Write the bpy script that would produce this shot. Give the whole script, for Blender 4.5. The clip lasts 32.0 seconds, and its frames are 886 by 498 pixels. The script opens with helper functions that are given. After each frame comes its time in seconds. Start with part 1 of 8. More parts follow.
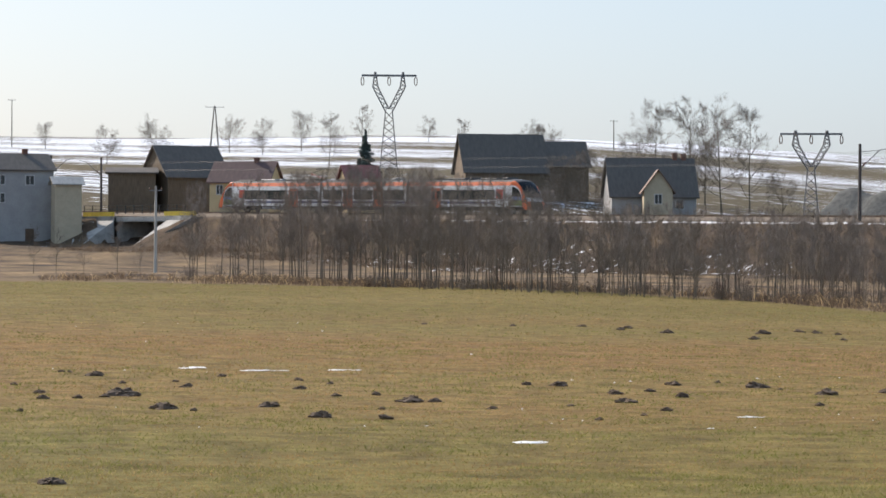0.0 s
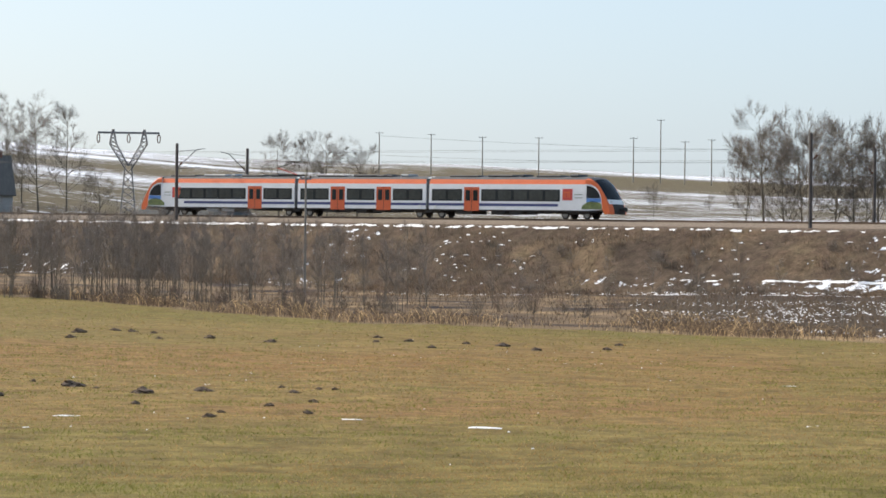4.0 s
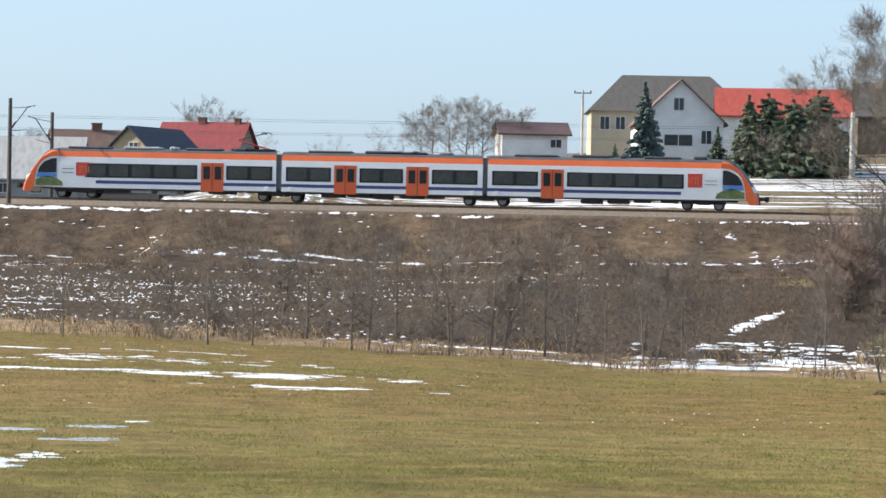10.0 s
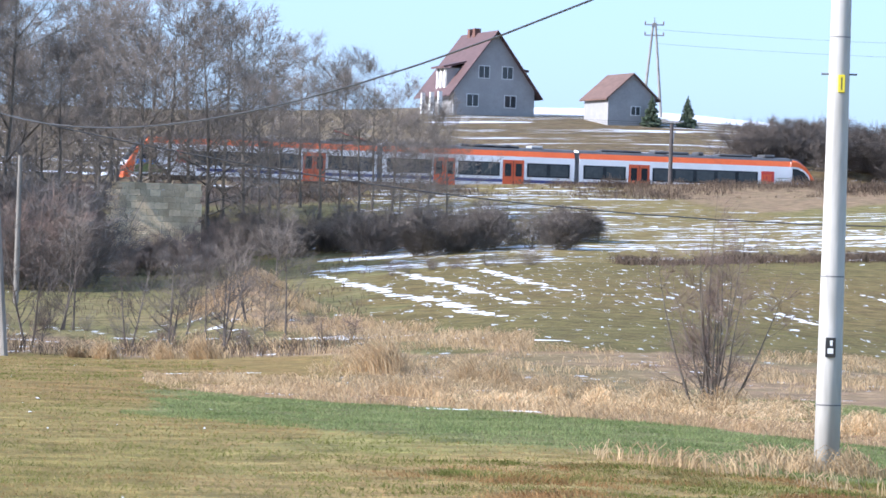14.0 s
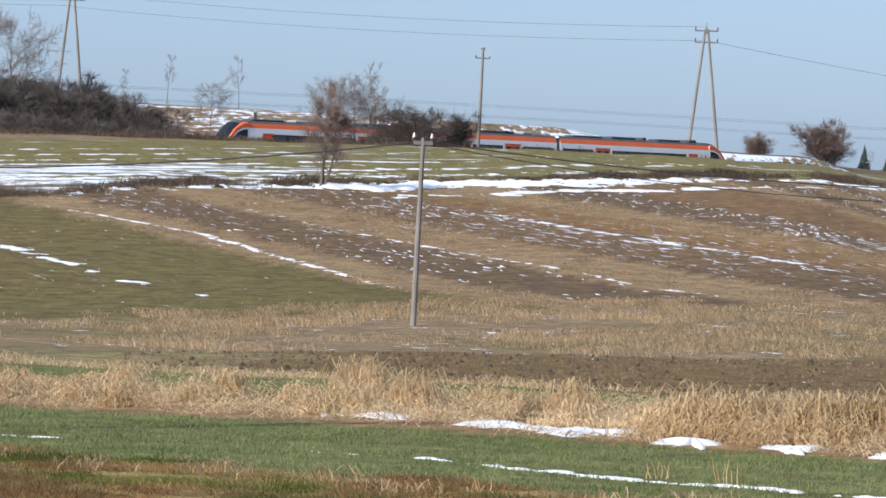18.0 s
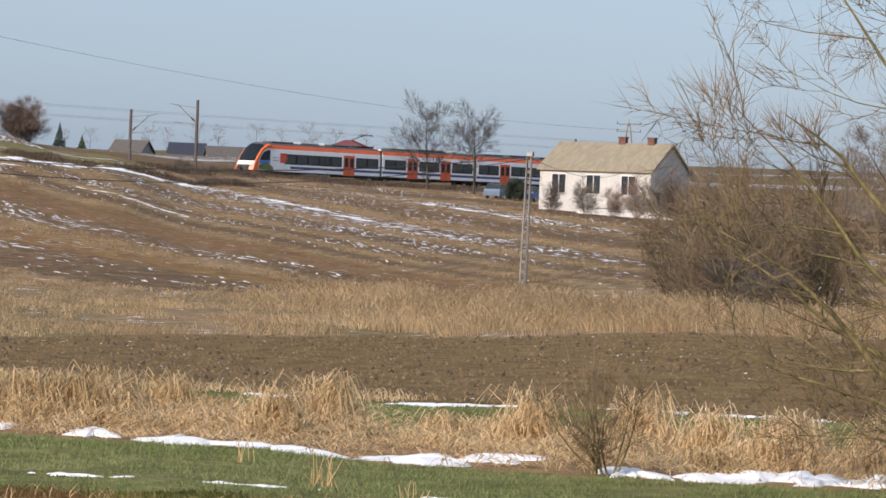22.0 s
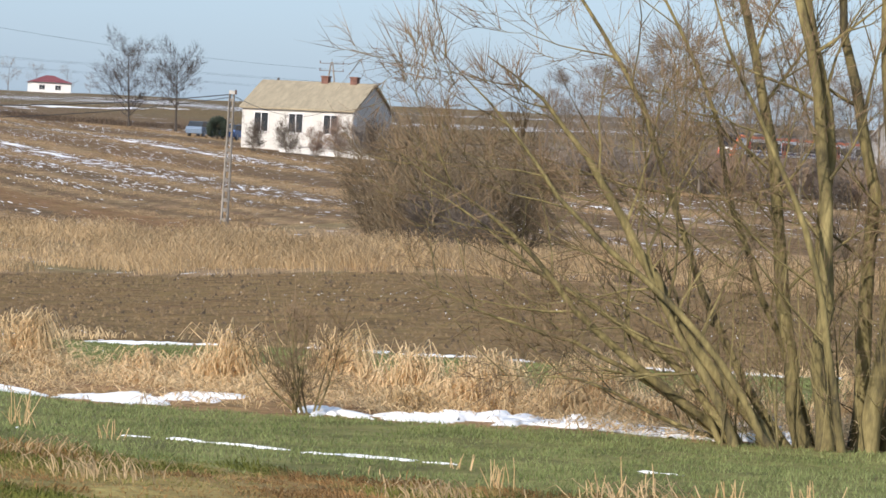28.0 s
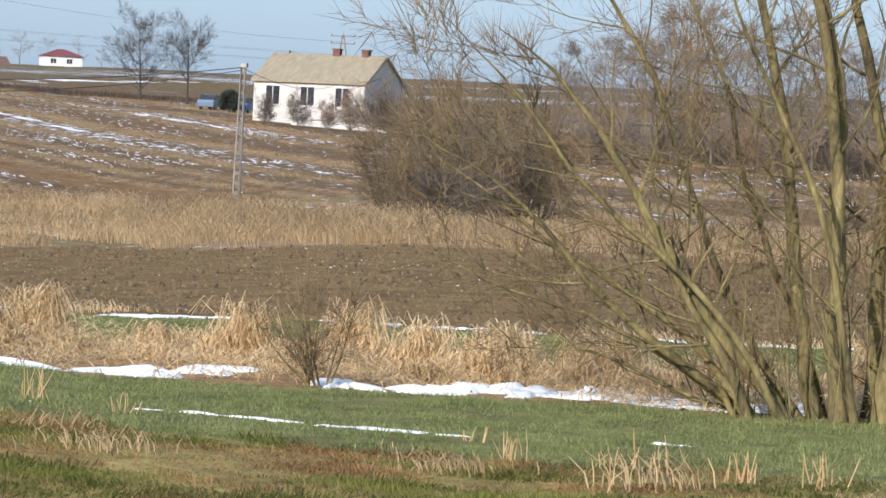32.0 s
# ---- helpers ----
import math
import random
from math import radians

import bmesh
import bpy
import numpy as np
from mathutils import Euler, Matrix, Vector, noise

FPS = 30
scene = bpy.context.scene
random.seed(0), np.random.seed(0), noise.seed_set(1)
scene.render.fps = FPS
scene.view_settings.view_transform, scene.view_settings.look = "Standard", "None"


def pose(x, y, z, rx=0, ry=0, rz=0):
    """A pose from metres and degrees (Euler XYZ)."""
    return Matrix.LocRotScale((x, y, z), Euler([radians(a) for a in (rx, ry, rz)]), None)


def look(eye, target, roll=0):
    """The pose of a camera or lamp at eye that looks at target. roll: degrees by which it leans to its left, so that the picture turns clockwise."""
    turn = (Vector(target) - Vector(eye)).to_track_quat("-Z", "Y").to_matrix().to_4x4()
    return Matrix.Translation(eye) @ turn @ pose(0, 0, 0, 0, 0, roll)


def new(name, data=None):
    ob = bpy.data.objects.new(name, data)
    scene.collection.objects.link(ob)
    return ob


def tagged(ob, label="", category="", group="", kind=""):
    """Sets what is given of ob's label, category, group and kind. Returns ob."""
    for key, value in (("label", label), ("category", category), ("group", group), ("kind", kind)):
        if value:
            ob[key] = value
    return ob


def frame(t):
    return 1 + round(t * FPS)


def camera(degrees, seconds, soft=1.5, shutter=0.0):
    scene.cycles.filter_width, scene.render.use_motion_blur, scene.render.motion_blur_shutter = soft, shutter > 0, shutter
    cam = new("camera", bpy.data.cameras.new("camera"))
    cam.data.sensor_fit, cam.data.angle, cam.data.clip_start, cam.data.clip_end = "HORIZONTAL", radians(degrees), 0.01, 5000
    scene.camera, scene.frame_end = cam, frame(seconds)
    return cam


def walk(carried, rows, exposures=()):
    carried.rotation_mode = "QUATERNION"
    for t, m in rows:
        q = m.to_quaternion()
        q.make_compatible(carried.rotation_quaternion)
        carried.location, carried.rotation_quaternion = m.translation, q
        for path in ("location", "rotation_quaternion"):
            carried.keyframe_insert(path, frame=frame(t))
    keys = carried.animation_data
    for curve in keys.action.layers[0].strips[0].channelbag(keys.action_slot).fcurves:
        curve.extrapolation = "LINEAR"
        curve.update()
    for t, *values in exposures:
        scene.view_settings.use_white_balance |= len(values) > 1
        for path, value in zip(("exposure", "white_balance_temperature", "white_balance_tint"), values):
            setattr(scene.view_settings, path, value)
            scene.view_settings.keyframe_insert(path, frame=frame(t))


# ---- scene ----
# The camera stands on a low rise, a zoom lens held by hand, and turns with the train.
# x runs along the railway (the way the train goes), y across it, z up; z = 0 is the ground at the camera.
cam = camera(2 * math.degrees(math.atan(784 / 5600)), 32.0, soft=1.6)
EYE = 1.7
# seconds, degrees to the right of the railway's perpendicular, degrees up, lean
TURNS = [
    (0, -48.728, 0.136, 0.315),
    (0.5, -47.428, 0.032, 0.452),
    (1, -46.250, 0.087, 0.547),
    (1.5, -44.847, 0.104, 0.656),
    (2, -43.074, 0.103, 0.826),
    (2.5, -41.288, 0.032, 0.422),
    (4.5, -34.668, 0.273, 0.815),
    (5, -32.729, 0.269, 0.761),
    (5.5, -30.515, 0.337, 0.757),
    (6, -28.131, 0.334, 0.715),
    (6.5, -25.842, 0.301, 1.145),
    (7, -23.367, 0.269, 1.308),
    (7.5, -20.896, 0.298, 0.904),
    (8, -18.554, 0.279, 1.087),
    (8.5, -16.146, 0.187, 1.137),
    (9, -13.214, -0.010, 0.897),
    (9.5, -10.564, -0.045, 1.035),
    (10, -7.479, -0.027, 1.051),
    (10.5, -4.492, -0.067, 0.857),
    (11, -1.791, -0.043, 0.702),
    (11.5, 0.807, -0.095, 0.630),
    (12, 3.309, -0.169, 0.837),
    (12.5, 5.448, -0.260, 1.032),
    (13, 7.761, -0.233, 1.034),
    (13.5, 11.399, -0.148, 1.506),
    (14, 14.309, -0.283, 1.836),
    (14.5, 16.982, -0.391, 2.099),
    (16.5, 26.584, -0.651, 2.390),
    (17, 28.837, -0.667, 2.343),
    (17.5, 31.588, -0.636, 2.232),
    (18, 33.775, -0.715, 1.943),
    (18.5, 36.126, -0.728, 2.441),
    (19, 38.072, -0.697, 2.438),
    (19.5, 40.079, -0.459, 2.748),
    (20, 41.965, -0.467, 2.492),
    (20.5, 44.149, -0.329, 2.519),
    (21, 46.059, -0.367, 2.699),
    (21.5, 47.634, -0.569, 2.535),
    (22, 48.282, -0.585, 2.341),
    (22.5, 48.545, -0.671, 2.277),
    (23, 48.551, -0.619, 2.445),
    (23.5, 48.603, -0.515, 2.571),
    (24, 48.893, -0.474, 2.515),
    (24.5, 49.994, -0.368, 2.895),
    (25, 51.583, -0.431, 3.584),
    (25.5, 53.029, -0.502, 3.493),
    (26, 53.821, -0.849, 2.966),
    (26.5, 53.821, -1.026, 2.925),
    (28.5, 53.744, -1.491, 2.963),
    (29, 53.835, -1.480, 2.934),
    (29.5, 54.001, -1.538, 2.847),
    (30, 53.907, -1.610, 2.877),
    (30.5, 53.966, -1.658, 2.956),
    (31, 53.772, -1.744, 2.922),
    (31.5, 53.671, -1.769, 3.085),
    (32, 53.534, -1.951, 2.754),
]
walk(cam, [(t, pose(0, 0, EYE, 90 + up, 0, -az) @ pose(0, 0, 0, 0, 0, lean)) for t, az, up, lean in TURNS],
     [(0, 0.36, 6950, 15), (0.8, 0.48, 7050, 15), (2.2, 0.58, 7150, 15), (5, 0.5, 7000, 12), (8, 0.42, 6750, 11), (9, 0.48, 6750, 11), (10, 0.66, 6650, 11), (11, 0.68, 6350, 9), (12, 1.1, 5800, 10), (13, 1.27, 5650, 13), (14, 0.95, 5600, 16.5), (14.5, 0.83, 5650, 16.5),
      (17, 0.46, 6100, 14), (18, 0.22, 6150, 15.5), (19, 0.27, 6800, 17), (20, 0.14, 6700, 17), (22, 0.09, 6700, 18), (24, 0.07, 6900, 18), (25, 0.09, 7000, 19), (26, 0.22, 6900, 17), (29, 0.36, 6350, 14), (32, 0.36, 6250, 14)])

# ---- light ----
SUN_AZ, SUN_EL = -94.0, 31.0          # degrees right of +y; above the horizon
world = bpy.data.worlds.new("sky")
scene.world = world
world.use_nodes = True
wn = world.node_tree.nodes
sky = wn.new("ShaderNodeTexSky")
sky.sky_type, sky.sun_disc = "NISHITA", False
sky.sun_elevation, sky.sun_rotation = radians(SUN_EL), radians(SUN_AZ)
sky.air_density, sky.dust_density, sky.ozone_density = 1.0, 1.8, 2.5
wn["Background"].inputs["Strength"].default_value = 0.108
haze = wn.new("ShaderNodeMix")          # thin winter haze over the clear sky
haze.data_type = "RGBA"
haze.inputs["Factor"].default_value = 0.42
haze.inputs["B"].default_value = (4.1, 6.1, 8.5, 1)
world.node_tree.links.new(sky.outputs["Color"], haze.inputs["A"])
world.node_tree.links.new(haze.outputs["Result"], wn["Background"].inputs["Color"])
sun = new("sun", bpy.data.lights.new("sun", "SUN"))
sun.data.energy, sun.data.angle, sun.data.color = 4.4, radians(0.6), (1.0, 0.93, 0.82)
sun.matrix_world = look((math.sin(radians(SUN_AZ)) * math.cos(radians(SUN_EL)) * 50, math.cos(radians(SUN_AZ)) * math.cos(radians(SUN_EL)) * 50,
                         math.sin(radians(SUN_EL)) * 50), (0, 0, 0))


# ---- materials ----
def mat(name, rough=0.8, metal=0.0):
    m = bpy.data.materials.new(name)
    m.use_nodes = True
    b = m.node_tree.nodes["Principled BSDF"]
    b.inputs["Roughness"].default_value, b.inputs["Metallic"].default_value = rough, metal
    return m, m.node_tree.nodes, m.node_tree.links, b


def noise_node(n, l, scale, detail=4.0, coords=None, rough=0.6):
    t = n.new("ShaderNodeTexNoise")
    t.inputs["Scale"].default_value, t.inputs["Detail"].default_value, t.inputs["Roughness"].default_value = scale, detail, rough
    if coords is not None:
        l.new(coords, t.inputs["Vector"])
    return t


def ramp_node(n, l, fac, stops):
    r = n.new("ShaderNodeValToRGB")
    while len(r.color_ramp.elements) < len(stops):
        r.color_ramp.elements.new(0.5)
    for e, (p, c) in zip(r.color_ramp.elements, stops):
        e.position, e.color = p, (*c, 1) if len(c) == 3 else c
    l.new(fac, r.inputs["Fac"])
    return r


def surface(name, c1, c2, scale=3.0, rough=0.8, metal=0.0, bump=0.0, bump_scale=None, c3=None, island=False, stretch=None, vary=0.0):
    """A rough natural surface: two or three colours mixed by noise at two scales, with fine relief."""
    m, n, l, b = mat(name, rough, metal)
    co = n.new("ShaderNodeTexCoord").outputs["Object"]
    if stretch:
        mp = n.new("ShaderNodeMapping")
        mp.inputs["Scale"].default_value = stretch
        l.new(co, mp.inputs["Vector"])
        co = mp.outputs["Vector"]
    t1, t2 = noise_node(n, l, scale, 6.0, co), noise_node(n, l, scale * 7.3, 3.0, co)
    add = n.new("ShaderNodeMath")
    add.operation = "MULTIPLY_ADD"
    l.new(t2.outputs["Fac"], add.inputs[0])
    add.inputs[1].default_value = 0.5
    l.new(t1.outputs["Fac"], add.inputs[2])
    sub = n.new("ShaderNodeMath")
    sub.operation = "SUBTRACT"
    l.new(add.outputs[0], sub.inputs[0])
    sub.inputs[1].default_value = 0.25
    stops = [(0.32, c1), (0.68, c2)] if c3 is None else [(0.3, c1), (0.52, c2), (0.72, c3)]
    col = ramp_node(n, l, sub.outputs[0], stops).outputs["Color"]
    if vary:
        h = n.new("ShaderNodeHueSaturation")
        l.new(col, h.inputs["Color"])
        src = n.new("ShaderNodeNewGeometry").outputs["Random Per Island"] if island else n.new("ShaderNodeObjectInfo").outputs["Random"]
        mr = n.new("ShaderNodeMapRange")
        mr.inputs["To Min"].default_value, mr.inputs["To Max"].default_value = 1 - vary, 1 + vary
        l.new(src, mr.inputs["Value"])
        l.new(mr.outputs["Result"], h.inputs["Value"])
        col = h.outputs["Color"]
    l.new(col, b.inputs["Base Color"])
    if bump:
        bp = n.new("ShaderNodeBump")
        bp.inputs["Strength"].default_value, bp.inputs["Distance"].default_value = min(1.0, bump * 4), bump
        tb = noise_node(n, l, bump_scale or scale * 5, 4.0, co)
        l.new(tb.outputs["Fac"], bp.inputs["Height"])
        l.new(bp.outputs["Normal"], b.inputs["Normal"])
    return m


# ---- mesh helpers ----
def link(name, bm, material=None, parent=None, label="", smooth=False):
    me = bpy.data.meshes.new(name)
    bm.to_mesh(me)
    bm.free()
    if smooth:
        me.shade_smooth()
    for m in material if isinstance(material, (list, tuple)) else [material]:
        if m:
            me.materials.append(m)
    ob = new(name, me)
    if parent:
        ob.parent = parent
    return tagged(ob, label)


def part(name, bm, material, parent, label="", smooth=False):
    return link(name, bm, material, parent, label, smooth)


def thing(name, label, category, m=None, group="", kind=""):
    ob = new(name)
    if m is not None:
        ob.matrix_basis = m
    return tagged(ob, label, category, group, kind)


def box(bm, x0, x1, y0, y1, z0, z1, bevel=0.0):
    vs = bmesh.ops.create_cube(bm, size=1.0)["verts"]
    for v in vs:
        v.co = Vector(((x0 + x1) / 2 + v.co.x * (x1 - x0), (y0 + y1) / 2 + v.co.y * (y1 - y0), (z0 + z1) / 2 + v.co.z * (z1 - z0)))
    if bevel:
        bmesh.ops.bevel(bm, geom=list({e for v in vs for e in v.link_edges}), offset=bevel, segments=1, affect="EDGES")
    return bm


def boxed(*a, **k):
    return box(bmesh.new(), *a, **k)


def tube(bm, pts, radii, sides=6, cap=True):
    """A tapered tube through points."""
    rings = []
    for i, p in enumerate(pts):
        p = Vector(p)
        d = Vector(pts[min(i + 1, len(pts) - 1)]) - Vector(pts[max(i - 1, 0)])
        d = d.normalized() if d.length > 1e-9 else Vector((0, 0, 1))
        u = d.orthogonal().normalized() if abs(d.z) > 0.9 else d.cross(Vector((0, 0, 1))).normalized()
        if abs(d.z) > 0.9:
            u = (Vector((1, 0, 0)) - d * d.x).normalized()
        w = d.cross(u)
        rings.append([bm.verts.new(p + (u * math.cos(a) + w * math.sin(a)) * radii[i]) for a in (2 * math.pi * k / sides for k in range(sides))])
    for a, b in zip(rings, rings[1:]):
        for k in range(sides):
            bm.faces.new((a[k], a[(k + 1) % sides], b[(k + 1) % sides], b[k]))
    if cap and sides > 2:
        bm.faces.new(rings[-1])
        bm.faces.new(rings[0][::-1])
    return bm


def prism(bm, outline, y0, y1):
    """An outline in x, z drawn out from y0 to y1."""
    a = [bm.verts.new((x, y0, z)) for x, z in outline]
    b = [bm.verts.new((x, y1, z)) for x, z in outline]
    bm.faces.new(a)
    bm.faces.new(b[::-1])
    for k in range(len(a)):
        j = (k + 1) % len(a)
        bm.faces.new((a[j], a[k], b[k], b[j]))
    return bm


def polar(az, r):
    return r * math.sin(radians(az)), r * math.cos(radians(az))


# ---- the lie of the land ----
TRACK_Y = 250.0


def rail_z(x):
    """Top of the rails."""
    x = max(-700.0, min(700.0, x))
    return EYE + 3.25 - 0.0028 * x + 1.35e-5 * x * x * (1 if x < 300 else 300 / x) + 0.42 * math.exp(-((x - 165) / 55) ** 2)


# Profiles of the ground along lines of sight: degrees, then metres out and metres below or above the eye.
LIE = [
    (-75, [(0, -1.7), (30, -2.3), (60, -2.4), (240, -2.0), (360, -1.2), (460, 0.5), (600, 15), (1300, 46), (4000, 60)]),
    (-56, [(0, -1.7), (30, -2.3), (60, -2.55), (230, -1.9), (350, -1.0), (420, 1.0), (560, 14), (1300, 48), (4000, 60)]),
    (-48.7, [(0, -1.7), (30, -2.3), (58, -2.65), (230, -2.2), (340, -1.9), (400, 1.5), (540, 14), (1200, 46), (4000, 55)]),
    (-37.8, [(0, -1.7), (30, -2.26), (60, -2.7), (150, -3.0), (280, -2.8), (340, -1.0), (560, 8), (1200, 37), (4000, 50)]),
    (-28, [(0, -1.7), (30, -2.2), (60, -2.75), (140, -3.4), (255, -2.5), (300, -1.8), (500, 6), (1300, 35), (4000, 45)]),
    (-13.2, [(0, -1.7), (29, -2.28), (60, -2.95), (125, -3.7), (135, -3.3), (215, -2.7), (238, -1.9), (275, 0.5), (400, 7), (1300, 30), (4000, 40)]),
    (-12.5, [(0, -1.7), (29, -2.28), (60, -2.96), (124, -3.75), (136, -3.3), (217, -2.65), (238, -1.85), (252, 2.4), (264, 3.4), (300, 4.6), (400, 7.5), (1300, 29.5), (4000, 40)]),
    (-10.8, [(0, -1.7), (29, -2.27), (60, -2.98), (121, -3.85), (138, -3.33), (220, -2.5), (239, -1.7), (252, 2.8), (264, 4.6), (274, 5.2), (300, 6.6), (410, 9.5), (1300, 28.5), (4000, 38.5)]),
    (-8, [(0, -1.7), (28.5, -2.26), (60, -3.0), (118, -4.0), (140, -3.35), (225, -2.3), (240, -1.5), (262, 3.6), (300, 8.4), (420, 12), (1300, 27), (4000, 37)]),
    (-3.7, [(0, -1.7), (28, -2.24), (60, -3.1), (112, -4.3), (150, -3.35), (232, -1.9), (262, 4), (300, 8.6), (420, 13), (1300, 24), (4000, 34)]),
    (7.8, [(0, -1.7), (28, -2.3), (60, -3.2), (108, -4.56), (170, -2.8), (190, -2.3), (252, 3.2), (300, 8.9), (330, 11.8), (360, 13), (700, 20), (4000, 30)]),
    (17, [(0, -1.7), (27, -2.3), (36, -2.45), (70, -3.6), (110, -3.1), (165, -1.1), (195, 0.45), (245, 3.5), (300, 9.2), (322, 11.9), (400, 16.5), (900, 18), (4000, 26)]),
    (26.6, [(0, -1.7), (26, -2.34), (42, -2.87), (65, -3.5), (98, -3.9), (112, -3.85), (180, 0.06), (235, 3.86), (255, 4.9), (292, 5.5), (312, 9.6), (420, 12), (900, 14), (4000, 26)]),
    (35.4, [(0, -1.7), (26, -2.36), (41, -2.76), (62, -3.35), (88, -3.78), (126, -3.1), (200, 1.0), (262, 5.2), (300, 5.3), (318, 8.8), (340, 9.4), (500, 10), (1300, 19), (4000, 42)]),
    (38, [(0, -1.7), (26, -2.37), (40, -2.73), (60, -3.3), (85, -3.75), (130, -2.95), (205, 1.2), (270, 5.15), (312, 4.6), (336, 7.3), (500, 9.5), (1300, 20), (4000, 45)]),
    (40, [(0, -1.7), (26.5, -2.37), (39.5, -2.72), (62, -3.35), (87, -3.72), (128, -3.07), (215, 1.7), (278, 5.05), (300, 4.6), (314, 4.2), (336, 6.7), (346, 7.0), (500, 9.2), (1300, 20), (4000, 47)]),
    (42, [(0, -1.7), (27, -2.37), (39, -2.71), (66, -3.42), (90, -3.68), (124, -3.25), (232, 1.6), (288, 4.45), (315, 4.0), (345, 4.0), (360, 4.5), (510, 8.4), (700, 11.6), (1300, 20), (4000, 50)]),
    (44, [(0, -1.7), (28, -2.36), (38, -2.7), (70, -3.5), (92, -3.63), (120, -3.45), (250, 0.9), (325, 3.6), (360, 3.6), (520, 7.6), (700, 12.4), (1300, 20), (4000, 55)]),
    (48, [(0, -1.7), (26, -2.36), (36, -2.74), (70, -3.45), (92, -3.56), (135, -3.5), (260, 1.0), (345, 3.2), (380, 3.4), (600, 9.8), (700, 12.6), (1300, 23), (4000, 60)]),
    (53.5, [(0, -1.7), (20, -2.26), (34, -2.67), (55, -3.05), (95, -3.05), (125, -3.3), (260, 0.5), (400, 2.9), (440, 3.2), (700, 9.5), (1300, 25), (4000, 70)]),
    (75, [(0, -1.7), (20, -2.2), (34, -2.6), (95, -2.9), (130, -3.0), (300, 1.0), (700, 9), (1300, 25), (4000, 70)]),
]
LIE_AZ = [a for a, _ in LIE]


def smooth_step(a, b, x):
    t = max(0.0, min(1.0, (x - a) / (b - a)))
    return t * t * (3 - 2 * t)


def lie(az, r):
    az = max(LIE_AZ[0], min(LIE_AZ[-1], az))
    k = max(i for i in range(len(LIE_AZ) - 1) if LIE_AZ[i] <= az + 1e-9 or i == 0)
    f = (az - LIE_AZ[k]) / (LIE_AZ[k + 1] - LIE_AZ[k])
    f = f * f * (3 - 2 * f)
    zs = [np.interp(r, [p[0] for p in prof], [p[1] for p in prof]) for _, prof in LIE[k:k + 2]]
    return zs[0] * (1 - f) + zs[1] * f


BRIDGE_X0, BRIDGE_X1 = -346.0, -334.2      # the opening for the road under the railway


def ground(x, y):
    """Height of the land."""
    r, az = math.hypot(x, y), math.degrees(math.atan2(x, y))
    if abs(az) > 76 or y < 0:
        az = 75 if az > 0 else -75
    z = EYE + lie(az, r)
    if r > 120:
        z += 0.35 * noise.noise((x * 0.02, y * 0.02, 3.1)) * smooth_step(120, 300, r)
    z += 0.06 * noise.noise((x * 0.21, y * 0.21, 0.3)) + 0.02 * noise.noise((x * 0.9, y * 0.9, 1.7))
    if 5 < az < 17 and 100 < r < 160:
        z += 1.5 * math.exp(-((az - 10.9) / 0.9) ** 2 - ((r - 128) / 5) ** 2)      # overgrown mound
    d, top = abs(y - TRACK_Y), rail_z(x) - 0.62
    rough = (0.7 * noise.noise((x * 0.11, y * 0.2, 5.0)) + 0.65 * noise.noise((x * 0.31, y * 0.4, 8.0)) + 0.3 * noise.noise((x * 0.8, y * 0.9, 3.0))) * smooth_step(4.0, 9.0, d) * smooth_step(30, 12, d) * (1 - 0.7 * math.exp(-((d - 12.2) / 1.6) ** 2))
    bank = top - max(0.0, d - 4.3) / 1.75 + rough
    cut = top + max(0.0, d - 4.6) / 1.6
    gap = smooth_step(1.5, 0.0, max(BRIDGE_X0 - x, x - BRIDGE_X1))
    if d < 60:
        z = min(max(z, bank - 60 * gap), cut)
        if d < 4.3 and gap < 0.5:
            z = top
    return z


class Pile:
    """Gathers faces fast, for meshes of many small pieces."""

    def __init__(self):
        self.v, self.f = [], []

    def tube(self, pts, radii, sides=5):
        n0 = len(self.v)
        for i, p in enumerate(pts):
            d = (pts[min(i + 1, len(pts) - 1)] - pts[max(i - 1, 0)])
            d = d.normalized() if d.length > 1e-9 else Vector((0, 0, 1))
            u = Vector((1, 0, 0)) - d * d.x if abs(d.x) < 0.9 else Vector((0, 1, 0)) - d * d.y
            u.normalize()
            w = d.cross(u)
            for k in range(sides):
                a = 2 * math.pi * k / sides
                self.v.append(tuple(p + (u * math.cos(a) + w * math.sin(a)) * radii[i]))
        for i in range(len(pts) - 1):
            for k in range(sides):
                a, b = n0 + i * sides + k, n0 + i * sides + (k + 1) % sides
                self.f.append((a, b, b + sides, a + sides))

    def twig(self, p, q, r):
        """A thin spike from p to q."""
        d = (q - p)
        u = (d.orthogonal()).normalized() * r
        w = d.normalized().cross(u)
        n = len(self.v)
        self.v += [tuple(p + u), tuple(p - u * 0.5 + w * 0.87), tuple(p - u * 0.5 - w * 0.87), tuple(q)]
        self.f += [(n, n + 1, n + 3), (n + 1, n + 2, n + 3), (n + 2, n, n + 3)]

    def blade(self, p, q, tip, w):
        """A bent flat leaf in three points, w wide at the foot."""
        n = len(self.v)
        s = Vector((w.x, w.y, 0))
        self.v += [tuple(p - s), tuple(p + s), tuple(q - s * 0.8), tuple(q + s * 0.8), tuple(tip)]
        self.f += [(n, n + 1, n + 3, n + 2), (n + 2, n + 3, n + 4)]

    def mesh(self, name, material, smooth=False):
        me = bpy.data.meshes.new(name)
        me.from_pydata(self.v, [], self.f)
        if smooth:
            me.shade_smooth()
        for m in material if isinstance(material, (list, tuple)) else [material]:
            me.materials.append(m)
        return me


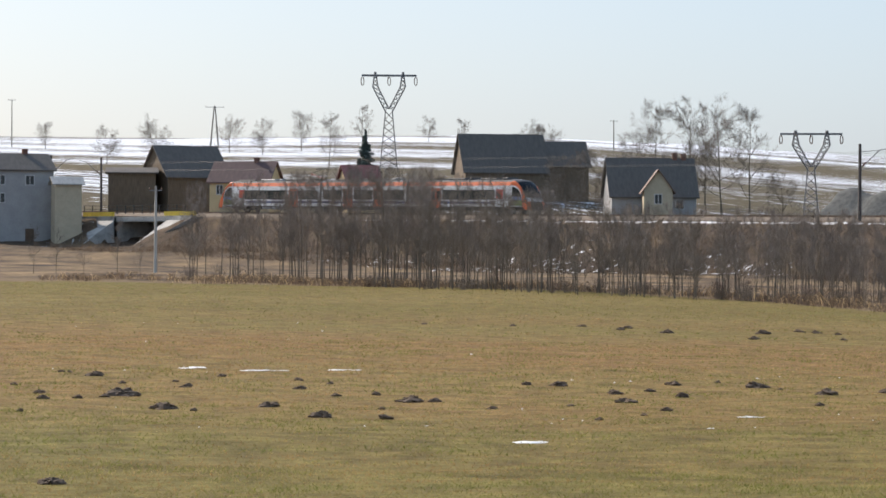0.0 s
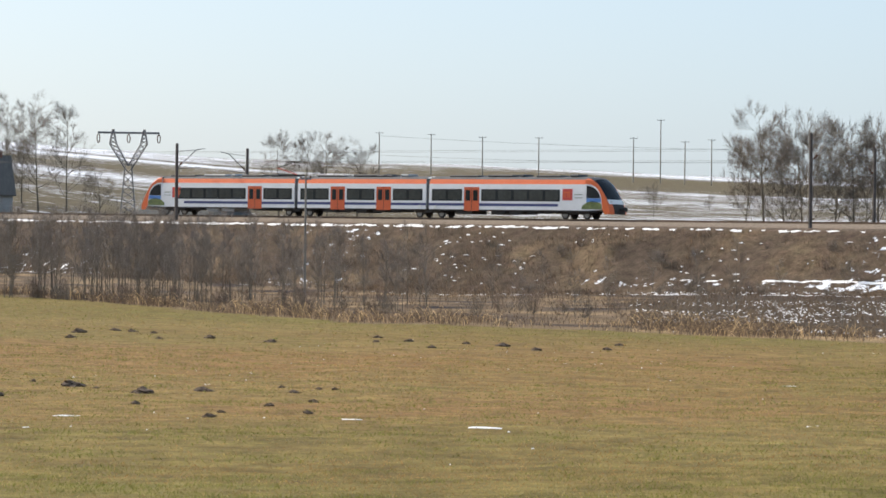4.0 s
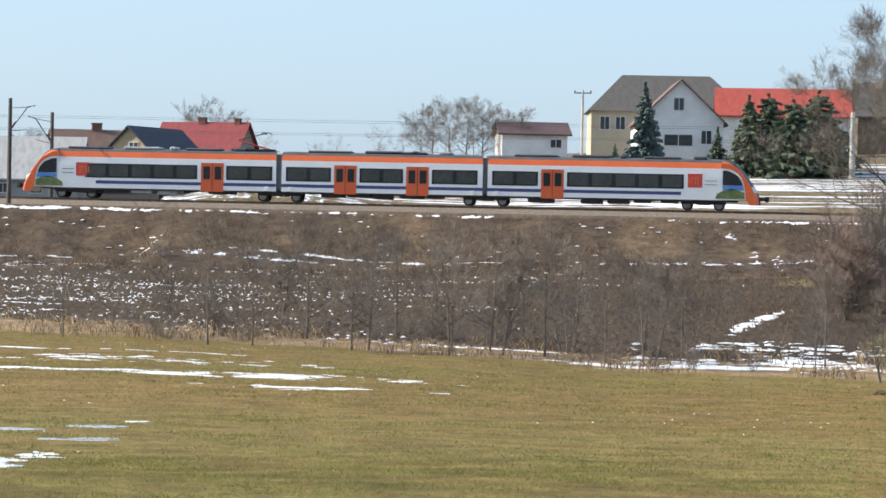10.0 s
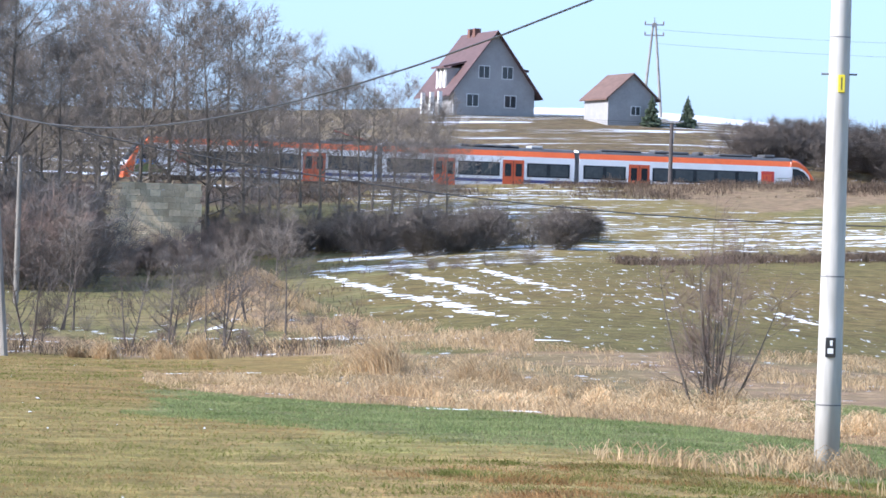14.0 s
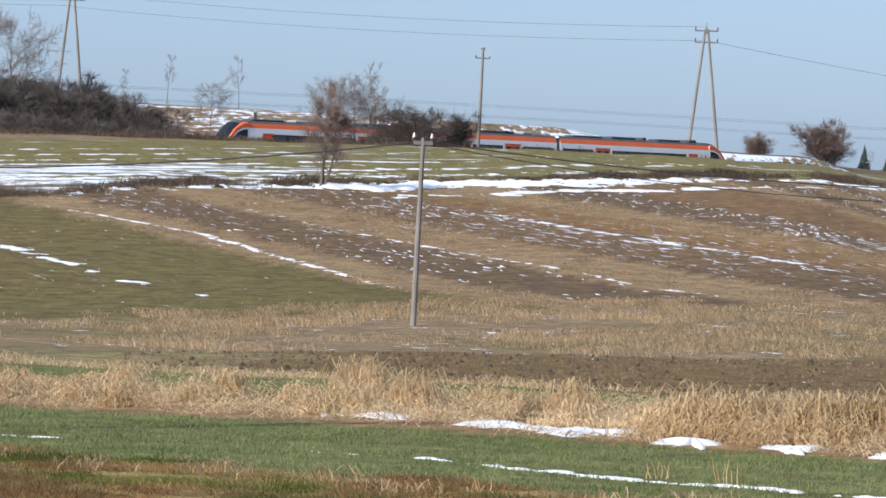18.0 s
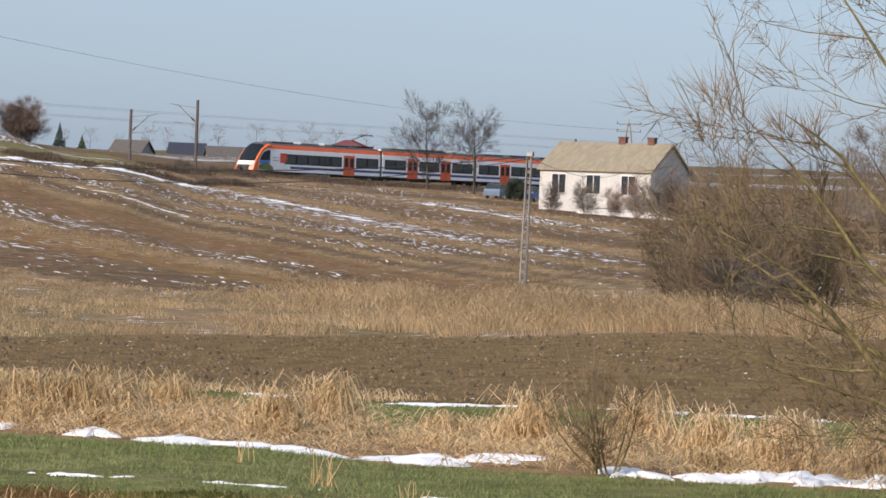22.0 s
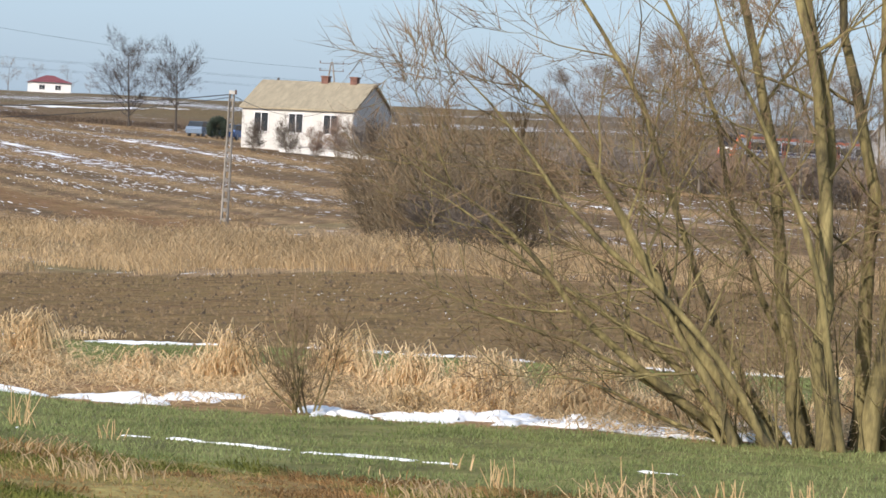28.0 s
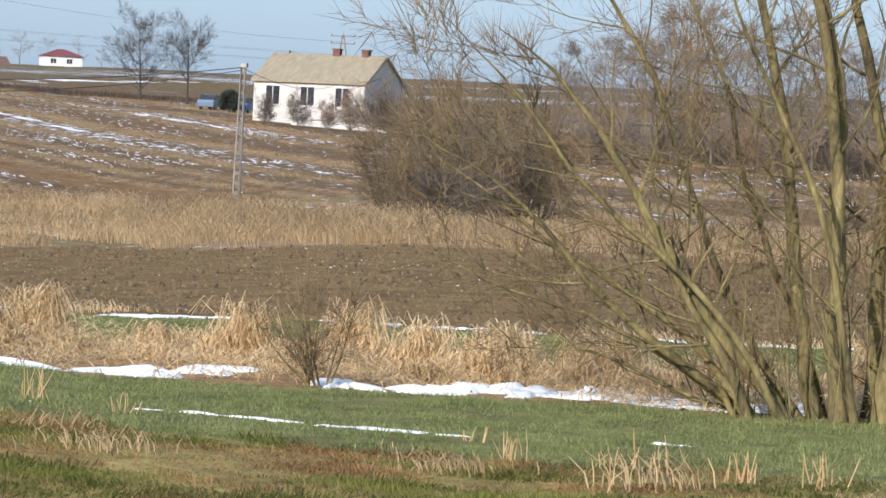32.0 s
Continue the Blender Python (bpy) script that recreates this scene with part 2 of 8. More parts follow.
def bend(rng, d, amount):
    return (d + Vector((rng.uniform(-1, 1), rng.uniform(-1, 1), rng.uniform(-1, 1))) * amount).normalized()


def aside(rng, axis, angle, up=0.0):
    """A direction at that angle (degrees) from the axis, on a side taken at random."""
    u = axis.orthogonal().normalized()
    w = axis.cross(u)
    a = rng.uniform(0, 6.283)
    g = axis * math.cos(radians(angle)) + (u * math.cos(a) + w * math.sin(a)) * math.sin(radians(angle))
    return (g + Vector((0, 0, up))).normalized()


def grow(rng, wood, twigs, p, d, length, r, level, up=0.12, wander=0.16, forks=(3, 5), thin=0.02, spread=0.75, twig_len=0.5, dense=1.0):
    """One branch and all that grows from it."""
    steps = 4 if level else 3
    pts, radii = [p.copy()], [r]
    q, e = p.copy(), d.copy()
    for s in range(steps):
        e = bend(rng, e, wander)
        e = (e + Vector((0, 0, up * 0.6))).normalized()
        q = q + e * (length / steps)
        pts.append(q.copy())
        radii.append(max(r * (1 - 0.78 * (s + 1) / steps), thin * 0.35))
    wood.tube(pts, radii, 6 if r > 0.08 else 4 if r > 0.03 else 3)
    if level == 0:
        for k in range(int(rng.uniform(6, 10) * dense)):
            f = rng.uniform(0.1, 1.0) * steps
            i = min(int(f), steps - 1)
            a = pts[i].lerp(pts[i + 1], f - i)
            g = aside(rng, (pts[i + 1] - pts[i]).normalized(), rng.uniform(22, 58) * (0.5 + spread * 0.7), up * 0.8)
            b = a + g * twig_len * rng.uniform(0.45, 1.2)
            twigs.twig(a, b, thin * 0.5)
            if rng.random() < 0.6:
                c = a.lerp(b, 0.4)
                twigs.twig(c, c + aside(rng, g, 40, up * 0.5) * twig_len * 0.5, thin * 0.4)
        twigs.twig(pts[-1], pts[-1] + e * twig_len, thin * 0.5)
        return
    m = rng.randint(*forks)
    for k in range(m):
        f = 0.22 + 0.78 * (k + rng.random()) / m
        i = min(int(f * steps), steps - 1)
        a = pts[i].lerp(pts[i + 1], f * steps - i)
        g = aside(rng, (pts[i + 1] - pts[i]).normalized(), rng.uniform(28, 62) * (0.5 + spread * 0.65), up * 0.5)
        grow(rng, wood, twigs, a, g, length * rng.uniform(0.42, 0.68) * (1.15 - 0.4 * f), max(r * (1 - 0.7 * f) * 0.7, thin * 0.5), level - 1, up, wander, forks, thin, spread, twig_len, dense)
    grow(rng, wood, twigs, pts[-1], e, length * 0.4, max(r * 0.22, thin * 0.5), level - 1, up, wander, forks, thin, spread, twig_len, dense)


def tree_meshes(seed, height, r, levels=3, stems=1, bare=0.35, limbs=(9, 13), up=0.12, wander=0.14, spread=0.75, thin=0.02, twig_len=0.5, reach=0.42, lean=0.06, dense=1.0,
                forks=(3, 5), tops=0.25, bark=None, twig_mat=None):
    """The meshes of a bare winter tree: trunk with limbs, and the crown of twigs."""
    rng = random.Random(seed)
    wood, twigs = Pile(), Pile()
    for s in range(stems):
        h = height * (1 if s == 0 else rng.uniform(0.65, 0.95))
        base = Vector((0, 0, -0.3)) if stems == 1 else Vector((rng.uniform(-0.25, 0.25), rng.uniform(-0.25, 0.25), -0.2)) * (height / 5) ** 0.5
        d = bend(rng, Vector((0, 0, 1)), lean if stems == 1 else lean + 0.28)
        pts, radii, q, n = [base], [r * 1.25], base.copy(), 7
        for i in range(n):
            d = bend(rng, d, wander * 0.35)
            d = (d + Vector((0, 0, 0.1))).normalized()
            q = q + d * h / n
            pts.append(q.copy())
            radii.append(max(r * (1 - 0.88 * ((i + 1) / n) ** 0.9), thin * 0.5))
        wood.tube(pts, radii, 7 if r > 0.1 else 5)
        for _ in range(rng.randint(*limbs)):
            f = bare + (1 - bare) * rng.random() ** 0.9
            k = min(int(f * n), n - 1)
            a = pts[k].lerp(pts[k + 1], f * n - k)
            ang = rng.uniform(0, 2 * math.pi)
            g = Vector((math.cos(ang), math.sin(ang), rng.uniform(0.15, 0.95))).normalized()
            ln = h * reach * (1.15 - (1 - tops) * f) * rng.uniform(0.6, 1.1)
            grow(rng, wood, twigs, a, g, ln, max(radii[k] * 0.5, thin * 0.6), levels - 1, up, wander, forks, thin, spread, twig_len, dense)
        twigs.twig(pts[-1], pts[-1] + d * twig_len * 1.5, thin)
    return wood.mesh("trunk", bark, True), twigs.mesh("crown", twig_mat)


def plant(name, meshes, m, label, category="tree", group="", names=("trunk", "crown")):
    t = thing(name, label, category, m, group)
    for n, me in zip(names, meshes):
        o = new(n, me)
        o.parent = t
    return t


# ---- ground ----
def edge_of_meadow(az):
    return np.interp(az, [-60, -48.7, -37.8, -28, -13.2, -3.7, 7.8, 13, 17], [236, 230, 150, 140, 125, 112, 108, 92, 60])


GRASS, OLIVE, GREEN = (0.2, 0.152, 0.05), (0.235, 0.132, 0.058), (0.15, 0.148, 0.055)
DRY, SOIL, DARK_SOIL, BANK = (0.31, 0.215, 0.12), (0.155, 0.103, 0.045), (0.062, 0.046, 0.034), (0.088, 0.064, 0.046)


def mix3(a, b, f):
    return tuple(p + (q - p) * f for p, q in zip(a, b))


FAN_X, FAN_K = (105, 120, 140, 155), (0.17, 0.3, 0.5, 0.58)      # the field strips fan out to the right


def strip_u(x, y):
    """Across the long field strips, which run up from the plough to the railway."""
    q = x - 0.17 * (y - 140)
    if q > 95:
        for _ in range(6):
            q = 0.4 * q + 0.6 * (x - float(np.interp(q, FAN_X, FAN_K)) * (y - 140))
    return q - 23.8


def bank_w(x, y):
    """Across the reed bank, the green strip and the near grass."""
    return 0.94 * x + 0.33 * y


FALLOW = mix3(DRY, SOIL, 0.3)
FURROW = (0.135, 0.09, 0.05)
STRIPS = [(-99, 49.5, mix3((0.1, 0.1, 0.036), OLIVE, 0.25), 0.4), (49.5, 54, FALLOW, 0.4), (54, 61, FURROW, 0.5), (61, 68, FALLOW, 0.4), (68, 75, FURROW, 0.46), (75, 77.5, FURROW, 0.5), (77.5, 82.5, mix3(SOIL, OLIVE, 0.5), 0.42),
          (82.5, 88, FALLOW, 0.38), (88, 95, FURROW, 0.52), (95, 104, mix3(OLIVE, FURROW, 0.5), 0.44), (104, 106, FALLOW, 0.4), (106, 110, FURROW, 0.48), (110, 112.5, FALLOW, 0.4), (112.5, 116, FURROW, 0.6), (116, 118.5, FALLOW, 0.4), (118.5, 124, FURROW, 0.58),
          (124, 126.5, FALLOW, 0.4), (126.5, 133, FURROW, 0.66), (133, 137, FALLOW, 0.4), (137, 146, FURROW, 0.46), (146, 148, FALLOW, 0.4), (148, 153, FURROW, 0.62), (153, 157, FALLOW, 0.4), (157, 170, FURROW, 0.47), (170, 175, FALLOW, 0.4), (175, 900, FURROW, 0.47)]


def drift_y(x):
    """The grassy balk, full of drifted snow, between the lower strips and the upper field."""
    return 156 + 0.29 * (x - 54) + 2.0 * noise.noise((x * 0.06, 0.0, 0.5))


def edge_bank(az):
    """Range of the overgrown bank at the lower edge of the snowy field."""
    return np.interp(az, [9.8, 11.5, 13, 15.5], [130, 122, 112, 96])


def zone(x, y, az, r):
    """What lies there: colour, share of snow (0.5 is a lot), furrows along the strips, furrows along the railway."""
    n1 = noise.noise((x * 0.035, y * 0.035, 7.0))
    n2 = noise.noise((x * 0.16, y * 0.16, 2.0))
    d = abs(y - TRACK_Y)
    if d < 5.0 and abs(az) < 70:
        return (0.13, 0.1, 0.078), 0.25, 0.0, 0.0
    if y > TRACK_Y:
        far = smooth_step(330, 800, r)
        band = noise.noise((x * 0.003, y * 0.02, 2.0))
        c = mix3((0.12, 0.098, 0.06), (0.1, 0.085, 0.06), 0.5 + band)
        if -12.6 < az < -9.5 and r < 284:
            return mix3(c, DRY, 0.2), 0.6, 0.0, 0.6
        if -3.2 < az < 2 and r < 300:
            return mix3(c, DRY, 0.3), 0.575, 0.0, 1.0
        if 15.2 < az < 23.6 and 352 < r < 412:
            return c, 0.78, 0.0, 1.0
        if -10 < az < 14 and r < 420:
            return mix3(c, DRY, 0.3), 0.54 if r < 300 else 0.48, 0.0, 0.8
        if az > 14:
            if y > 262 and 200 < x < 330:
                return mix3(SOIL, (0.12, 0.085, 0.06), 0.5), 0.42 + 0.1 * (band > 0.1), 0.0, 1.0
            if 24 < az < 43 and d < 46:
                return mix3(DRY, BANK, 0.4), (0.62 if az > 36 else 0.57) + 0.12 * n2 if d < 30 + 10 * n1 else 0.4, 0.0, 0.3
            return mix3(SOIL, c, 0.5 + 0.5 * band), 0.46 + 0.2 * band + (0.05 if az < 35 and r < 420 else 0.0), 0.0, 1.0
        return c, 0.47 + 0.1 * far + 0.3 * band * (0.4 + 0.6 * far), 0.0, 1.0
    em = edge_of_meadow(az)
    w = bank_w(x, y)
    soft = az + 2.5 * n2 + 1.5 * n1
    right = soft > 13 or (soft > 9.6 and r < 70)
    if 9.8 < az < 16 and abs(r - edge_bank(az)) < 5 + 2 * n2:
        return mix3(DRY, BANK, 0.3 + 0.4 * n2), 0.46, 0.0, 0.0
    if not right:
        if r < em:
            t = r + 5 * n1
            # grass tint darkened to the left, standing in for backlit grass
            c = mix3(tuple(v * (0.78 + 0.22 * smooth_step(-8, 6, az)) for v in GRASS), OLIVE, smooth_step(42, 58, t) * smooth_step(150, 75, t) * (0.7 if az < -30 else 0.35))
            c = mix3(c, (0.15, 0.155, 0.045), smooth_step(0.0, 0.5, n1 + 0.3 * n2) * 0.25)
            c = mix3(c, (0.26, 0.195, 0.08), smooth_step(0.05, 0.5, -n1 + 0.4 * n2) * 0.22)
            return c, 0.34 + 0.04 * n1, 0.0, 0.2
        if d < 24:
            step = 0.12 if 12.5 < d < 14.5 and az > -36 else 0.0
            return mix3(BANK, DRY, smooth_step(0.0, 0.5, n2) * 0.25), 0.42 + 0.16 * noise.noise((x * 0.05, 4.0, 1.0)) + step, 0.0, 0.15
        if r < em + 9 + 3 * n2:
            return (mix3(DRY, BANK, 0.3 + 0.5 * n2) if az > -33 else mix3(DRY, BANK, 0.6)), 0.42 + (0.1 if -9 < az < 12 else 0.0), 0.0, 0.3
        if az > 0.5 + 3 * n1:
                return mix3((0.14, 0.125, 0.05), DRY, 0.15 + 0.3 * n2), 0.41 + 0.08 * (r < 125), 0.0, 0.0
        if az < -33 + 2 * n1:
            return mix3(BANK, DRY, 0.3 + n2), 0.45, 0.0, 0.4
        return ((0.11, 0.12, 0.045) if -23.4 < az < -21.7 and 222 < r < 243 else DARK_SOIL), 0.43 + 0.05 * n1, 0.6, 0.0
    if w < 22 + 0.8 * n2:
        return mix3((0.22, 0.185, 0.065), (0.27, 0.185, 0.075), smooth_step(-0.2, 0.4, n2)), 0.3, 0.0, 0.0
    if w < 31 + 0.6 * n2:
        return GREEN, 0.33, 0.0, 0.0
    back = np.interp(az, [13, 25, 33, 41, 47, 53, 60, 66], [60, 70, 81, 85, 93, 92, 88, 88])
    if w < 38 + 0.8 * n2:
        return mix3(DRY, OLIVE, 0.5), 0.36, 0.0, 0.0
    if w < 47.2 and r < back:
        return GREEN, 0.42, 0.0, 0.0
    if r < back:
        return (SOIL if az > 31 + 4 * n2 else mix3(GREEN, DRY, 0.45)), 0.37, 0.0, 0.2
    if y < 90 + 3 * n2 and az < 52:
        return mix3(mix3(DRY, BANK, 0.3), (0.15, 0.125, 0.055), 0.7 * smooth_step(-0.2, 0.4, n2)), 0.465, 0.0, 0.0
    if az < 43 and y > drift_y(x):
        if x < 75 and y < TRACK_Y - 8:
            return mix3(GREEN, OLIVE, 0.4), 0.56 + 0.06 * n1, 0.0, 0.6
        if y > drift_y(x) + 46 + 6 * n1:
            return mix3(DRY, BANK, 0.4), 0.4, 0.0, 0.0
        return mix3(GREEN, OLIVE, 0.25), 0.47 + (0.1 if x < 110 and y < drift_y(x) + 22 else 0.0), 0.0, 1.0
    u = strip_u(x, y) + 0.5 * n2
    for a, b, c, s in STRIPS:
        if a <= u < b:
            if b < 50 and u < 26:
                s += 0.12
            return mix3(c, OLIVE, max(0.0, 0.08 + 0.3 * n1)), 0.45 + 0.28 * (s - 0.44) + 0.05 * n1 + (0.01 if c is FURROW else 0.0), 1.0, 0.0, smooth_step(100, 125, u)
    return SOIL, 0.44, 1.0, 0.0


def ground_material():
    m, n, l, b = mat("earth and grass", 0.95)
    b.inputs["Specular IOR Level"].default_value = 0.1
    co = n.new("ShaderNodeNewGeometry").outputs["Position"]
    tint, cover = n.new("ShaderNodeVertexColor"), n.new("ShaderNodeVertexColor")
    tint.layer_name, cover.layer_name = "tint", "cover"
    sep = n.new("ShaderNodeSeparateColor")
    l.new(cover.outputs["Color"], sep.inputs["Color"])
    fine, mid = noise_node(n, l, 5.0, 8.0, co, 0.7), noise_node(n, l, 1.1, 5.0, co)
    val = n.new("ShaderNodeMath")
    val.operation = "MULTIPLY"
    l.new(fine.outputs["Fac"], val.inputs[0])
    l.new(mid.outputs["Fac"], val.inputs[1])
    mr = n.new("ShaderNodeMapRange")
    for k, v in (("From Min", 0.12), ("From Max", 0.4), ("To Min", 0.5), ("To Max", 1.62)):
        mr.inputs[k].default_value = v
    l.new(val.outputs[0], mr.inputs["Value"])
    hs = n.new("ShaderNodeHueSaturation")
    l.new(tint.outputs["Color"], hs.inputs["Color"])
    l.new(mr.outputs["Result"], hs.inputs["Value"])
    hm = n.new("ShaderNodeMapRange")
    hm.inputs["To Min"].default_value, hm.inputs["To Max"].default_value = 0.47, 0.53
    l.new(noise_node(n, l, 0.8, 4.0, co).outputs["Fac"], hm.inputs["Value"])
    l.new(hm.outputs["Result"], hs.inputs["Hue"])
    # snow lies in thin broken patches where the cover allows it
    sn = noise_node(n, l, 0.85, 8.0, co, 0.68).outputs["Fac"]
    for share, turn, size in ((sep.outputs["Green"], radians(-9.6), (2.6, 0.55, 1.0)), (sep.outputs["Blue"], 0.0, (0.045, 0.8, 1.0)), (cover.outputs["Alpha"], radians(-28), (2.6, 0.5, 1.0))):
        mp = n.new("ShaderNodeMapping")
        mp.vector_type = "TEXTURE"
        mp.inputs["Rotation"].default_value = (0, 0, turn)
        mp.inputs["Scale"].default_value = (1 / size[0], 1 / size[1], 1.0)
        l.new(co, mp.inputs["Vector"])
        fur = noise_node(n, l, 1.0, 6.0, mp.outputs["Vector"], 0.68)
        mxf = n.new("ShaderNodeMix")
        l.new(share, mxf.inputs["Factor"])
        l.new(sn, mxf.inputs["A"])
        l.new(fur.outputs["Fac"], mxf.inputs["B"])
        sn = mxf.outputs["Result"]
    add = n.new("ShaderNodeMath")
    add.operation = "ADD"
    l.new(sn, add.inputs[0])
    l.new(sep.outputs["Red"], add.inputs[1])
    sm = n.new("ShaderNodeMapRange")
    sm.inputs["From Min"].default_value, sm.inputs["From Max"].default_value = 1.09, 1.115
    l.new(add.outputs[0], sm.inputs["Value"])
    mx = n.new("ShaderNodeMix")
    mx.data_type = "RGBA"
    l.new(sm.outputs["Result"], mx.inputs["Factor"])
    l.new(hs.outputs["Color"], mx.inputs["A"])
    mx.inputs["B"].default_value = (0.78, 0.82, 0.88, 1)
    l.new(mx.outputs["Result"], b.inputs["Base Color"])
    bp = n.new("ShaderNodeBump")
    bp.inputs["Strength"].default_value, bp.inputs["Distance"].default_value = 0.8, 0.12
    clod = noise_node(n, l, 2.2, 6.0, co, 0.7)
    l.new(clod.outputs["Fac"], bp.inputs["Height"])
    l.new(bp.outputs["Normal"], b.inputs["Normal"])
    return m


LAND = {}


def heights(x, y):
    """Heights of the built ground under many points at once."""
    az = np.degrees(np.arctan2(x, y))
    a = np.clip((az - LAND["az"][0]) / 0.22, 0, len(LAND["az"]) - 1.001)
    b = np.clip(np.interp(y, LAND["y"], np.arange(len(LAND["y"]))), 0, len(LAND["y"]) - 1.001)
    i, j = a.astype(int), b.astype(int)
    f, g = a - i, b - j
    z = LAND["z"]
    return (z[i, j] * (1 - f) * (1 - g) + z[i + 1, j] * f * (1 - g) + z[i, j + 1] * (1 - f) * g + z[i + 1, j + 1] * f * g)


def build_ground():
    ys = [3.0]
    while ys[-1] < 226:
        ys.append(ys[-1] * 1.014)
    ys = ys[:-1] + list(np.arange(227, 245.4, 1.2)) + [245.7, 246.6, 248, 250, 252, 253.4, 254.3] + list(np.arange(255, 276, 1.5))
    while ys[-1] < 4200:
        ys.append(ys[-1] * 1.04)
    azs = list(np.arange(-66, 66.01, 0.22)) + list(range(78, 283, 12)) + [294 - 0.0]
    azs = azs[:-1]
    verts, faces, tint, cover = [], [], [], []
    for az in azs:
        back = az > 66.1
        for y in ys:
            r = y / math.cos(radians(az if not back else 66))
            x, yy = polar(az, r)
            zz = ground(x, yy) if not back else EYE + lie(75 if az < 180 else -75, r)
            verts.append((x, yy, zz))
            c, s, k, q, *fan = zone(x, yy, az, r) if not back else (GRASS, 0.3, 0.0, 0.0)
            tint.append((*c, 1.0))
            cover.append((s, k, q, fan[0] if fan else 0.0))
    n, m = len(ys), len(azs)
    for i in range(m):
        j = (i + 1) % m
        for k in range(n - 1):
            faces.append((i * n + k, i * n + k + 1, j * n + k + 1, j * n + k))
    c0 = len(verts)
    verts.append((0, 0, ground(0, 0.01)))
    tint.append((*GRASS, 1.0))
    cover.append((0.3, 0, 0, 0))
    for i in range(m):
        faces.append((c0, i * n, ((i + 1) % m) * n))
    k = len([a for a in azs if a < 66.1])
    LAND["z"] = np.array([v[2] for v in verts[:k * n]]).reshape(k, n)
    LAND["y"], LAND["az"] = np.array(ys), np.array(azs[:k])
    me = bpy.data.meshes.new("ground")
    me.from_pydata(verts, [], faces)
    me.shade_smooth()
    for nm, dat in (("tint", tint), ("cover", cover)):
        a = me.color_attributes.new(nm, "FLOAT_COLOR", "POINT")
        a.data.foreach_set("color", np.array(dat, dtype=np.float32).ravel())
    me.materials.append(ground_material())
    tagged(new("ground", me), "winter meadow, ploughed strips and snow patches", "ground", kind="structure")


build_ground()


# ---- the train ----
WHITE = surface("white train paint", (0.76, 0.77, 0.77), (0.84, 0.845, 0.85), 0.6, 0.35)
ORANGE = surface("orange train paint", (0.72, 0.13, 0.03), (0.8, 0.16, 0.04), 0.5, 0.4)
DOOR_ORANGE = surface("door orange", (0.6, 0.1, 0.03), (0.66, 0.12, 0.035), 0.5, 0.4)
RED = surface("red panel", (0.58, 0.06, 0.045), (0.64, 0.075, 0.05), 0.5, 0.45)
NAVY = surface("navy stripe", (0.035, 0.05, 0.16), (0.045, 0.06, 0.19), 0.5, 0.4)
GLASS = surface("dark window glass", (0.016, 0.02, 0.025), (0.03, 0.036, 0.042), 0.4, 0.08)
GLASS.node_tree.nodes["Principled BSDF"].inputs["Specular IOR Level"].default_value = 0.25
GREY = surface("grey roof", (0.05, 0.052, 0.056), (0.09, 0.092, 0.096), 0.8, 0.7)
SCREEN = surface("dark windscreen", (0.012, 0.015, 0.02), (0.022, 0.027, 0.033), 0.4, 0.15)
SCREEN.node_tree.nodes["Principled BSDF"].inputs["Specular IOR Level"].default_value = 0.08
UNDER = surface("underframe", (0.022, 0.02, 0.02), (0.05, 0.045, 0.04), 1.5, 0.8)
SILVER = surface("grey equipment", (0.3, 0.31, 0.32), (0.42, 0.43, 0.44), 1.0, 0.5)
STEEL = surface("wheel steel", (0.2, 0.19, 0.18), (0.34, 0.33, 0.32), 3.0, 0.4, 0.8)
RUBBER = surface("gangway rubber", (0.1, 0.105, 0.11), (0.17, 0.175, 0.18), 2.0, 0.8)
SKYBLUE = surface("blue picture", (0.05, 0.18, 0.5), (0.12, 0.3, 0.62), 0.7, 0.4)
HILLGREEN = surface("green picture", (0.06, 0.1, 0.03), (0.2, 0.24, 0.08), 2.0, 0.4)
LAMP = surface("headlamp", (0.75, 0.75, 0.72), (0.85, 0.85, 0.8), 2.0, 0.1)
HALF = 1.42


def side_panel(bm, x0, x1, z0, z1, s, out=0.012):
    return box(bm, x0, x1, s * HALF - (0.02 if s > 0 else out), s * HALF + (out if s > 0 else 0.02), z0, z1)


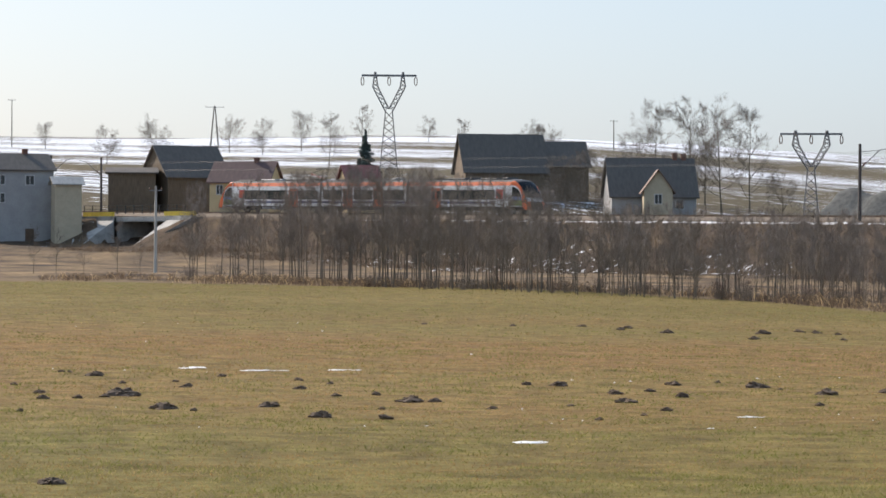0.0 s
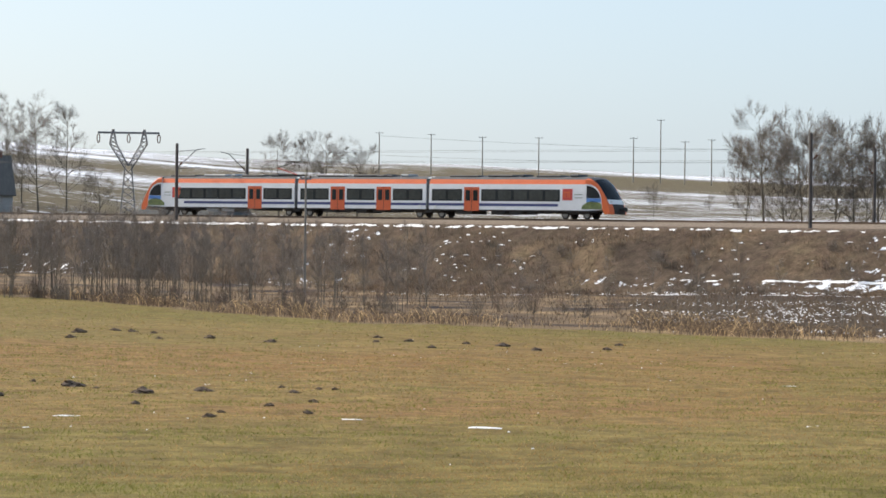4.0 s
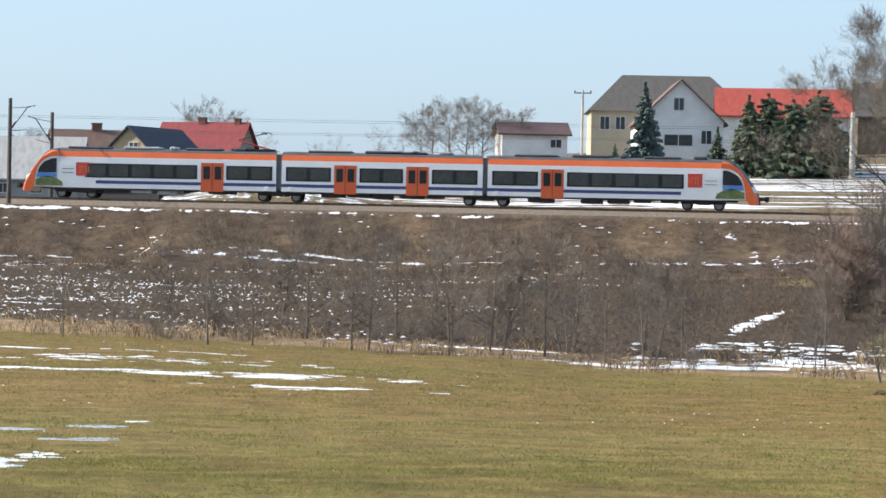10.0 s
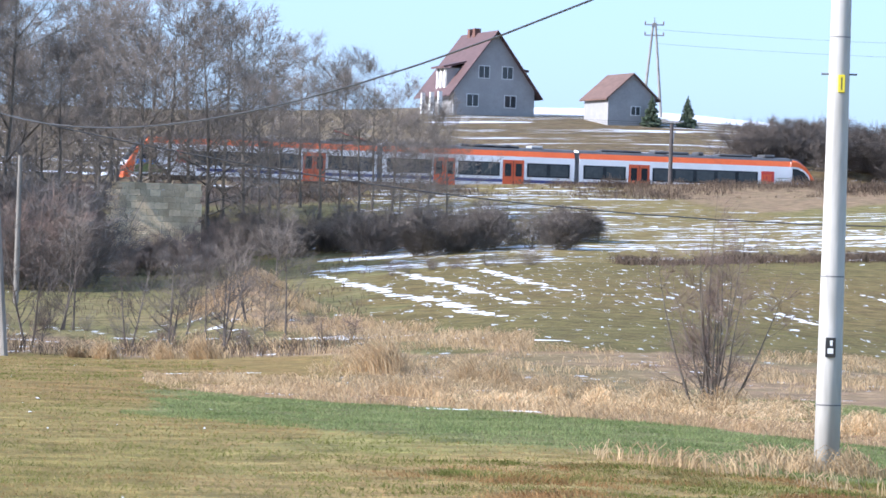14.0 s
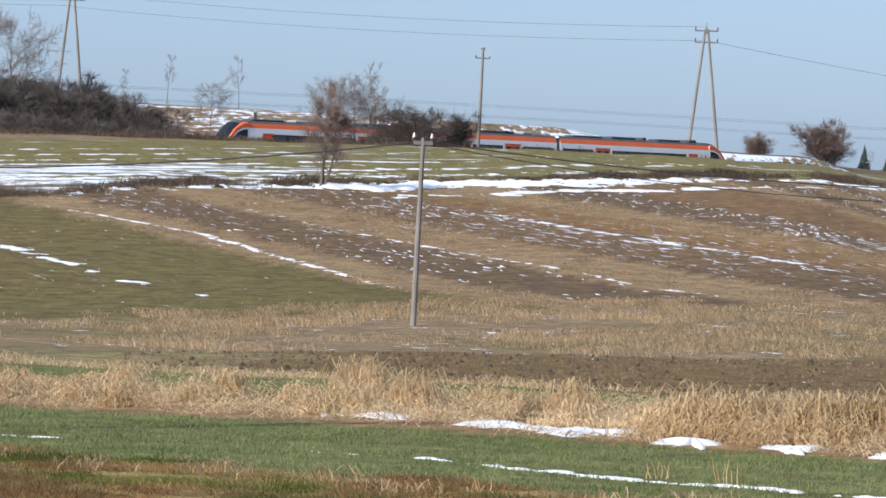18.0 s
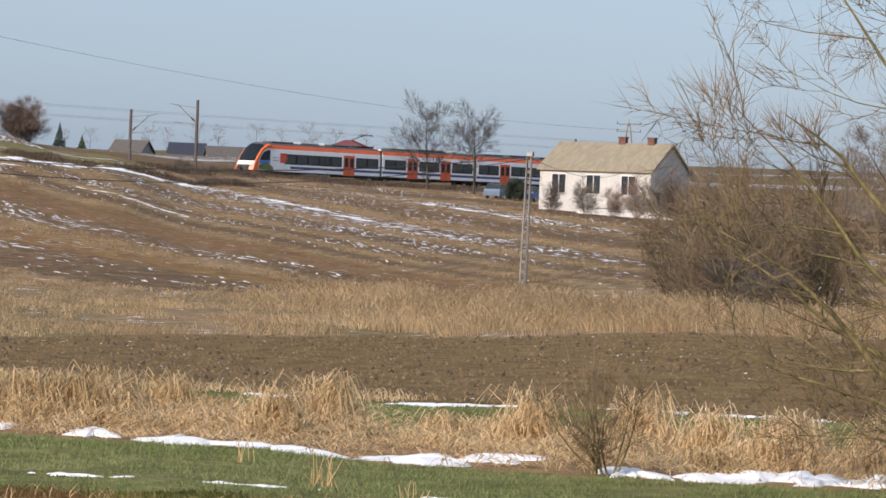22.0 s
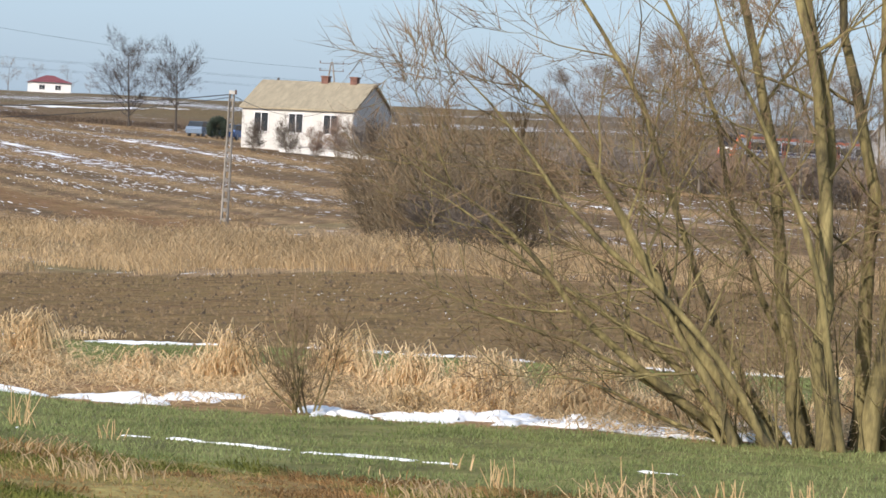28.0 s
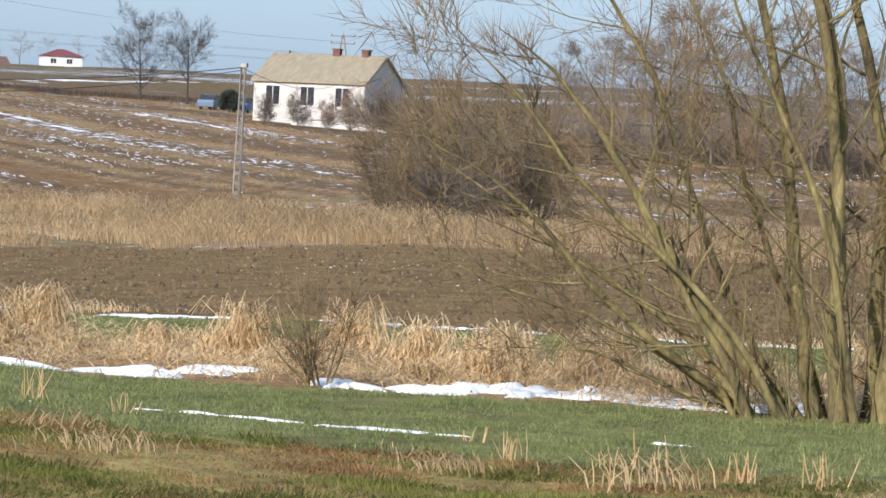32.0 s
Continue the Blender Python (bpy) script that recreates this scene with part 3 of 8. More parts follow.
def build_train():
    train = thing("electric_train", "white and orange three-car electric train with navy stripe, running", "train")
    for k, (xa, xb) in enumerate(((-28.0, -8.8), (-8.35, 7.8), (8.2, 28.0))):
        car = new("car")
        car.parent = train
        tagged(car, "white car with orange roof band and orange doors")
        lo, hi = max(xa, -26.68), min(xb, 26.68)
        sec = [(-HALF, 0.82), (-HALF - 0.01, 2.6), (-HALF + 0.03, 3.3), (-HALF + 0.16, 3.75), (-HALF + 0.42, 3.95), (0, 4.06),
               (HALF - 0.42, 3.95), (HALF - 0.16, 3.75), (HALF - 0.03, 3.3), (HALF + 0.01, 2.6), (HALF, 0.82)]
        bm = bmesh.new()
        a = [bm.verts.new((lo, y, z)) for y, z in sec]
        b = [bm.verts.new((hi, y, z)) for y, z in sec]
        bm.faces.new(a), bm.faces.new(b[::-1])
        for i in range(len(sec)):
            j = (i + 1) % len(sec)
            f = bm.faces.new((a[i], b[i], b[j], a[j]))
            zc = (sec[i][1] + sec[j][1]) / 2
            f.material_index = 1 if 3.3 < zc < 3.7 else 2 if zc >= 3.7 else 0
        part("body", bm, [WHITE, ORANGE, GREY], car)
        if k == 0:
            wins, doors = [(-24.4, -15.2, 5), (-12.85, -9.1, 2)], [(-14.9, -13.06)]
        elif k == 1:
            wins, doors = [(-8.0, -4.35, 2), (-2.05, 1.45, 2), (3.75, 7.4, 2)], [(-4.1, -2.3), (1.7, 3.5)]
        else:
            wins, doors = [(8.55, 12.2, 2), (14.5, 23.7, 5)], [(12.45, 14.25)]
        for s in (-1, 1):
            for x0, x1, n in wins:
                bm = bmesh.new()
                side_panel(bm, x0, x1, 1.66, 2.8, s)
                band = part("window_band", bm, GLASS, car, "dark tinted window band")
                w = (x1 - x0) / n
                for i in range(n):
                    bm = bmesh.new()
                    side_panel(bm, x0 + i * w + 0.16, x0 + (i + 1) * w - 0.16, 1.78, 2.7, s, 0.02)
                    part("pane", bm, GLASS_LIT, band)
            edges = sorted([xa, xb] + [e for dd in doors for e in dd])
            for x0, x1 in zip(edges[::2], edges[1::2]):
                bm = bmesh.new()
                side_panel(bm, max(x0, -23.5), min(x1, 23.5), 1.18, 1.43, s, 0.008)
                part("stripe", bm, NAVY, car, "navy blue stripe")
                bm = bmesh.new()
                side_panel(bm, x0 + 0.1, x1 - 0.1, 0.7, 0.84, s, -0.06)
                part("skirt", bm, UNDER, car)
            for x0, x1 in doors:
                bm = bmesh.new()
                side_panel(bm, x0, x1, 0.7, 3.0, s, 0.014)
                door = part("door", bm, DOOR_ORANGE, car, "orange double door with two narrow windows")
                for c in ((x0 * 3 + x1) / 4, (x0 + x1 * 3) / 4):
                    bm = bmesh.new()
                    side_panel(bm, c - 0.27, c + 0.27, 1.68, 2.72, s, 0.022)
                    part("door_window", bm, GLASS, door)
                bm = bmesh.new()
                side_panel(bm, (x0 + x1) / 2 - 0.02, (x0 + x1) / 2 + 0.02, 0.74, 2.98, s, 0.02)
                part("door_seam", bm, UNDER, door)
                for c in (x0 - 0.13, x1 + 0.13):
                    for z in (2.1, 2.5):
                        bm = bmesh.new()
                        side_panel(bm, c - 0.06, c + 0.06, z, z + 0.2, s, 0.03)
                        part("door_light", bm, WHITE, car)
        # roof gear
        rng = random.Random(40 + k)
        for x0, x1, h in ((xa + 2.0, xa + 5.5, 0.1), (xa + 6.6, xa + 9.6, 0.16), (xb - 7.5, xb - 4.6, 0.12), (xb - 3.6, xb - 2.6, 0.2), (xa + 10.4, xa + 10.9, 0.2)):
            bm = boxed(x0, x1, -0.85, 0.85, 3.98, 4.06 + h, bevel=0.08)
            part("roof_unit", bm, GREY if rng.random() < 0.75 else SILVER, car)
        # under the floor
        for x0 in np.arange(xa + 3.2, xb - 3.5, 2.1):
            if rng.random() < 0.15:
                continue
            bm = boxed(x0, x0 + rng.uniform(1.2, 2.0), -1.25, 1.25, rng.uniform(0.36, 0.55), 0.83, bevel=0.03)
            part("equipment_box", bm, UNDER if rng.random() < 0.9 else SILVER, car)
    # ends
    for s in (-1, 1):
        end = new("driving_end")
        end.parent = train
        tagged(end, "sloping orange front with dark windscreen")
        # the sloping front, from the roof down: place along the train, height
        top = np.array([(26.7, 4.03), (27.2, 3.98), (27.65, 3.8), (28.1, 3.44), (28.55, 2.9), (28.95, 2.32), (29.3, 1.75), (29.55, 1.25), (29.68, 0.85), (29.7, 0.5)])
        run = np.concatenate([[0], np.cumsum(np.hypot(*np.diff(top, axis=0).T))])
        fx, fz = (np.interp(np.linspace(0, run[-1], 21), run, top[:, c]) for c in (0, 1))
        spread = (-1, -0.9, -0.66, -0.33, 0, 0.33, 0.66, 0.9, 1)

        def skin(i, f):
            return Vector((s * (fx[i] - 0.3 * abs(f) ** 3 * smooth_step(26.9, 28.4, fx[i])), f * HALF, fz[i] - 0.3 * abs(f) ** 5 * smooth_step(3.2, 3.8, fz[i])))

        pieces = {("nose_shell", -1): ORANGE, ("nose_shell", 1): ORANGE, "windscreen": SCREEN, "front_band": WHITE, "coupler_well": UNDER, "cab_roof": GREY}
        shells = {k: bmesh.new() for k in pieces}
        for i in range(20):
            for f0, f1 in zip(spread, spread[1:]):
                z, f = (fz[i] + fz[i + 1]) / 2, abs(f0 + f1) / 2
                shell = ("nose_shell", 1 if f0 + f1 > 0 else -1)
                key = (shell if f > 0.9 else "cab_roof" if z > 3.78 else "windscreen" if z > 1.85 else "front_band" if z > 1.45 else "coupler_well" if f < 0.6 else shell)
                bm = shells[key]
                bm.faces.new([bm.verts.new(p) for p in (skin(i, f0), skin(i, f1), skin(i + 1, f1), skin(i + 1, f0))])
        for key, bm in shells.items():
            bmesh.ops.remove_doubles(bm, verts=bm.verts, dist=0.001)
            bmesh.ops.recalc_face_normals(bm, faces=bm.faces)
            part(key if isinstance(key, str) else key[0], bm, pieces[key], end, smooth=True)
        bm = bmesh.new()
        edge = [(fx[i] - 0.3 * smooth_step(26.9, 28.4, fx[i]), fz[i] - 0.3 * smooth_step(3.2, 3.8, fz[i])) for i in range(21)]
        prism(bm, [(s * x, z) for x, z in edge + [(28.85, 0.5), (28.75, 0.9), (26.6, 0.82), (26.6, 3.7)]], -HALF + 0.004, HALF - 0.004)
        bmesh.ops.recalc_face_normals(bm, faces=bm.faces)
        part("cab_body", bm, WHITE, end)
        for side in (-1, 1):
            # orange shell that follows the slope of the front
            inner = [(26.6, 3.34), (27.3, 3.28), (27.85, 3.0), (28.2, 2.62), (28.42, 2.1), (28.5, 1.5), (28.55, 0.95), (28.85, 0.5)]
            ring = [(26.6, 3.7)] + edge
            bm = bmesh.new()
            y0, y1 = sorted((side * HALF, side * (HALF + 0.02)))
            prism(bm, [(s * x, z) for x, z in inner + ring[::-1]], y0, y1)
            bmesh.ops.recalc_face_normals(bm, faces=bm.faces)
            part("front_shell", bm, ORANGE, end)
            bm = bmesh.new()
            prism(bm, [(s * x, z) for x, z in ((26.75, 2.0), (28.33, 2.0), (28.12, 2.5), (27.75, 2.88), (27.2, 3.12), (26.75, 3.16))], y0, y1)
            bmesh.ops.recalc_face_normals(bm, faces=bm.faces)
            part("cab_window", bm, GLASS, end)
            bm = bmesh.new()
            prism(bm, [(s * x, z) for x, z in ((26.75, 1.62), (28.42, 1.62), (28.34, 1.98), (26.75, 1.98))], y0, y1)
            bmesh.ops.recalc_face_normals(bm, faces=bm.faces)
            part("picture", bm, SKYBLUE, end, "blue sky part of the painted picture")
            bm = bmesh.new()
            prism(bm, [(s * x, z) for x, z in ((26.2, 0.95), (28.48, 0.95), (28.45, 1.45), (28.1, 1.6), (27.4, 1.72), (26.8, 1.58), (26.3, 1.3))], y0, y1 + 0.001)
            bmesh.ops.recalc_face_normals(bm, faces=bm.faces)
            part("picture", bm, HILLGREEN, end, "green hill part of the painted picture")
            bm = bmesh.new()
            box(bm, *sorted((s * 24.0, s * 25.15)), *sorted((side * (HALF - 0.02), side * (HALF + 0.014))), 1.78, 2.86)
            panel = part("red_panel", bm, RED, end, "red square panel with a pale emblem")
            bm = bmesh.new()
            for a in (0.3, 0.5):
                box(bm, *sorted((s * (24.57 - a), s * (24.57 - a + 0.09))), *sorted((side * HALF, side * (HALF + 0.022))), 2.05, 2.55)
                box(bm, *sorted((s * (24.57 + a - 0.3), s * (24.57 + a - 0.21))), *sorted((side * HALF, side * (HALF + 0.022))), 2.05, 2.55)
            box(bm, *sorted((s * 24.2, s * 24.9)), *sorted((side * HALF, side * (HALF + 0.021))), 2.5, 2.58)
            part("emblem", bm, ORANGE, panel)
            for z in (2.0, 2.3):
                bm = bmesh.new()
                box(bm, *sorted((s * 25.35, s * 26.3)), *sorted((side * HALF, side * (HALF + 0.014))), z, z + 0.05)
                part("line", bm, HILLGREEN, end)
            bm = bmesh.new()
            tube(bm, [(s * 29.1, side * 0.95, 1.66), (s * 29.34, side * 0.95, 1.64)], [0.14, 0.14], 10)
            part("headlamp", bm, LAMP, end)
        bm = bmesh.new()
        tube(bm, [(s * 29.4, 0, 0.98), (s * 30.1, 0, 0.98)], [0.13, 0.13], 8)
        box(bm, *sorted((s * 30.02, s * 30.35)), -0.25, 0.25, 0.75, 1.2, bevel=0.05)
        part("coupler", bm, UNDER, end)
    # gangways
    for x in (-8.58, 8.0):
        bm = bmesh.new()
        for i in range(4):
            box(bm, x - 0.24 + i * 0.12, x - 0.15 + i * 0.12, -1.3, 1.3, 0.95, 3.8)
        part("gangway", bm, RUBBER, train)
        for d in (-0.95, 0.95):
            bm = boxed(x + d - 0.16, x + d + 0.16, -1.45, 1.45, 0.82, 1.22, bevel=0.04)
            part("damper_bracket", bm, LAMP, train, "pale bracket beside the gangway")
    # bogies
    for x, pair in ((-25.2, 2.5), (25.2, 2.5), (-8.58, 2.7), (8.0, 2.7)):
        bogie = new("bogie")
        bogie.parent = train
        bm = bmesh.new()
        for s in (-1, 1):
            box(bm, x - 1.75, x + 1.75, s * 1.0 - 0.1, s * 1.0 + 0.1, 0.5, 0.75, bevel=0.04)
            box(bm, x - 0.5, x + 0.5, s * 1.05 - 0.15, s * 1.05 + 0.15, 0.45, 0.95, bevel=0.05)
        box(bm, x - 0.3, x + 0.3, -1.0, 1.0, 0.5, 0.8)
        box(bm, x - pair / 2 - 0.25, x + pair / 2 + 0.25, -0.95, 0.95, 0.55, 0.9)
        part("frame", bm, UNDER, bogie)
        for wx in (x - pair / 2, x + pair / 2):
            for s in (-1, 1):
                bm = bmesh.new()
                tube(bm, [(wx, s * 0.7, 0.42), (wx, s * 0.84, 0.42)], [0.42, 0.42], 20)
                wheel = part("wheel", bm, UNDER, bogie)
                bm = bmesh.new()
                tube(bm, [(wx, s * 0.84, 0.42), (wx, s * 0.86, 0.42)], [0.3, 0.28], 16)
                part("rim", bm, STEEL, wheel)
            bm = bmesh.new()
            tube(bm, [(wx, -0.7, 0.42), (wx, 0.7, 0.42)], [0.08, 0.08], 8)
            part("axle", bm, UNDER, bogie)
    # raised current collector
    panto = new("pantograph")
    panto.parent = train
    tagged(panto, "raised single-arm current collector")
    for nm, pts, r in (("lower_arm", [(-9.6, 0, 4.2), (-12.2, 0, 4.9)], 0.05), ("upper_arm", [(-12.2, 0, 4.9), (-9.9, 0, 5.5)], 0.04), ("rod", [(-9.9, 0.15, 4.2), (-12.0, 0.15, 4.8)], 0.025)):
        part(nm, tube(bmesh.new(), pts, [r, r], 6), RED if nm == "lower_arm" else UNDER, panto)
    bm = bmesh.new()
    for x in (-10.1, -9.7):
        tube(bm, [(x, -0.95, 5.42), (x, -0.6, 5.54), (x, 0.6, 5.54), (x, 0.95, 5.42)], [0.04] * 4, 5)
    part("contact_strip", bm, UNDER, panto)
    bm = boxed(-12.6, -9.2, -0.7, 0.7, 4.06, 4.2)
    part("collector_base", bm, UNDER, panto)
    return train


GLASS_LIT = surface("window pane", (0.035, 0.045, 0.05), (0.06, 0.07, 0.075), 0.5, 0.06)
train = build_train()


def build_track():
    ballast = surface("ballast", (0.15, 0.118, 0.09), (0.27, 0.215, 0.165), 6.0, 0.95, bump=0.05, bump_scale=14.0)
    rust = surface("rusty rail", (0.1, 0.06, 0.04), (0.2, 0.14, 0.1), 3.0, 0.5, 0.6)
    xs = np.arange(-620, 921, 14.0)
    for off, name in ((0.0, "track"), (4.2, "track")):
        bm = bmesh.new()
        prev = None
        for x in xs:
            z = rail_z(x)
            row = [bm.verts.new((x, TRACK_Y + off + y, z + h)) for y, h in ((-2.2, -0.66), (-1.5, -0.2), (1.5, -0.2), (2.2, -0.66))]
            if prev:
                for a in range(3):
                    bm.faces.new((prev[a], row[a], row[a + 1], prev[a + 1]))
            prev = row
        track = tagged(link("railway_track", bm, ballast), "rusty rails on brown stone ballast along the embankment", "railway track", "tracks", "structure")
        for g in (-0.75, 0.75):
            bm = bmesh.new()
            prev = None
            for x in xs:
                z = rail_z(x)
                row = [bm.verts.new((x, TRACK_Y + off + g + y, z + h)) for y, h in ((-0.04, -0.2), (-0.035, 0.0), (0.035, 0.0), (0.04, -0.2))]
                if prev:
                    for a in range(3):
                        bm.faces.new((prev[a], row[a], row[a + 1], prev[a + 1]))
                prev = row
            part("rail", bm, rust, track)


build_track()


# ---- grass, reeds, clods: too many to count ----
def leaf_material(name, c1, c2, vary=0.3):
    m = surface(name, c1, c2, 0.6, 0.7, vary=vary, island=True)
    n, l = m.node_tree.nodes, m.node_tree.links
    b, out = n["Principled BSDF"], n["Material Output"]
    b.inputs["Specular IOR Level"].default_value = 0.12
    tr, mx = n.new("ShaderNodeBsdfTranslucent"), n.new("ShaderNodeMixShader")
    l.new(b.inputs["Base Color"].links[0].from_socket, tr.inputs["Color"])
    mx.inputs["Fac"].default_value = 0.45
    l.new(b.outputs[0], mx.inputs[1])
    l.new(tr.outputs[0], mx.inputs[2])
    l.new(mx.outputs[0], out.inputs["Surface"])
    return m


TAN = leaf_material("dry reed", (0.56, 0.4, 0.21), (0.8, 0.62, 0.38))
BANKGRASS = leaf_material("bank grass", (0.085, 0.062, 0.046), (0.235, 0.172, 0.12), 0.45)
STRAW = leaf_material("dry grass", (0.42, 0.295, 0.16), (0.62, 0.46, 0.27))
FALLOW_GRASS = leaf_material("fallow grass", (0.34, 0.235, 0.13), (0.54, 0.385, 0.225))
TURF = leaf_material("winter turf", (0.25, 0.195, 0.072), (0.4, 0.315, 0.135))
TURF_GREEN = leaf_material("green turf", (0.14, 0.155, 0.035), (0.22, 0.22, 0.06))
TURF_RUST = leaf_material("rusty turf", (0.27, 0.15, 0.058), (0.44, 0.27, 0.12))
WHEAT = leaf_material("winter wheat", (0.16, 0.2, 0.07), (0.28, 0.31, 0.13), 0.4)
CLOD = surface("clods", (0.12, 0.078, 0.036), (0.2, 0.134, 0.066), 3.0, 0.95, vary=0.3, island=True)
WET_CLOD = surface("wet clods", (0.045, 0.029, 0.015), (0.085, 0.055, 0.028), 3.0, 0.95, vary=0.3, island=True)
MOLE = surface("molehill soil", (0.075, 0.05, 0.034), (0.14, 0.096, 0.064), 6.0, 0.95, bump=0.03)
SNOW = surface("old snow", (0.76, 0.77, 0.78), (0.88, 0.88, 0.88), 1.5, 0.6, bump=0.03, bump_scale=3.0)


def wavy(x, y, cell, seed):
    """Smooth random patches over many points at once."""
    r = np.random.RandomState(seed)
    grid = r.rand(97, 97)
    u, v = x / cell, y / cell
    i, j = np.floor(u).astype(int), np.floor(v).astype(int)
    f, g = u - i, v - j
    f, g = f * f * (3 - 2 * f), g * g * (3 - 2 * g)
    i, j = i % 96, j % 96
    return grid[i, j] * (1 - f) * (1 - g) + grid[i + 1, j] * f * (1 - g) + grid[i, j + 1] * (1 - f) * g + grid[i + 1, j + 1] * f * g


def soup(name, points, faces, material, label, category):
    """A mesh of many separate small faces, given as arrays: points (n, 3), faces (m, 3)."""
    me = bpy.data.meshes.new(name)
    me.vertices.add(len(points))
    me.vertices.foreach_set("co", points.astype(np.float32).ravel())
    me.loops.add(faces.size)
    me.loops.foreach_set("vertex_index", faces.astype(np.int32).ravel())
    me.polygons.add(len(faces))
    me.polygons.foreach_set("loop_start", np.arange(0, faces.size, 3, dtype=np.int32))
    me.update()
    me.validate()
    me.materials.append(material)
    return tagged(new(name, me), label, category, kind="stuff")


def blades(rs, x, y, h, w, lean, wind=None, sink=0.005):
    """Short blades, one triangle each. Returns points and faces."""
    n = len(x)
    z = heights(x, y) - sink
    a = rs.uniform(0, 6.283, n) if wind is None else wind + rs.normal(0, 0.6, n)
    l = h * lean * rs.uniform(0.1, 1.0, n)
    turn = rs.uniform(-1.1, 1.1, n)
    az = np.arctan2(x, y)
    dx, dy = np.cos(turn - az) * w, np.sin(turn - az) * w
    p = np.stack([np.stack([x - dx, y - dy, z], 1), np.stack([x + dx, y + dy, z], 1), np.stack([x + np.cos(a) * l, y + np.sin(a) * l, z + h * rs.uniform(0.6, 1.1, n)], 1)], 1)
    return p.reshape(-1, 3), np.arange(3 * n).reshape(-1, 3)


def bent_blades(rs, x, y, h, w, lean, wind, droop):
    """Tall blades that bend over, three triangles each."""
    n = len(x)
    z = heights(x, y) - 0.02
    a = wind + rs.normal(0, 0.55, n)
    turn = rs.uniform(-1.0, 1.0, n) - np.arctan2(x, y)
    dx, dy = np.cos(turn) * w, np.sin(turn) * w
    l1, l2 = h * lean * 0.4, h * lean
    mx, my, mz = x + np.cos(a) * l1, y + np.sin(a) * l1, z + h * (0.8 - 0.25 * lean)
    tx, ty, tz = x + np.cos(a) * l2 * 1.2, y + np.sin(a) * l2 * 1.2, z + h * np.maximum(0.05, 1.0 - 0.35 * lean - droop)
    p = np.stack([np.stack([x - dx, y - dy, z], 1), np.stack([x + dx, y + dy, z], 1), np.stack([mx - dx * 0.8, my - dy * 0.8, mz], 1), np.stack([mx + dx * 0.8, my + dy * 0.8, mz], 1), np.stack([tx, ty, tz], 1)], 1)
    k = np.arange(n)[:, None] * 5
    f = np.concatenate([k + np.array([[0, 1, 3]]), k + np.array([[0, 3, 2]]), k + np.array([[2, 3, 4]])], 0)
    return p.reshape(-1, 3), f


def arch_blades(rs, x, y, h, w, reach, way, droop, base=0.0, curve=((0.0, 0.0, 1.0), (0.14, 0.6, 1.0), (0.5, 1.0, 0.8))):
    """Tall blades that arch over at the top, five triangles each."""
    n = len(x)
    z = heights(x, y) - 0.02 + base
    turn = rs.uniform(-0.9, 0.9, n) - np.arctan2(x, y)
    dx, dy = np.cos(turn) * w, np.sin(turn) * w
    c, s = np.cos(way) * reach, np.sin(way) * reach
    rows = []
    for f, g, k in curve:
        px, py, pz = x + c * f, y + s * f, z + h * g
        rows += [np.stack([px - dx * k, py - dy * k, pz], 1), np.stack([px + dx * k, py + dy * k, pz], 1)]
    rows.append(np.stack([x + c, y + s, z + h * (1.0 - droop)], 1))
    k = np.arange(n)[:, None] * 7
    f = np.concatenate([k + np.array([q]) for q in ([0, 1, 3], [0, 3, 2], [2, 3, 5], [2, 5, 4], [4, 5, 6])], 0)
    return np.stack(rows, 1).reshape(-1, 3), f


def joined(name, parts, material, label, category):
    off, ps, fs = 0, [], []
    for p, f in parts:
        ps.append(p)
        fs.append(f + off)
        off += len(p)
    return soup(name, np.concatenate(ps), np.concatenate(fs), material, label, category)


# snow heaps at the foot of the reeds: azimuth, range, length, half depth
HEAPS = [(31.8, 43.0, 0.6, 0.8), (32.9, 42.3, 0.75, 0.8), (34.9, 40.6, 1.1, 1.0), (36.4, 39.4, 1.2, 1.2), (38.4, 37.8, 0.8, 0.8), (40.2, 37.0, 0.6, 0.7), (42.1, 36.3, 0.55, 0.7), (43.55, 35.4, 0.75, 0.8), (45.35, 35.4, 1.35, 0.9), (48.0, 35.4, 1.4, 1.25),
         (49.55, 36.2, 0.75, 1.0), (51.8, 33.6, 0.7, 0.9), (53.6, 33.2, 1.1, 0.8), (55.2, 33.6, 1.1, 1.2), (57.0, 34.6, 1.3, 1.0), (58.8, 35.6, 1.3, 0.9)]


def off_heaps(x, y):
    """Which points lie clear of the snow heaps."""
    ok = np.ones(len(x), bool)
    for az, r, ln, dp in HEAPS:
        cx, cy = polar(az, r)
        ca, sa = math.cos(radians(az)), math.sin(radians(az))
        u, v = (x - cx) * ca - (y - cy) * sa, (x - cx) * sa + (y - cy) * ca
        ok &= (u / (ln * 0.5)) ** 2 + ((v + 0.3) / (dp * 0.85)) ** 2 > 1.0
    return ok


def strewn(rs, n, az0, az1, r0, r1):
    az, r = np.radians(rs.uniform(az0, az1, n)), np.sqrt(rs.uniform(r0 ** 2, r1 ** 2, n))
    return r * np.sin(az), r * np.cos(az), np.degrees(az), r


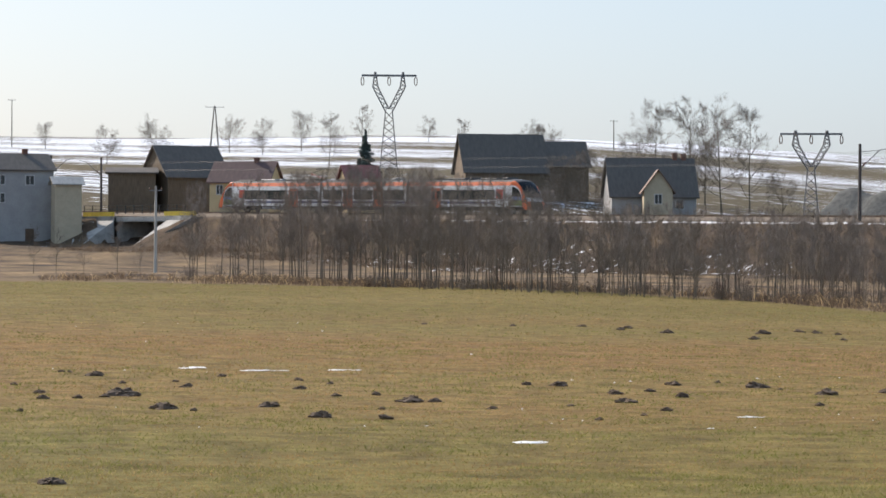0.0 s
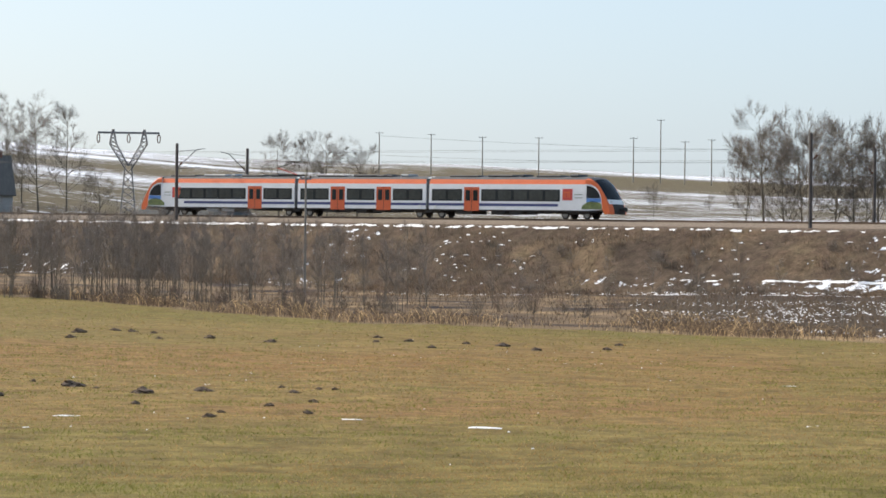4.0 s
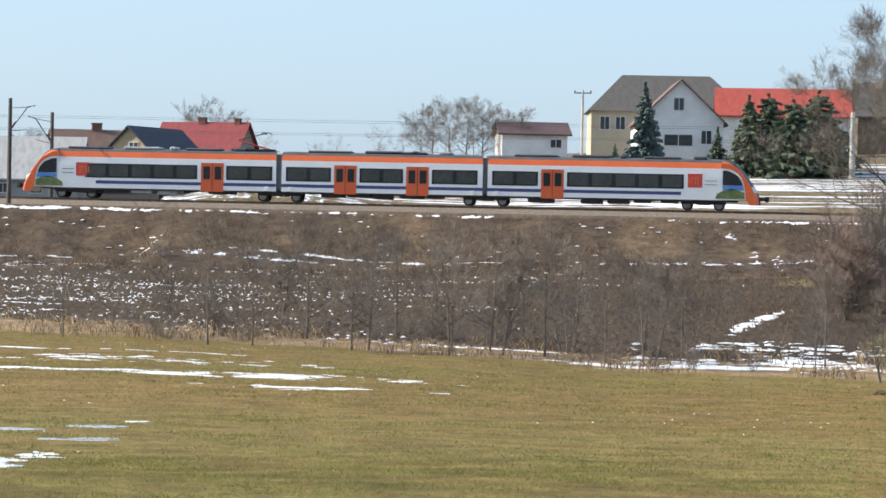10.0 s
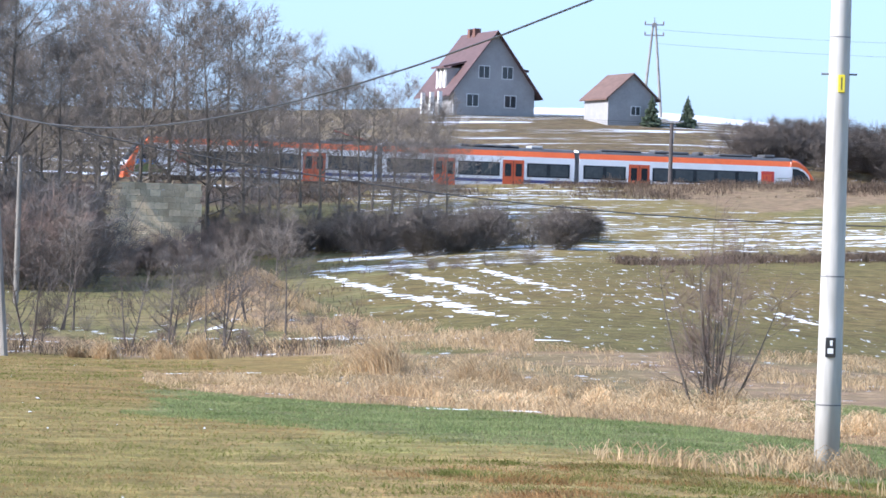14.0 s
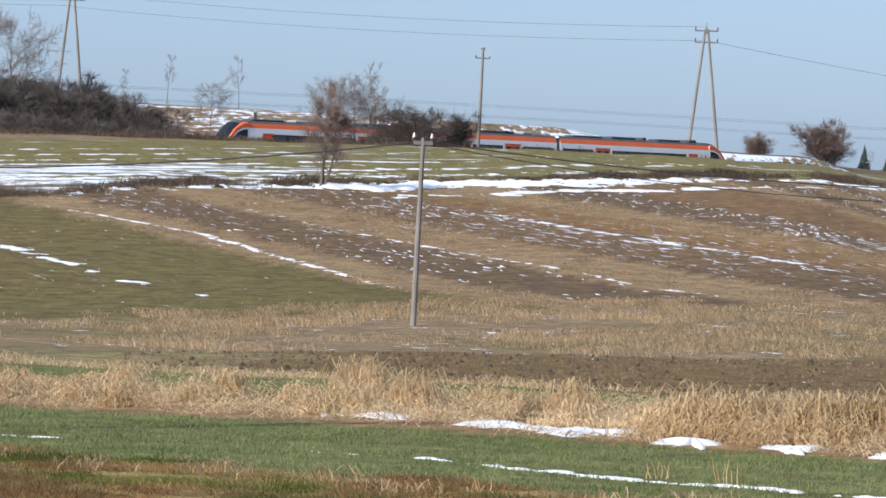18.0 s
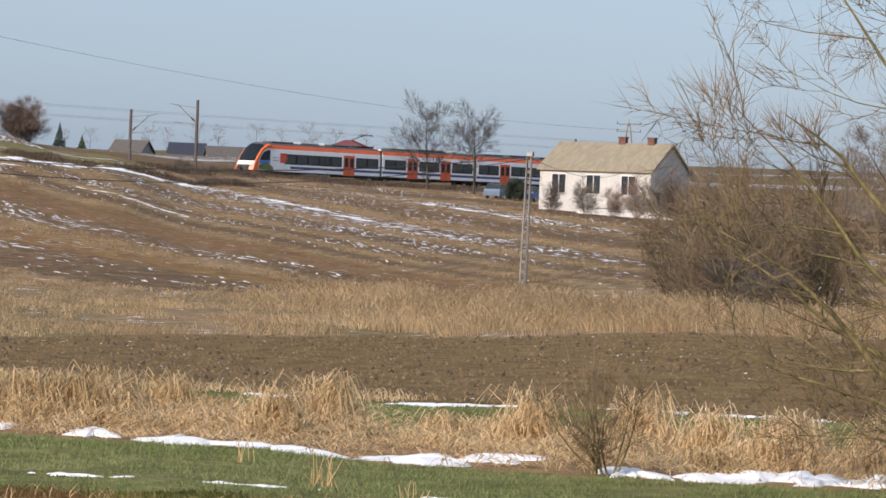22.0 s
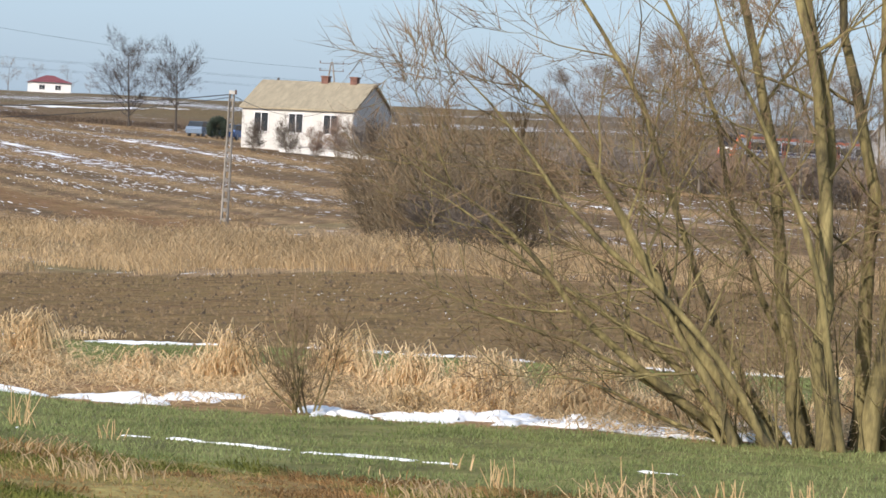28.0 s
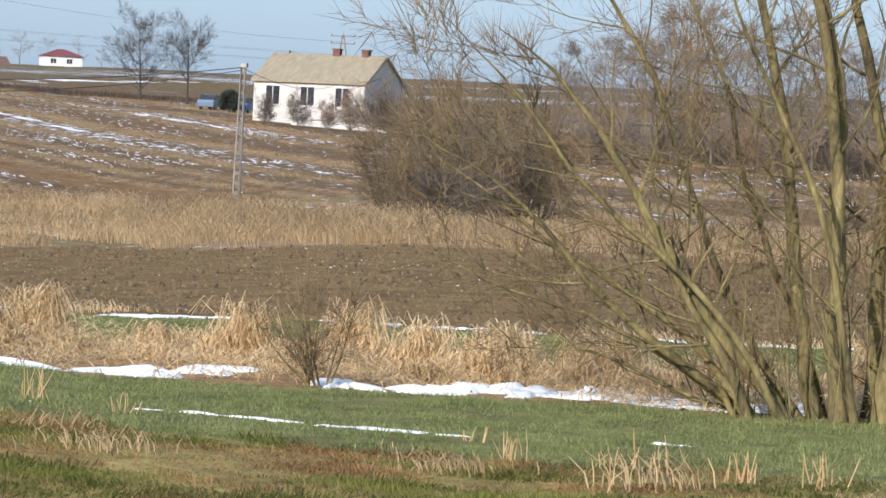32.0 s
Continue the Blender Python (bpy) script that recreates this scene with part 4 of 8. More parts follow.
TUSSOCKS = [(20.9, 35.3, 0.28, 0.45), (21.9, 35.6, 0.3, 0.45), (20.3, 36.2, 0.24, 0.45), (21.4, 36.6, 0.3, 0.5), (13.35, 79, 0.95, 0.7), (13.0, 80, 0.5, 0.7), (14.9, 76, 0.6, 0.7), (15.5, 75, 0.5, 0.6), (10.1, 98, 0.7, 0.6), (9.4, 101, 0.6, 0.5), (8.3, 104, 0.7, 0.4), (7.8, 105, 0.6, 0.4), (17.3, 66, 0.5, 0.8), (16.2, 66, 0.5, 0.9), (19.5, 61, 0.5, 1.0),
            (20.6, 60, 0.45, 0.9), (18.4, 62, 0.5, 0.8), (14.2, 66, 0.45, 0.7), (13.7, 67, 0.4, 0.6), (11.0, 128, 0.5, 1.8), (10.2, 127, 0.5, 1.6), (11.8, 125, 0.4, 1.6)]


def build_grass():
    rs = np.random.RandomState(11)
    # meadow and near slope
    sets = {"tan": [], "green": [], "rust": []}
    for n, a0, a1, r0, r1, h, w in ((262000, -60, 64, 17.5, 36, 0.04, 0.0042), (190000, -60, 64, 36, 60, 0.042, 0.007), (140000, -60, 14, 60, 95, 0.045, 0.012), (110000, -60, 12, 95, 236, 0.05, 0.024)):
        x, y, az, r = strewn(rs, n, a0, a1, r0, r1)
        w2 = bank_w(x, y)
        edge = np.interp(az, [-60, -48.7, -37.8, -28, -13.2, -3.7, 7.8, 13, 17], [236, 230, 150, 140, 125, 112, 108, 92, 60])
        ok = ~((az + 3 * (wavy(x, y, 4.0, 77) - 0.5) > 9.6) & (w2 > 22)) & (r < edge)
        x, y, az, r = x[ok], y[ok], az[ok], r[ok]
        big, small = wavy(x, y, 7.0, 1), wavy(x, y, 0.9, 2)
        mix = 0.32 * big + 0.68 * (0.5 + 0.8 * (small - 0.5)) + rs.normal(0, 0.12, len(x))
        near = (bank_w(x, y) > 15) & (az > 8)
        hh = h * (0.5 + 0.9 * small) * rs.uniform(0.6, 1.3, len(x))
        for key, sel in (("green", mix > 0.56), ("rust", (mix < 0.36) | (near & (mix < 0.42))), ("tan", (mix <= 0.56) & (mix >= 0.36) & ~(near & (mix < 0.42)))):
            sets[key].append(blades(rs, x[sel], y[sel], hh[sel], w, 2.2))
    for key, m, lab in (("tan", TURF, "short olive-tan winter meadow grass"), ("green", TURF_GREEN, "short green grass in the meadow"), ("rust", TURF_RUST, "short rusty-brown withered grass")):
        off, ps, fs = 0, [], []
        for p, f in sets[key]:
            ps.append(p)
            fs.append(f + off)
            off += len(p)
        soup("meadow_grass", np.concatenate(ps), np.concatenate(fs), m, lab, "grass")
    # ragged tufts of the near slope
    x, y, az, r = strewn(rs, 400000, 12, 66, 17.5, 34)
    w2, clump = bank_w(x, y), 0.5 * wavy(x, y, 0.35, 81) + 0.5 * wavy(x, y, 1.1, 82)
    ok = (w2 < 22.6) & (az > 9 + 14 * rs.uniform(0, 1, len(x)) * wavy(x, y, 1.6, 85) + 3) & (clump > rs.uniform(0.15, 0.5, len(x)))
    x, y, clump, hue = x[ok], y[ok], clump[ok], wavy(x[ok], y[ok], 0.9, 83) + rs.normal(0, 0.08, ok.sum())
    h = (0.04 + 0.24 * np.maximum(0, clump - 0.35)) * rs.uniform(0.5, 1.2, len(x))
    for sel, m, lab in ((hue > 0.6, TURF_GREEN, "ragged green tufts on the near slope"), ((hue <= 0.6) & (hue > 0.43), TURF, "ragged tan tufts on the near slope"), (hue <= 0.43, TURF_RUST, "ragged rust-brown tufts on the near slope")):
        p, f = bent_blades(rs, x[sel], y[sel], h[sel], 0.0045, np.clip(rs.normal(1.1, 0.4, sel.sum()), 0.1, 2.0), 6.28 * wavy(x[sel], y[sel], 0.7, 84), rs.uniform(0, 0.4, sel.sum()))
        soup("slope_grass", p, f, m, lab, "grass")
    # winter crop
    x, y = rs.uniform(5, 44, 760000), rs.uniform(8, 68, 760000)
    w2, az, r = bank_w(x, y), np.degrees(np.arctan2(x, y)), np.hypot(x, y)
    lush = wavy(x, y, 0.5, 5)
    ok = (((w2 > 22) & (w2 < 31)) | ((w2 > 37.5) & (w2 < 47.2))) & (az + 3 * (wavy(x, y, 4.0, 77) - 0.5) > 9.6) & (r > 19) & (lush > rs.uniform(0.0, 0.55, len(x)))
    x, y, r, lush = x[ok], y[ok], r[ok], lush[ok]
    p, f = blades(rs, x, y, 0.03 + 0.04 * lush, 0.004 + r * 0.00005, 1.1)
    soup("winter_crop", p, f, WHEAT, "short green winter crop in a narrow strip", "crop")
    # reed bank: arching clumps over a mat of fallen straw
    parts = []
    along, clumps = -16.0, []
    while along < 62:
        along += rs.uniform(0.35, 1.5)
        w2 = rs.uniform(33.5, 37.2)
        cx, cy = (w2 - 0.33 * along) / 0.94, along
        az = math.degrees(math.atan2(cx, cy))
        if 15 < az < 66 and cy > 4 and (az > 24 or rs.rand() < 0.3):
            tall = rs.choice([0.35, 0.5, 0.68, 0.82], p=[0.3, 0.25, 0.25, 0.2]) * (1.0 if az > 29 else 0.55)
            clumps.append((cx, cy, tall, 0.1 + 0.2 * tall))
            for _ in range(3):
                clumps.append((cx + rs.normal(0, 0.7), cy + rs.normal(0, 0.7), rs.uniform(0.18, 0.42), 0.22))
    for k in range(46):
        along = rs.uniform(24.5, 31.5)
        w2 = rs.uniform(32.6, 37.0)
        cx, cy = (w2 - 0.33 * along) / 0.94, along
        if 36.6 < math.degrees(math.atan2(cx, cy)) < 42.7:
            clumps.append((cx, cy, rs.uniform(0.35, 0.72), 0.3))
    for cx, cy, tall, wide in clumps:
        m = int(90 + 190 * tall)
        x, y = cx + rs.normal(0, wide * 0.8, m), cy + rs.normal(0, wide * 0.8, m)
        h = tall * rs.uniform(0.3, 1.1, m) * np.exp(-0.3 * ((x - cx) ** 2 + (y - cy) ** 2) / wide ** 2)
        way = np.where(rs.rand(m) < 0.55, rs.normal(-0.9, 0.7, m), rs.uniform(0, 6.283, m))
        parts.append(arch_blades(rs, x, y, h, 0.0078, h * rs.uniform(0.3, 0.85, m) + 0.1, way, rs.uniform(0.35, 1.1, m), 0.0, ((0.0, 0.0, 0.7), (0.2, 0.74, 1.0), (0.6, 1.0, 1.0))))
        # leaves that hang from the stems
        m = int(90 + 260 * tall)
        x, y = cx + rs.normal(0, wide * 1.1, m), cy + rs.normal(0, wide * 1.1, m)
        up = tall * rs.uniform(0.0, 0.9, m) ** 0.8 * np.exp(-0.3 * ((x - cx) ** 2 + (y - cy) ** 2) / wide ** 2)
        parts.append(arch_blades(rs, x, y, rs.uniform(0.03, 0.1, m), 0.0085, rs.uniform(0.1, 0.32, m), rs.normal(-0.6, 1.4, m), rs.uniform(1.2, 3.5, m), up + 0.03, ((0.0, 0.0, 0.6), (0.25, 0.8, 1.0), (0.6, 0.7, 0.9))))
    m = 46000
    x, y = rs.uniform(9, 46, m * 5), rs.uniform(7, 66, m * 5)
    w2, az = bank_w(x, y), np.degrees(np.arctan2(x, y))
    body = 0.75 * wavy(x, y, 1.7, 7) + 0.25 * wavy(x, y, 0.6, 8)
    ok = (w2 > 30.7 + 0.7 * body) & (w2 < 37.0 + 2.4 * body) & (az > 10) & (az < 66) & (body > np.interp(az, [14, 22, 26, 33, 34], [0.75, 0.6, 0.45, 0.38, 0.2])) & off_heaps(x, y)
    x, y, body = x[ok][:m], y[ok][:m], body[ok][:m]
    n = len(x)
    lift = rs.uniform(0, 1, n) * (0.04 + 0.65 * np.maximum(0, body - 0.3))
    parts.append(arch_blades(rs, x, y, rs.uniform(0.01, 0.09, n), 0.0075, rs.uniform(0.18, 0.5, n), 6.283 * wavy(x, y, 1.0, 31) * 1.5 + rs.normal(0, 0.8, n), rs.uniform(0.5, 2.0, n), lift + 0.03, ((0.0, 0.0, 0.7), (0.3, 0.8, 1.0), (0.65, 0.8, 1.0))))
    # low grass along the edge of the plough
    u, v = rs.uniform(8, 66, 9000), rs.uniform(47.2, 48.8, 9000)
    x, y = (v - 0.33 * u) / 0.94, u
    ok = wavy(x, y, 1.5, 43) > 0.42
    x, y = x[ok], y[ok]
    h = rs.uniform(0.06, 0.28, len(x)) * wavy(x, y, 1.5, 43)
    parts.append(arch_blades(rs, x, y, h, 0.007, h, rs.uniform(0, 6.283, len(x)), rs.uniform(0.1, 0.6, len(x))))
    joined("reeds", parts, TAN, "bent straw-coloured dry reeds along the bank", "reeds")
    # tall dry grass: the band above the plough, the ditch, the balks
    xs, ys, hs = [], [], []
    x, y, az, r = strewn(rs, 260000, 12, 64, 60, 140)
    back = np.interp(az, [12, 25, 33, 41, 47, 53, 60, 66], [66, 70, 81, 85, 93, 92, 88, 88])
    body = 0.45 * wavy(x, y, 5.0, 12) + 0.55 * wavy(x, y, 1.3, 13)
    ok = (r > back + 0.3) & ~((y > 92 + 4 * body) & (az < 50)) & (r < back + 40) & (body > rs.uniform(0.45, 0.62, len(x)) + np.interp(az, [44, 48, 58], [0.08, -0.12, -0.05]) + np.interp(az, [16, 20, 40, 44], [0.02, -0.06, -0.06, 0.0]))
    xs.append(x[ok]), ys.append(y[ok]), hs.append(0.05 + 1.2 * np.maximum(0, body[ok] - 0.38) * np.interp(az[ok], [44, 48], [0.42, 1.0]) + np.interp(az[ok], [45.5, 48.5, 54, 56], [0, 0.3, 0.3, 0.1]))
    x, y, az, r = strewn(rs, 90000, -34, 13, 95, 165)
    edge = np.interp(az, [-60, -48.7, -37.8, -28, -13.2, -3.7, 7.8, 13, 17], [236, 230, 150, 140, 125, 112, 108, 92, 60])
    body = 0.6 * wavy(x, y, 4.0, 14) + 0.4 * wavy(x, y, 1.0, 15)
    ok = (r > edge - 1.5) & (r < edge + 11) & (body > rs.uniform(0.3, 0.72, len(x)))
    x9, y9, az9, r9 = strewn(rs, 150000, -56, -30, 140, 270)
    e9 = edge_of_meadow(az9)
    b9 = 0.6 * wavy(x9, y9, 4.0, 24) + 0.4 * wavy(x9, y9, 1.2, 25)
    far_edge = (r9 > e9 - 1) & (r9 < e9 + 14) & (b9 > rs.uniform(0.3, 0.62, len(x9)))
    fringe, some = (x9[far_edge], y9[far_edge], 0.12 + b9[far_edge]), rs.rand(far_edge.sum()) < 0.15
    xs.append(x9[far_edge][some]), ys.append(y9[far_edge][some]), hs.append(0.15 + 1.2 * np.maximum(0, b9[far_edge][some] - 0.35))
    x9, y9, az9, r9 = strewn(rs, 26000, 9.8, 16, 90, 138)
    b9 = 0.5 * wavy(x9, y9, 2.5, 26) + 0.5 * wavy(x9, y9, 0.9, 27)
    on = (np.abs(r9 - edge_bank(az9)) < 6) & (b9 > rs.uniform(0.3, 0.65, len(x9)))
    xs.append(x9[on]), ys.append(y9[on]), hs.append(0.1 + 0.7 * np.maximum(0, b9[on] - 0.35))
    x9, y9, az9, r9 = strewn(rs, 60000, 9, 27, 40, 78)
    b9, w9 = 0.5 * wavy(x9, y9, 1.8, 28) + 0.5 * wavy(x9, y9, 0.6, 29), bank_w(x9, y9)
    on = (w9 > 31) & (w9 < 38.6) & (b9 > rs.uniform(0.28, 0.68, len(x9)))
    xs.append(x9[on]), ys.append(y9[on]), hs.append(0.05 + 0.35 * np.maximum(0, b9[on] - 0.35))
    u9 = 4.0
    while u9 < 34:
        u9 += rs.uniform(0.5, 1.7)
        m = int(rs.uniform(20, 70))
        cx, cy = (21.1 + rs.normal(0, 0.3) - 0.33 * u9) / 0.94, u9
        xs.append(cx + rs.normal(0, 0.2, m)), ys.append(cy + rs.normal(0, 0.2, m)), hs.append(np.full(m, rs.uniform(0.08, 0.26)))
    half = rs.rand(ok.sum()) < 0.4
    xs.append(x[ok][half]), ys.append(y[ok][half]), hs.append(0.08 + 1.2 * np.maximum(0, body[ok][half] - 0.4))
    ditch = (x[ok], y[ok], body[ok])
    # single tussocks in the ditch
    for az, r, tall, wide in TUSSOCKS:
        cx, cy = polar(az, r)
        m = int(160 + 320 * tall * wide)
        x, y = cx + rs.normal(0, wide * 0.5, m), cy + rs.normal(0, wide * 0.5, m)
        xs.append(x), ys.append(y), hs.append(tall * (0.35 + 0.65 * np.exp(-2.0 * ((x - cx) ** 2 + (y - cy) ** 2) / wide ** 2)))
    x, y, h = np.concatenate(xs), np.concatenate(ys), np.concatenate(hs)
    h = h * rs.uniform(0.45, 1.25, len(x))
    p, f = arch_blades(rs, x, y, h, 0.004 + np.hypot(x, y) * 0.00006, h * rs.uniform(0.4, 2.0, len(x)), 6.28 * wavy(x, y, 3.0, 16) + rs.normal(0, 0.8, len(x)), rs.uniform(0.1, 0.8, len(x)))
    soup("dry_grass", p, f, STRAW, "tall dry grass along ditch and balks", "dry grass")
    # fallow strips between the ploughed ones: low matted grass with taller clumps
    xs, ys, hs = [], [], []
    for a, b, c, _ in STRIPS:
        if c is not FALLOW:
            continue
        m = int((b - a) * 3400)
        y = rs.uniform(90, 226, m)
        q = rs.uniform(a - 0.6, b + 0.6, m) + 23.8 + rs.normal(0, 0.4, m)
        x = q + np.interp(q, FAN_X, FAN_K) * (y - 140)
        body = 0.55 * wavy(x, y, 3.0, 61) + 0.45 * wavy(x, y, 0.9, 62)
        ok = ((y < 153 + 0.29 * (x - 54)) | (np.degrees(np.arctan2(x, y)) > 43)) & (body > rs.uniform(0.3, 0.6, m))
        xs.append(x[ok]), ys.append(y[ok]), hs.append(0.06 + 0.75 * np.maximum(0, body[ok] - 0.38))
    x, y = np.concatenate(xs), np.concatenate(ys)
    h = np.concatenate(hs) * rs.uniform(0.5, 1.2, len(x))
    p, f = bent_blades(rs, x, y, h, 0.004 + np.hypot(x, y) * 0.00005, np.clip(rs.normal(1.5, 0.5, len(x)), 0.2, 2.4), 6.28 * wavy(x, y, 2.0, 63), rs.uniform(0, 0.4, len(x)))
    soup("fallow_grass", p, f, FALLOW_GRASS, "low matted tan grass on the fallow strips", "dry grass")
    # the railway bank and the brow above the cutting
    x = rs.uniform(-330, 300, 150000)
    y = TRACK_Y - rs.uniform(5.0, 26, 150000)
    body = 0.6 * wavy(x, y, 5.0, 17) + 0.4 * wavy(x, y, 1.3, 18)
    ok = body > rs.uniform(0.3, 0.66, len(x))
    x, y, body = x[ok], y[ok], body[ok]
    p, f = bent_blades(rs, x, y, (0.08 + 2.3 * np.maximum(0, body - 0.4)) * rs.uniform(0.5, 1.2, len(x)), 0.018, np.clip(rs.normal(0.8, 0.4, len(x)), 0, 1.8), 6.28 * wavy(x, y, 4.0, 19), rs.uniform(0, 0.3, len(x)))
    x2 = rs.uniform(70, 300, 40000)
    y2 = TRACK_Y - rs.uniform(7, 19, 40000)
    b2 = 0.5 * wavy(x2, y2, 4.0, 51) + 0.5 * wavy(x2, y2, 1.3, 52)
    x3 = rs.uniform(48, 200, 40000)
    y3 = np.array([drift_y(v) for v in x3]) + np.interp(x3, [85, 95], [-1.6, 2.8]) + rs.normal(0, 1.0, 40000)
    b3 = 0.5 * wavy(x3, y3, 5.0, 53) + 0.5 * wavy(x3, y3, 1.3, 54)
    x4, y4, az4, r4 = strewn(rs, 85000, -52, 13, 118, 260)
    e4 = edge_of_meadow(az4)
    ok = (r4 > e4 + 6) & (y4 < TRACK_Y - 24) & (wavy(x4, y4, 3.0, 55) > rs.uniform(0.3, 0.8, len(x4))) & ((az4 > -13) | (az4 < -31 + 5 * wavy(x4, y4, 9.0, 56)))
    ditch = tuple(np.concatenate([p, q]) for p, q in zip(ditch, (np.concatenate([x4[ok], fringe[0]]), np.concatenate([y4[ok], fringe[1]]), np.concatenate([np.full(ok.sum(), 0.62), fringe[2]]))))
    x2, y2, b2 = np.concatenate([x2, x3, ditch[0]]), np.concatenate([y2, y3, ditch[1]]), np.concatenate([b2, b3, ditch[2] - 0.05])
    ok = b2 > rs.uniform(0.3, 0.65, len(x2))
    x2, y2, h2 = x2[ok], y2[ok], (0.08 + 0.9 * np.maximum(0, b2[ok] - 0.3)) * rs.uniform(0.5, 1.2, ok.sum())
    p2, f2 = arch_blades(rs, x2, y2, h2, 0.006 + 0.00004 * np.hypot(x2, y2), h2 * rs.uniform(0.4, 1.5, len(x2)), rs.uniform(0, 6.283, len(x2)), rs.uniform(0, 0.5, len(x2)))
    p, f = np.concatenate([p, p2]), np.concatenate([f, f2 + len(p)])
    soup("bank_grass", p, f, BANKGRASS, "withered brown grass on the railway bank", "dry grass")
    # clods of the ploughed strip
    x, y, az, r = strewn(rs, 60000, 28, 64, 42, 96)
    ok = (bank_w(x, y) > 48.4) & (r < np.interp(az, [25, 33, 41, 47, 53, 60, 66], [70, 81, 85, 93, 92, 88, 88]))
    x, y = x[ok][:26000], y[ok][:26000]
    for x, y, lo, hi, m, lab in ((x, y, 0.015, 0.075, CLOD, "brown clods of the ploughed strip"), (x[:2400] + 0.3, y[:2400] + 0.2, 0.03, 0.1, WET_CLOD, "dark wet clods of the ploughed strip")):
        n = len(x)
        s, z = lo + (hi - lo) * rs.rand(n) ** 2, heights(x, y)
        ring = [np.stack([x + np.cos(q) * s * rs.uniform(0.7, 1.6, n), y + np.sin(q) * s * rs.uniform(0.7, 1.3, n), z - 0.02], 1) for q in (0.0, 1.57, 3.14, 4.71)]
        top = np.stack([x + rs.normal(0, 0.3, n) * s, y + rs.normal(0, 0.3, n) * s, z + s * rs.uniform(0.5, 1.1, n)], 1)
        p = np.stack(ring + [top], 1).reshape(-1, 3)
        k = np.arange(n)[:, None] * 5
        f = np.concatenate([k + np.array([[a, b, 4]]) for a, b in ((0, 1), (1, 2), (2, 3), (3, 0))], 0)
        soup("clods", p, f, m, lab, "soil")


build_grass()


# ---- snow ----
def snow_ribbon(points, width, lift=0.03, seed=0, step=1.0, gap=0.0, lanes=8, size=None):
    """Old snow along a line on the ground: ragged patches with bare spots between."""
    size = size or 1.2 * width ** 0.7
    seed = abs(int(seed)) % 900
    P = np.array(points, float)
    ln = np.concatenate([[0], np.cumsum(np.hypot(*np.diff(P, axis=0).T))])
    m = int(min(700, max(12, ln[-1] / min(step, size / 4))))
    lanes = int(min(48, max(lanes, 2.5 * width / (size / 5))))
    t = np.linspace(0, ln[-1], m + 1)
    x, y = np.interp(t, ln, P[:, 0]), np.interp(t, ln, P[:, 1])
    nx, ny = -np.gradient(y), np.gradient(x)
    q = np.hypot(nx, ny)
    nx, ny = nx / q, ny / q
    sh = width * 1.0 * (wavy(x, y, 3 * size, seed + 5) - 0.5)
    s = np.linspace(-1.25, 1.25, lanes + 1)
    px, py = x[:, None] + nx[:, None] * (sh[:, None] + s * width), y[:, None] + ny[:, None] * (sh[:, None] + s * width)
    px, py = px.ravel(), py.ravel()
    end = np.minimum(1, 3 * np.minimum(t, ln[-1] - t) / ln[-1])
    keep = (1 - np.abs(s) ** 1.5)[None, :] - 0.9 * (1 - end)[:, None] - 0.4 - 1.3 * gap
    keep = keep.ravel() + 2.2 * (wavy(px, py, size, seed) - 0.5) + 1.7 * (wavy(px, py, size * 0.4, seed + 1) - 0.5) + 1.0 * (wavy(px, py, size * 0.17, seed + 2) - 0.5)
    z = heights(px, py) + np.where(keep > 0, 0.006 + lift * np.minimum(1, keep * 0.9) ** 1.2, -0.03)
    i, j = np.meshgrid(np.arange(m), np.arange(lanes), indexing="ij")
    a = (i * (lanes + 1) + j).ravel()
    f = np.stack([a, a + lanes + 1, a + lanes + 2, a + 1], 1)
    f = f[(keep[f] > 0).sum(1) >= 2]
    used, back = np.unique(f, return_inverse=True)
    me = bpy.data.meshes.new("snow_patch")
    me.from_pydata(np.stack([px, py, z], 1)[used].tolist(), [], back.reshape(-1, 4).tolist())
    me.shade_smooth()
    me.materials.append(SNOW)
    return tagged(new("snow_patch", me), "thin strip of old white snow on the ground", "snow", "snow patches", "stuff")


def snow_heap(az, r, length, depth, seed):
    """A smooth low heap of wet snow with a wandering outline."""
    cx, cy = polar(az, r)
    ca, sa = math.cos(radians(az)), math.sin(radians(az))
    n, m = 44, 9
    a = np.linspace(0, 2 * np.pi, n, endpoint=False)[:, None]
    q = np.linspace(0, 1, m + 1)[None, :]
    wob = 1 + 1.5 * (wavy(np.cos(a) * 2 + 40, np.sin(a) * 2 + 40, 0.9, seed) - 0.5) + 1.3 * (wavy(np.cos(a) * 2 + 40, np.sin(a) * 2 + 40, 0.3, seed + 1) - 0.5)
    u, v = np.cos(a) * q * wob * length * 0.47, np.sin(a) * q * wob * depth * 0.8
    x, y = (cx + u * ca + v * sa).ravel(), (cy - u * sa + v * ca).ravel()
    rise = np.broadcast_to(np.sqrt(np.maximum(0, 1 - q ** 2)), u.shape).ravel()
    z = heights(x, y) - 0.02 + rise * (0.03 + 0.075 * wavy(x, y, 0.3, seed + 2))
    me = bpy.data.meshes.new("snow_mound")
    idx = lambda i, j: (i % n) * (m + 1) + j
    me.from_pydata(np.stack([x, y, z], 1).tolist(), [], [(idx(i, j), idx(i, j + 1), idx(i + 1, j + 1), idx(i + 1, j)) for i in range(n) for j in range(m)])
    me.shade_smooth()
    me.materials.append(SNOW)
    return tagged(new("snow_mound", me), "smooth low heap of old snow at the foot of the reeds", "snow", "snow heaps")


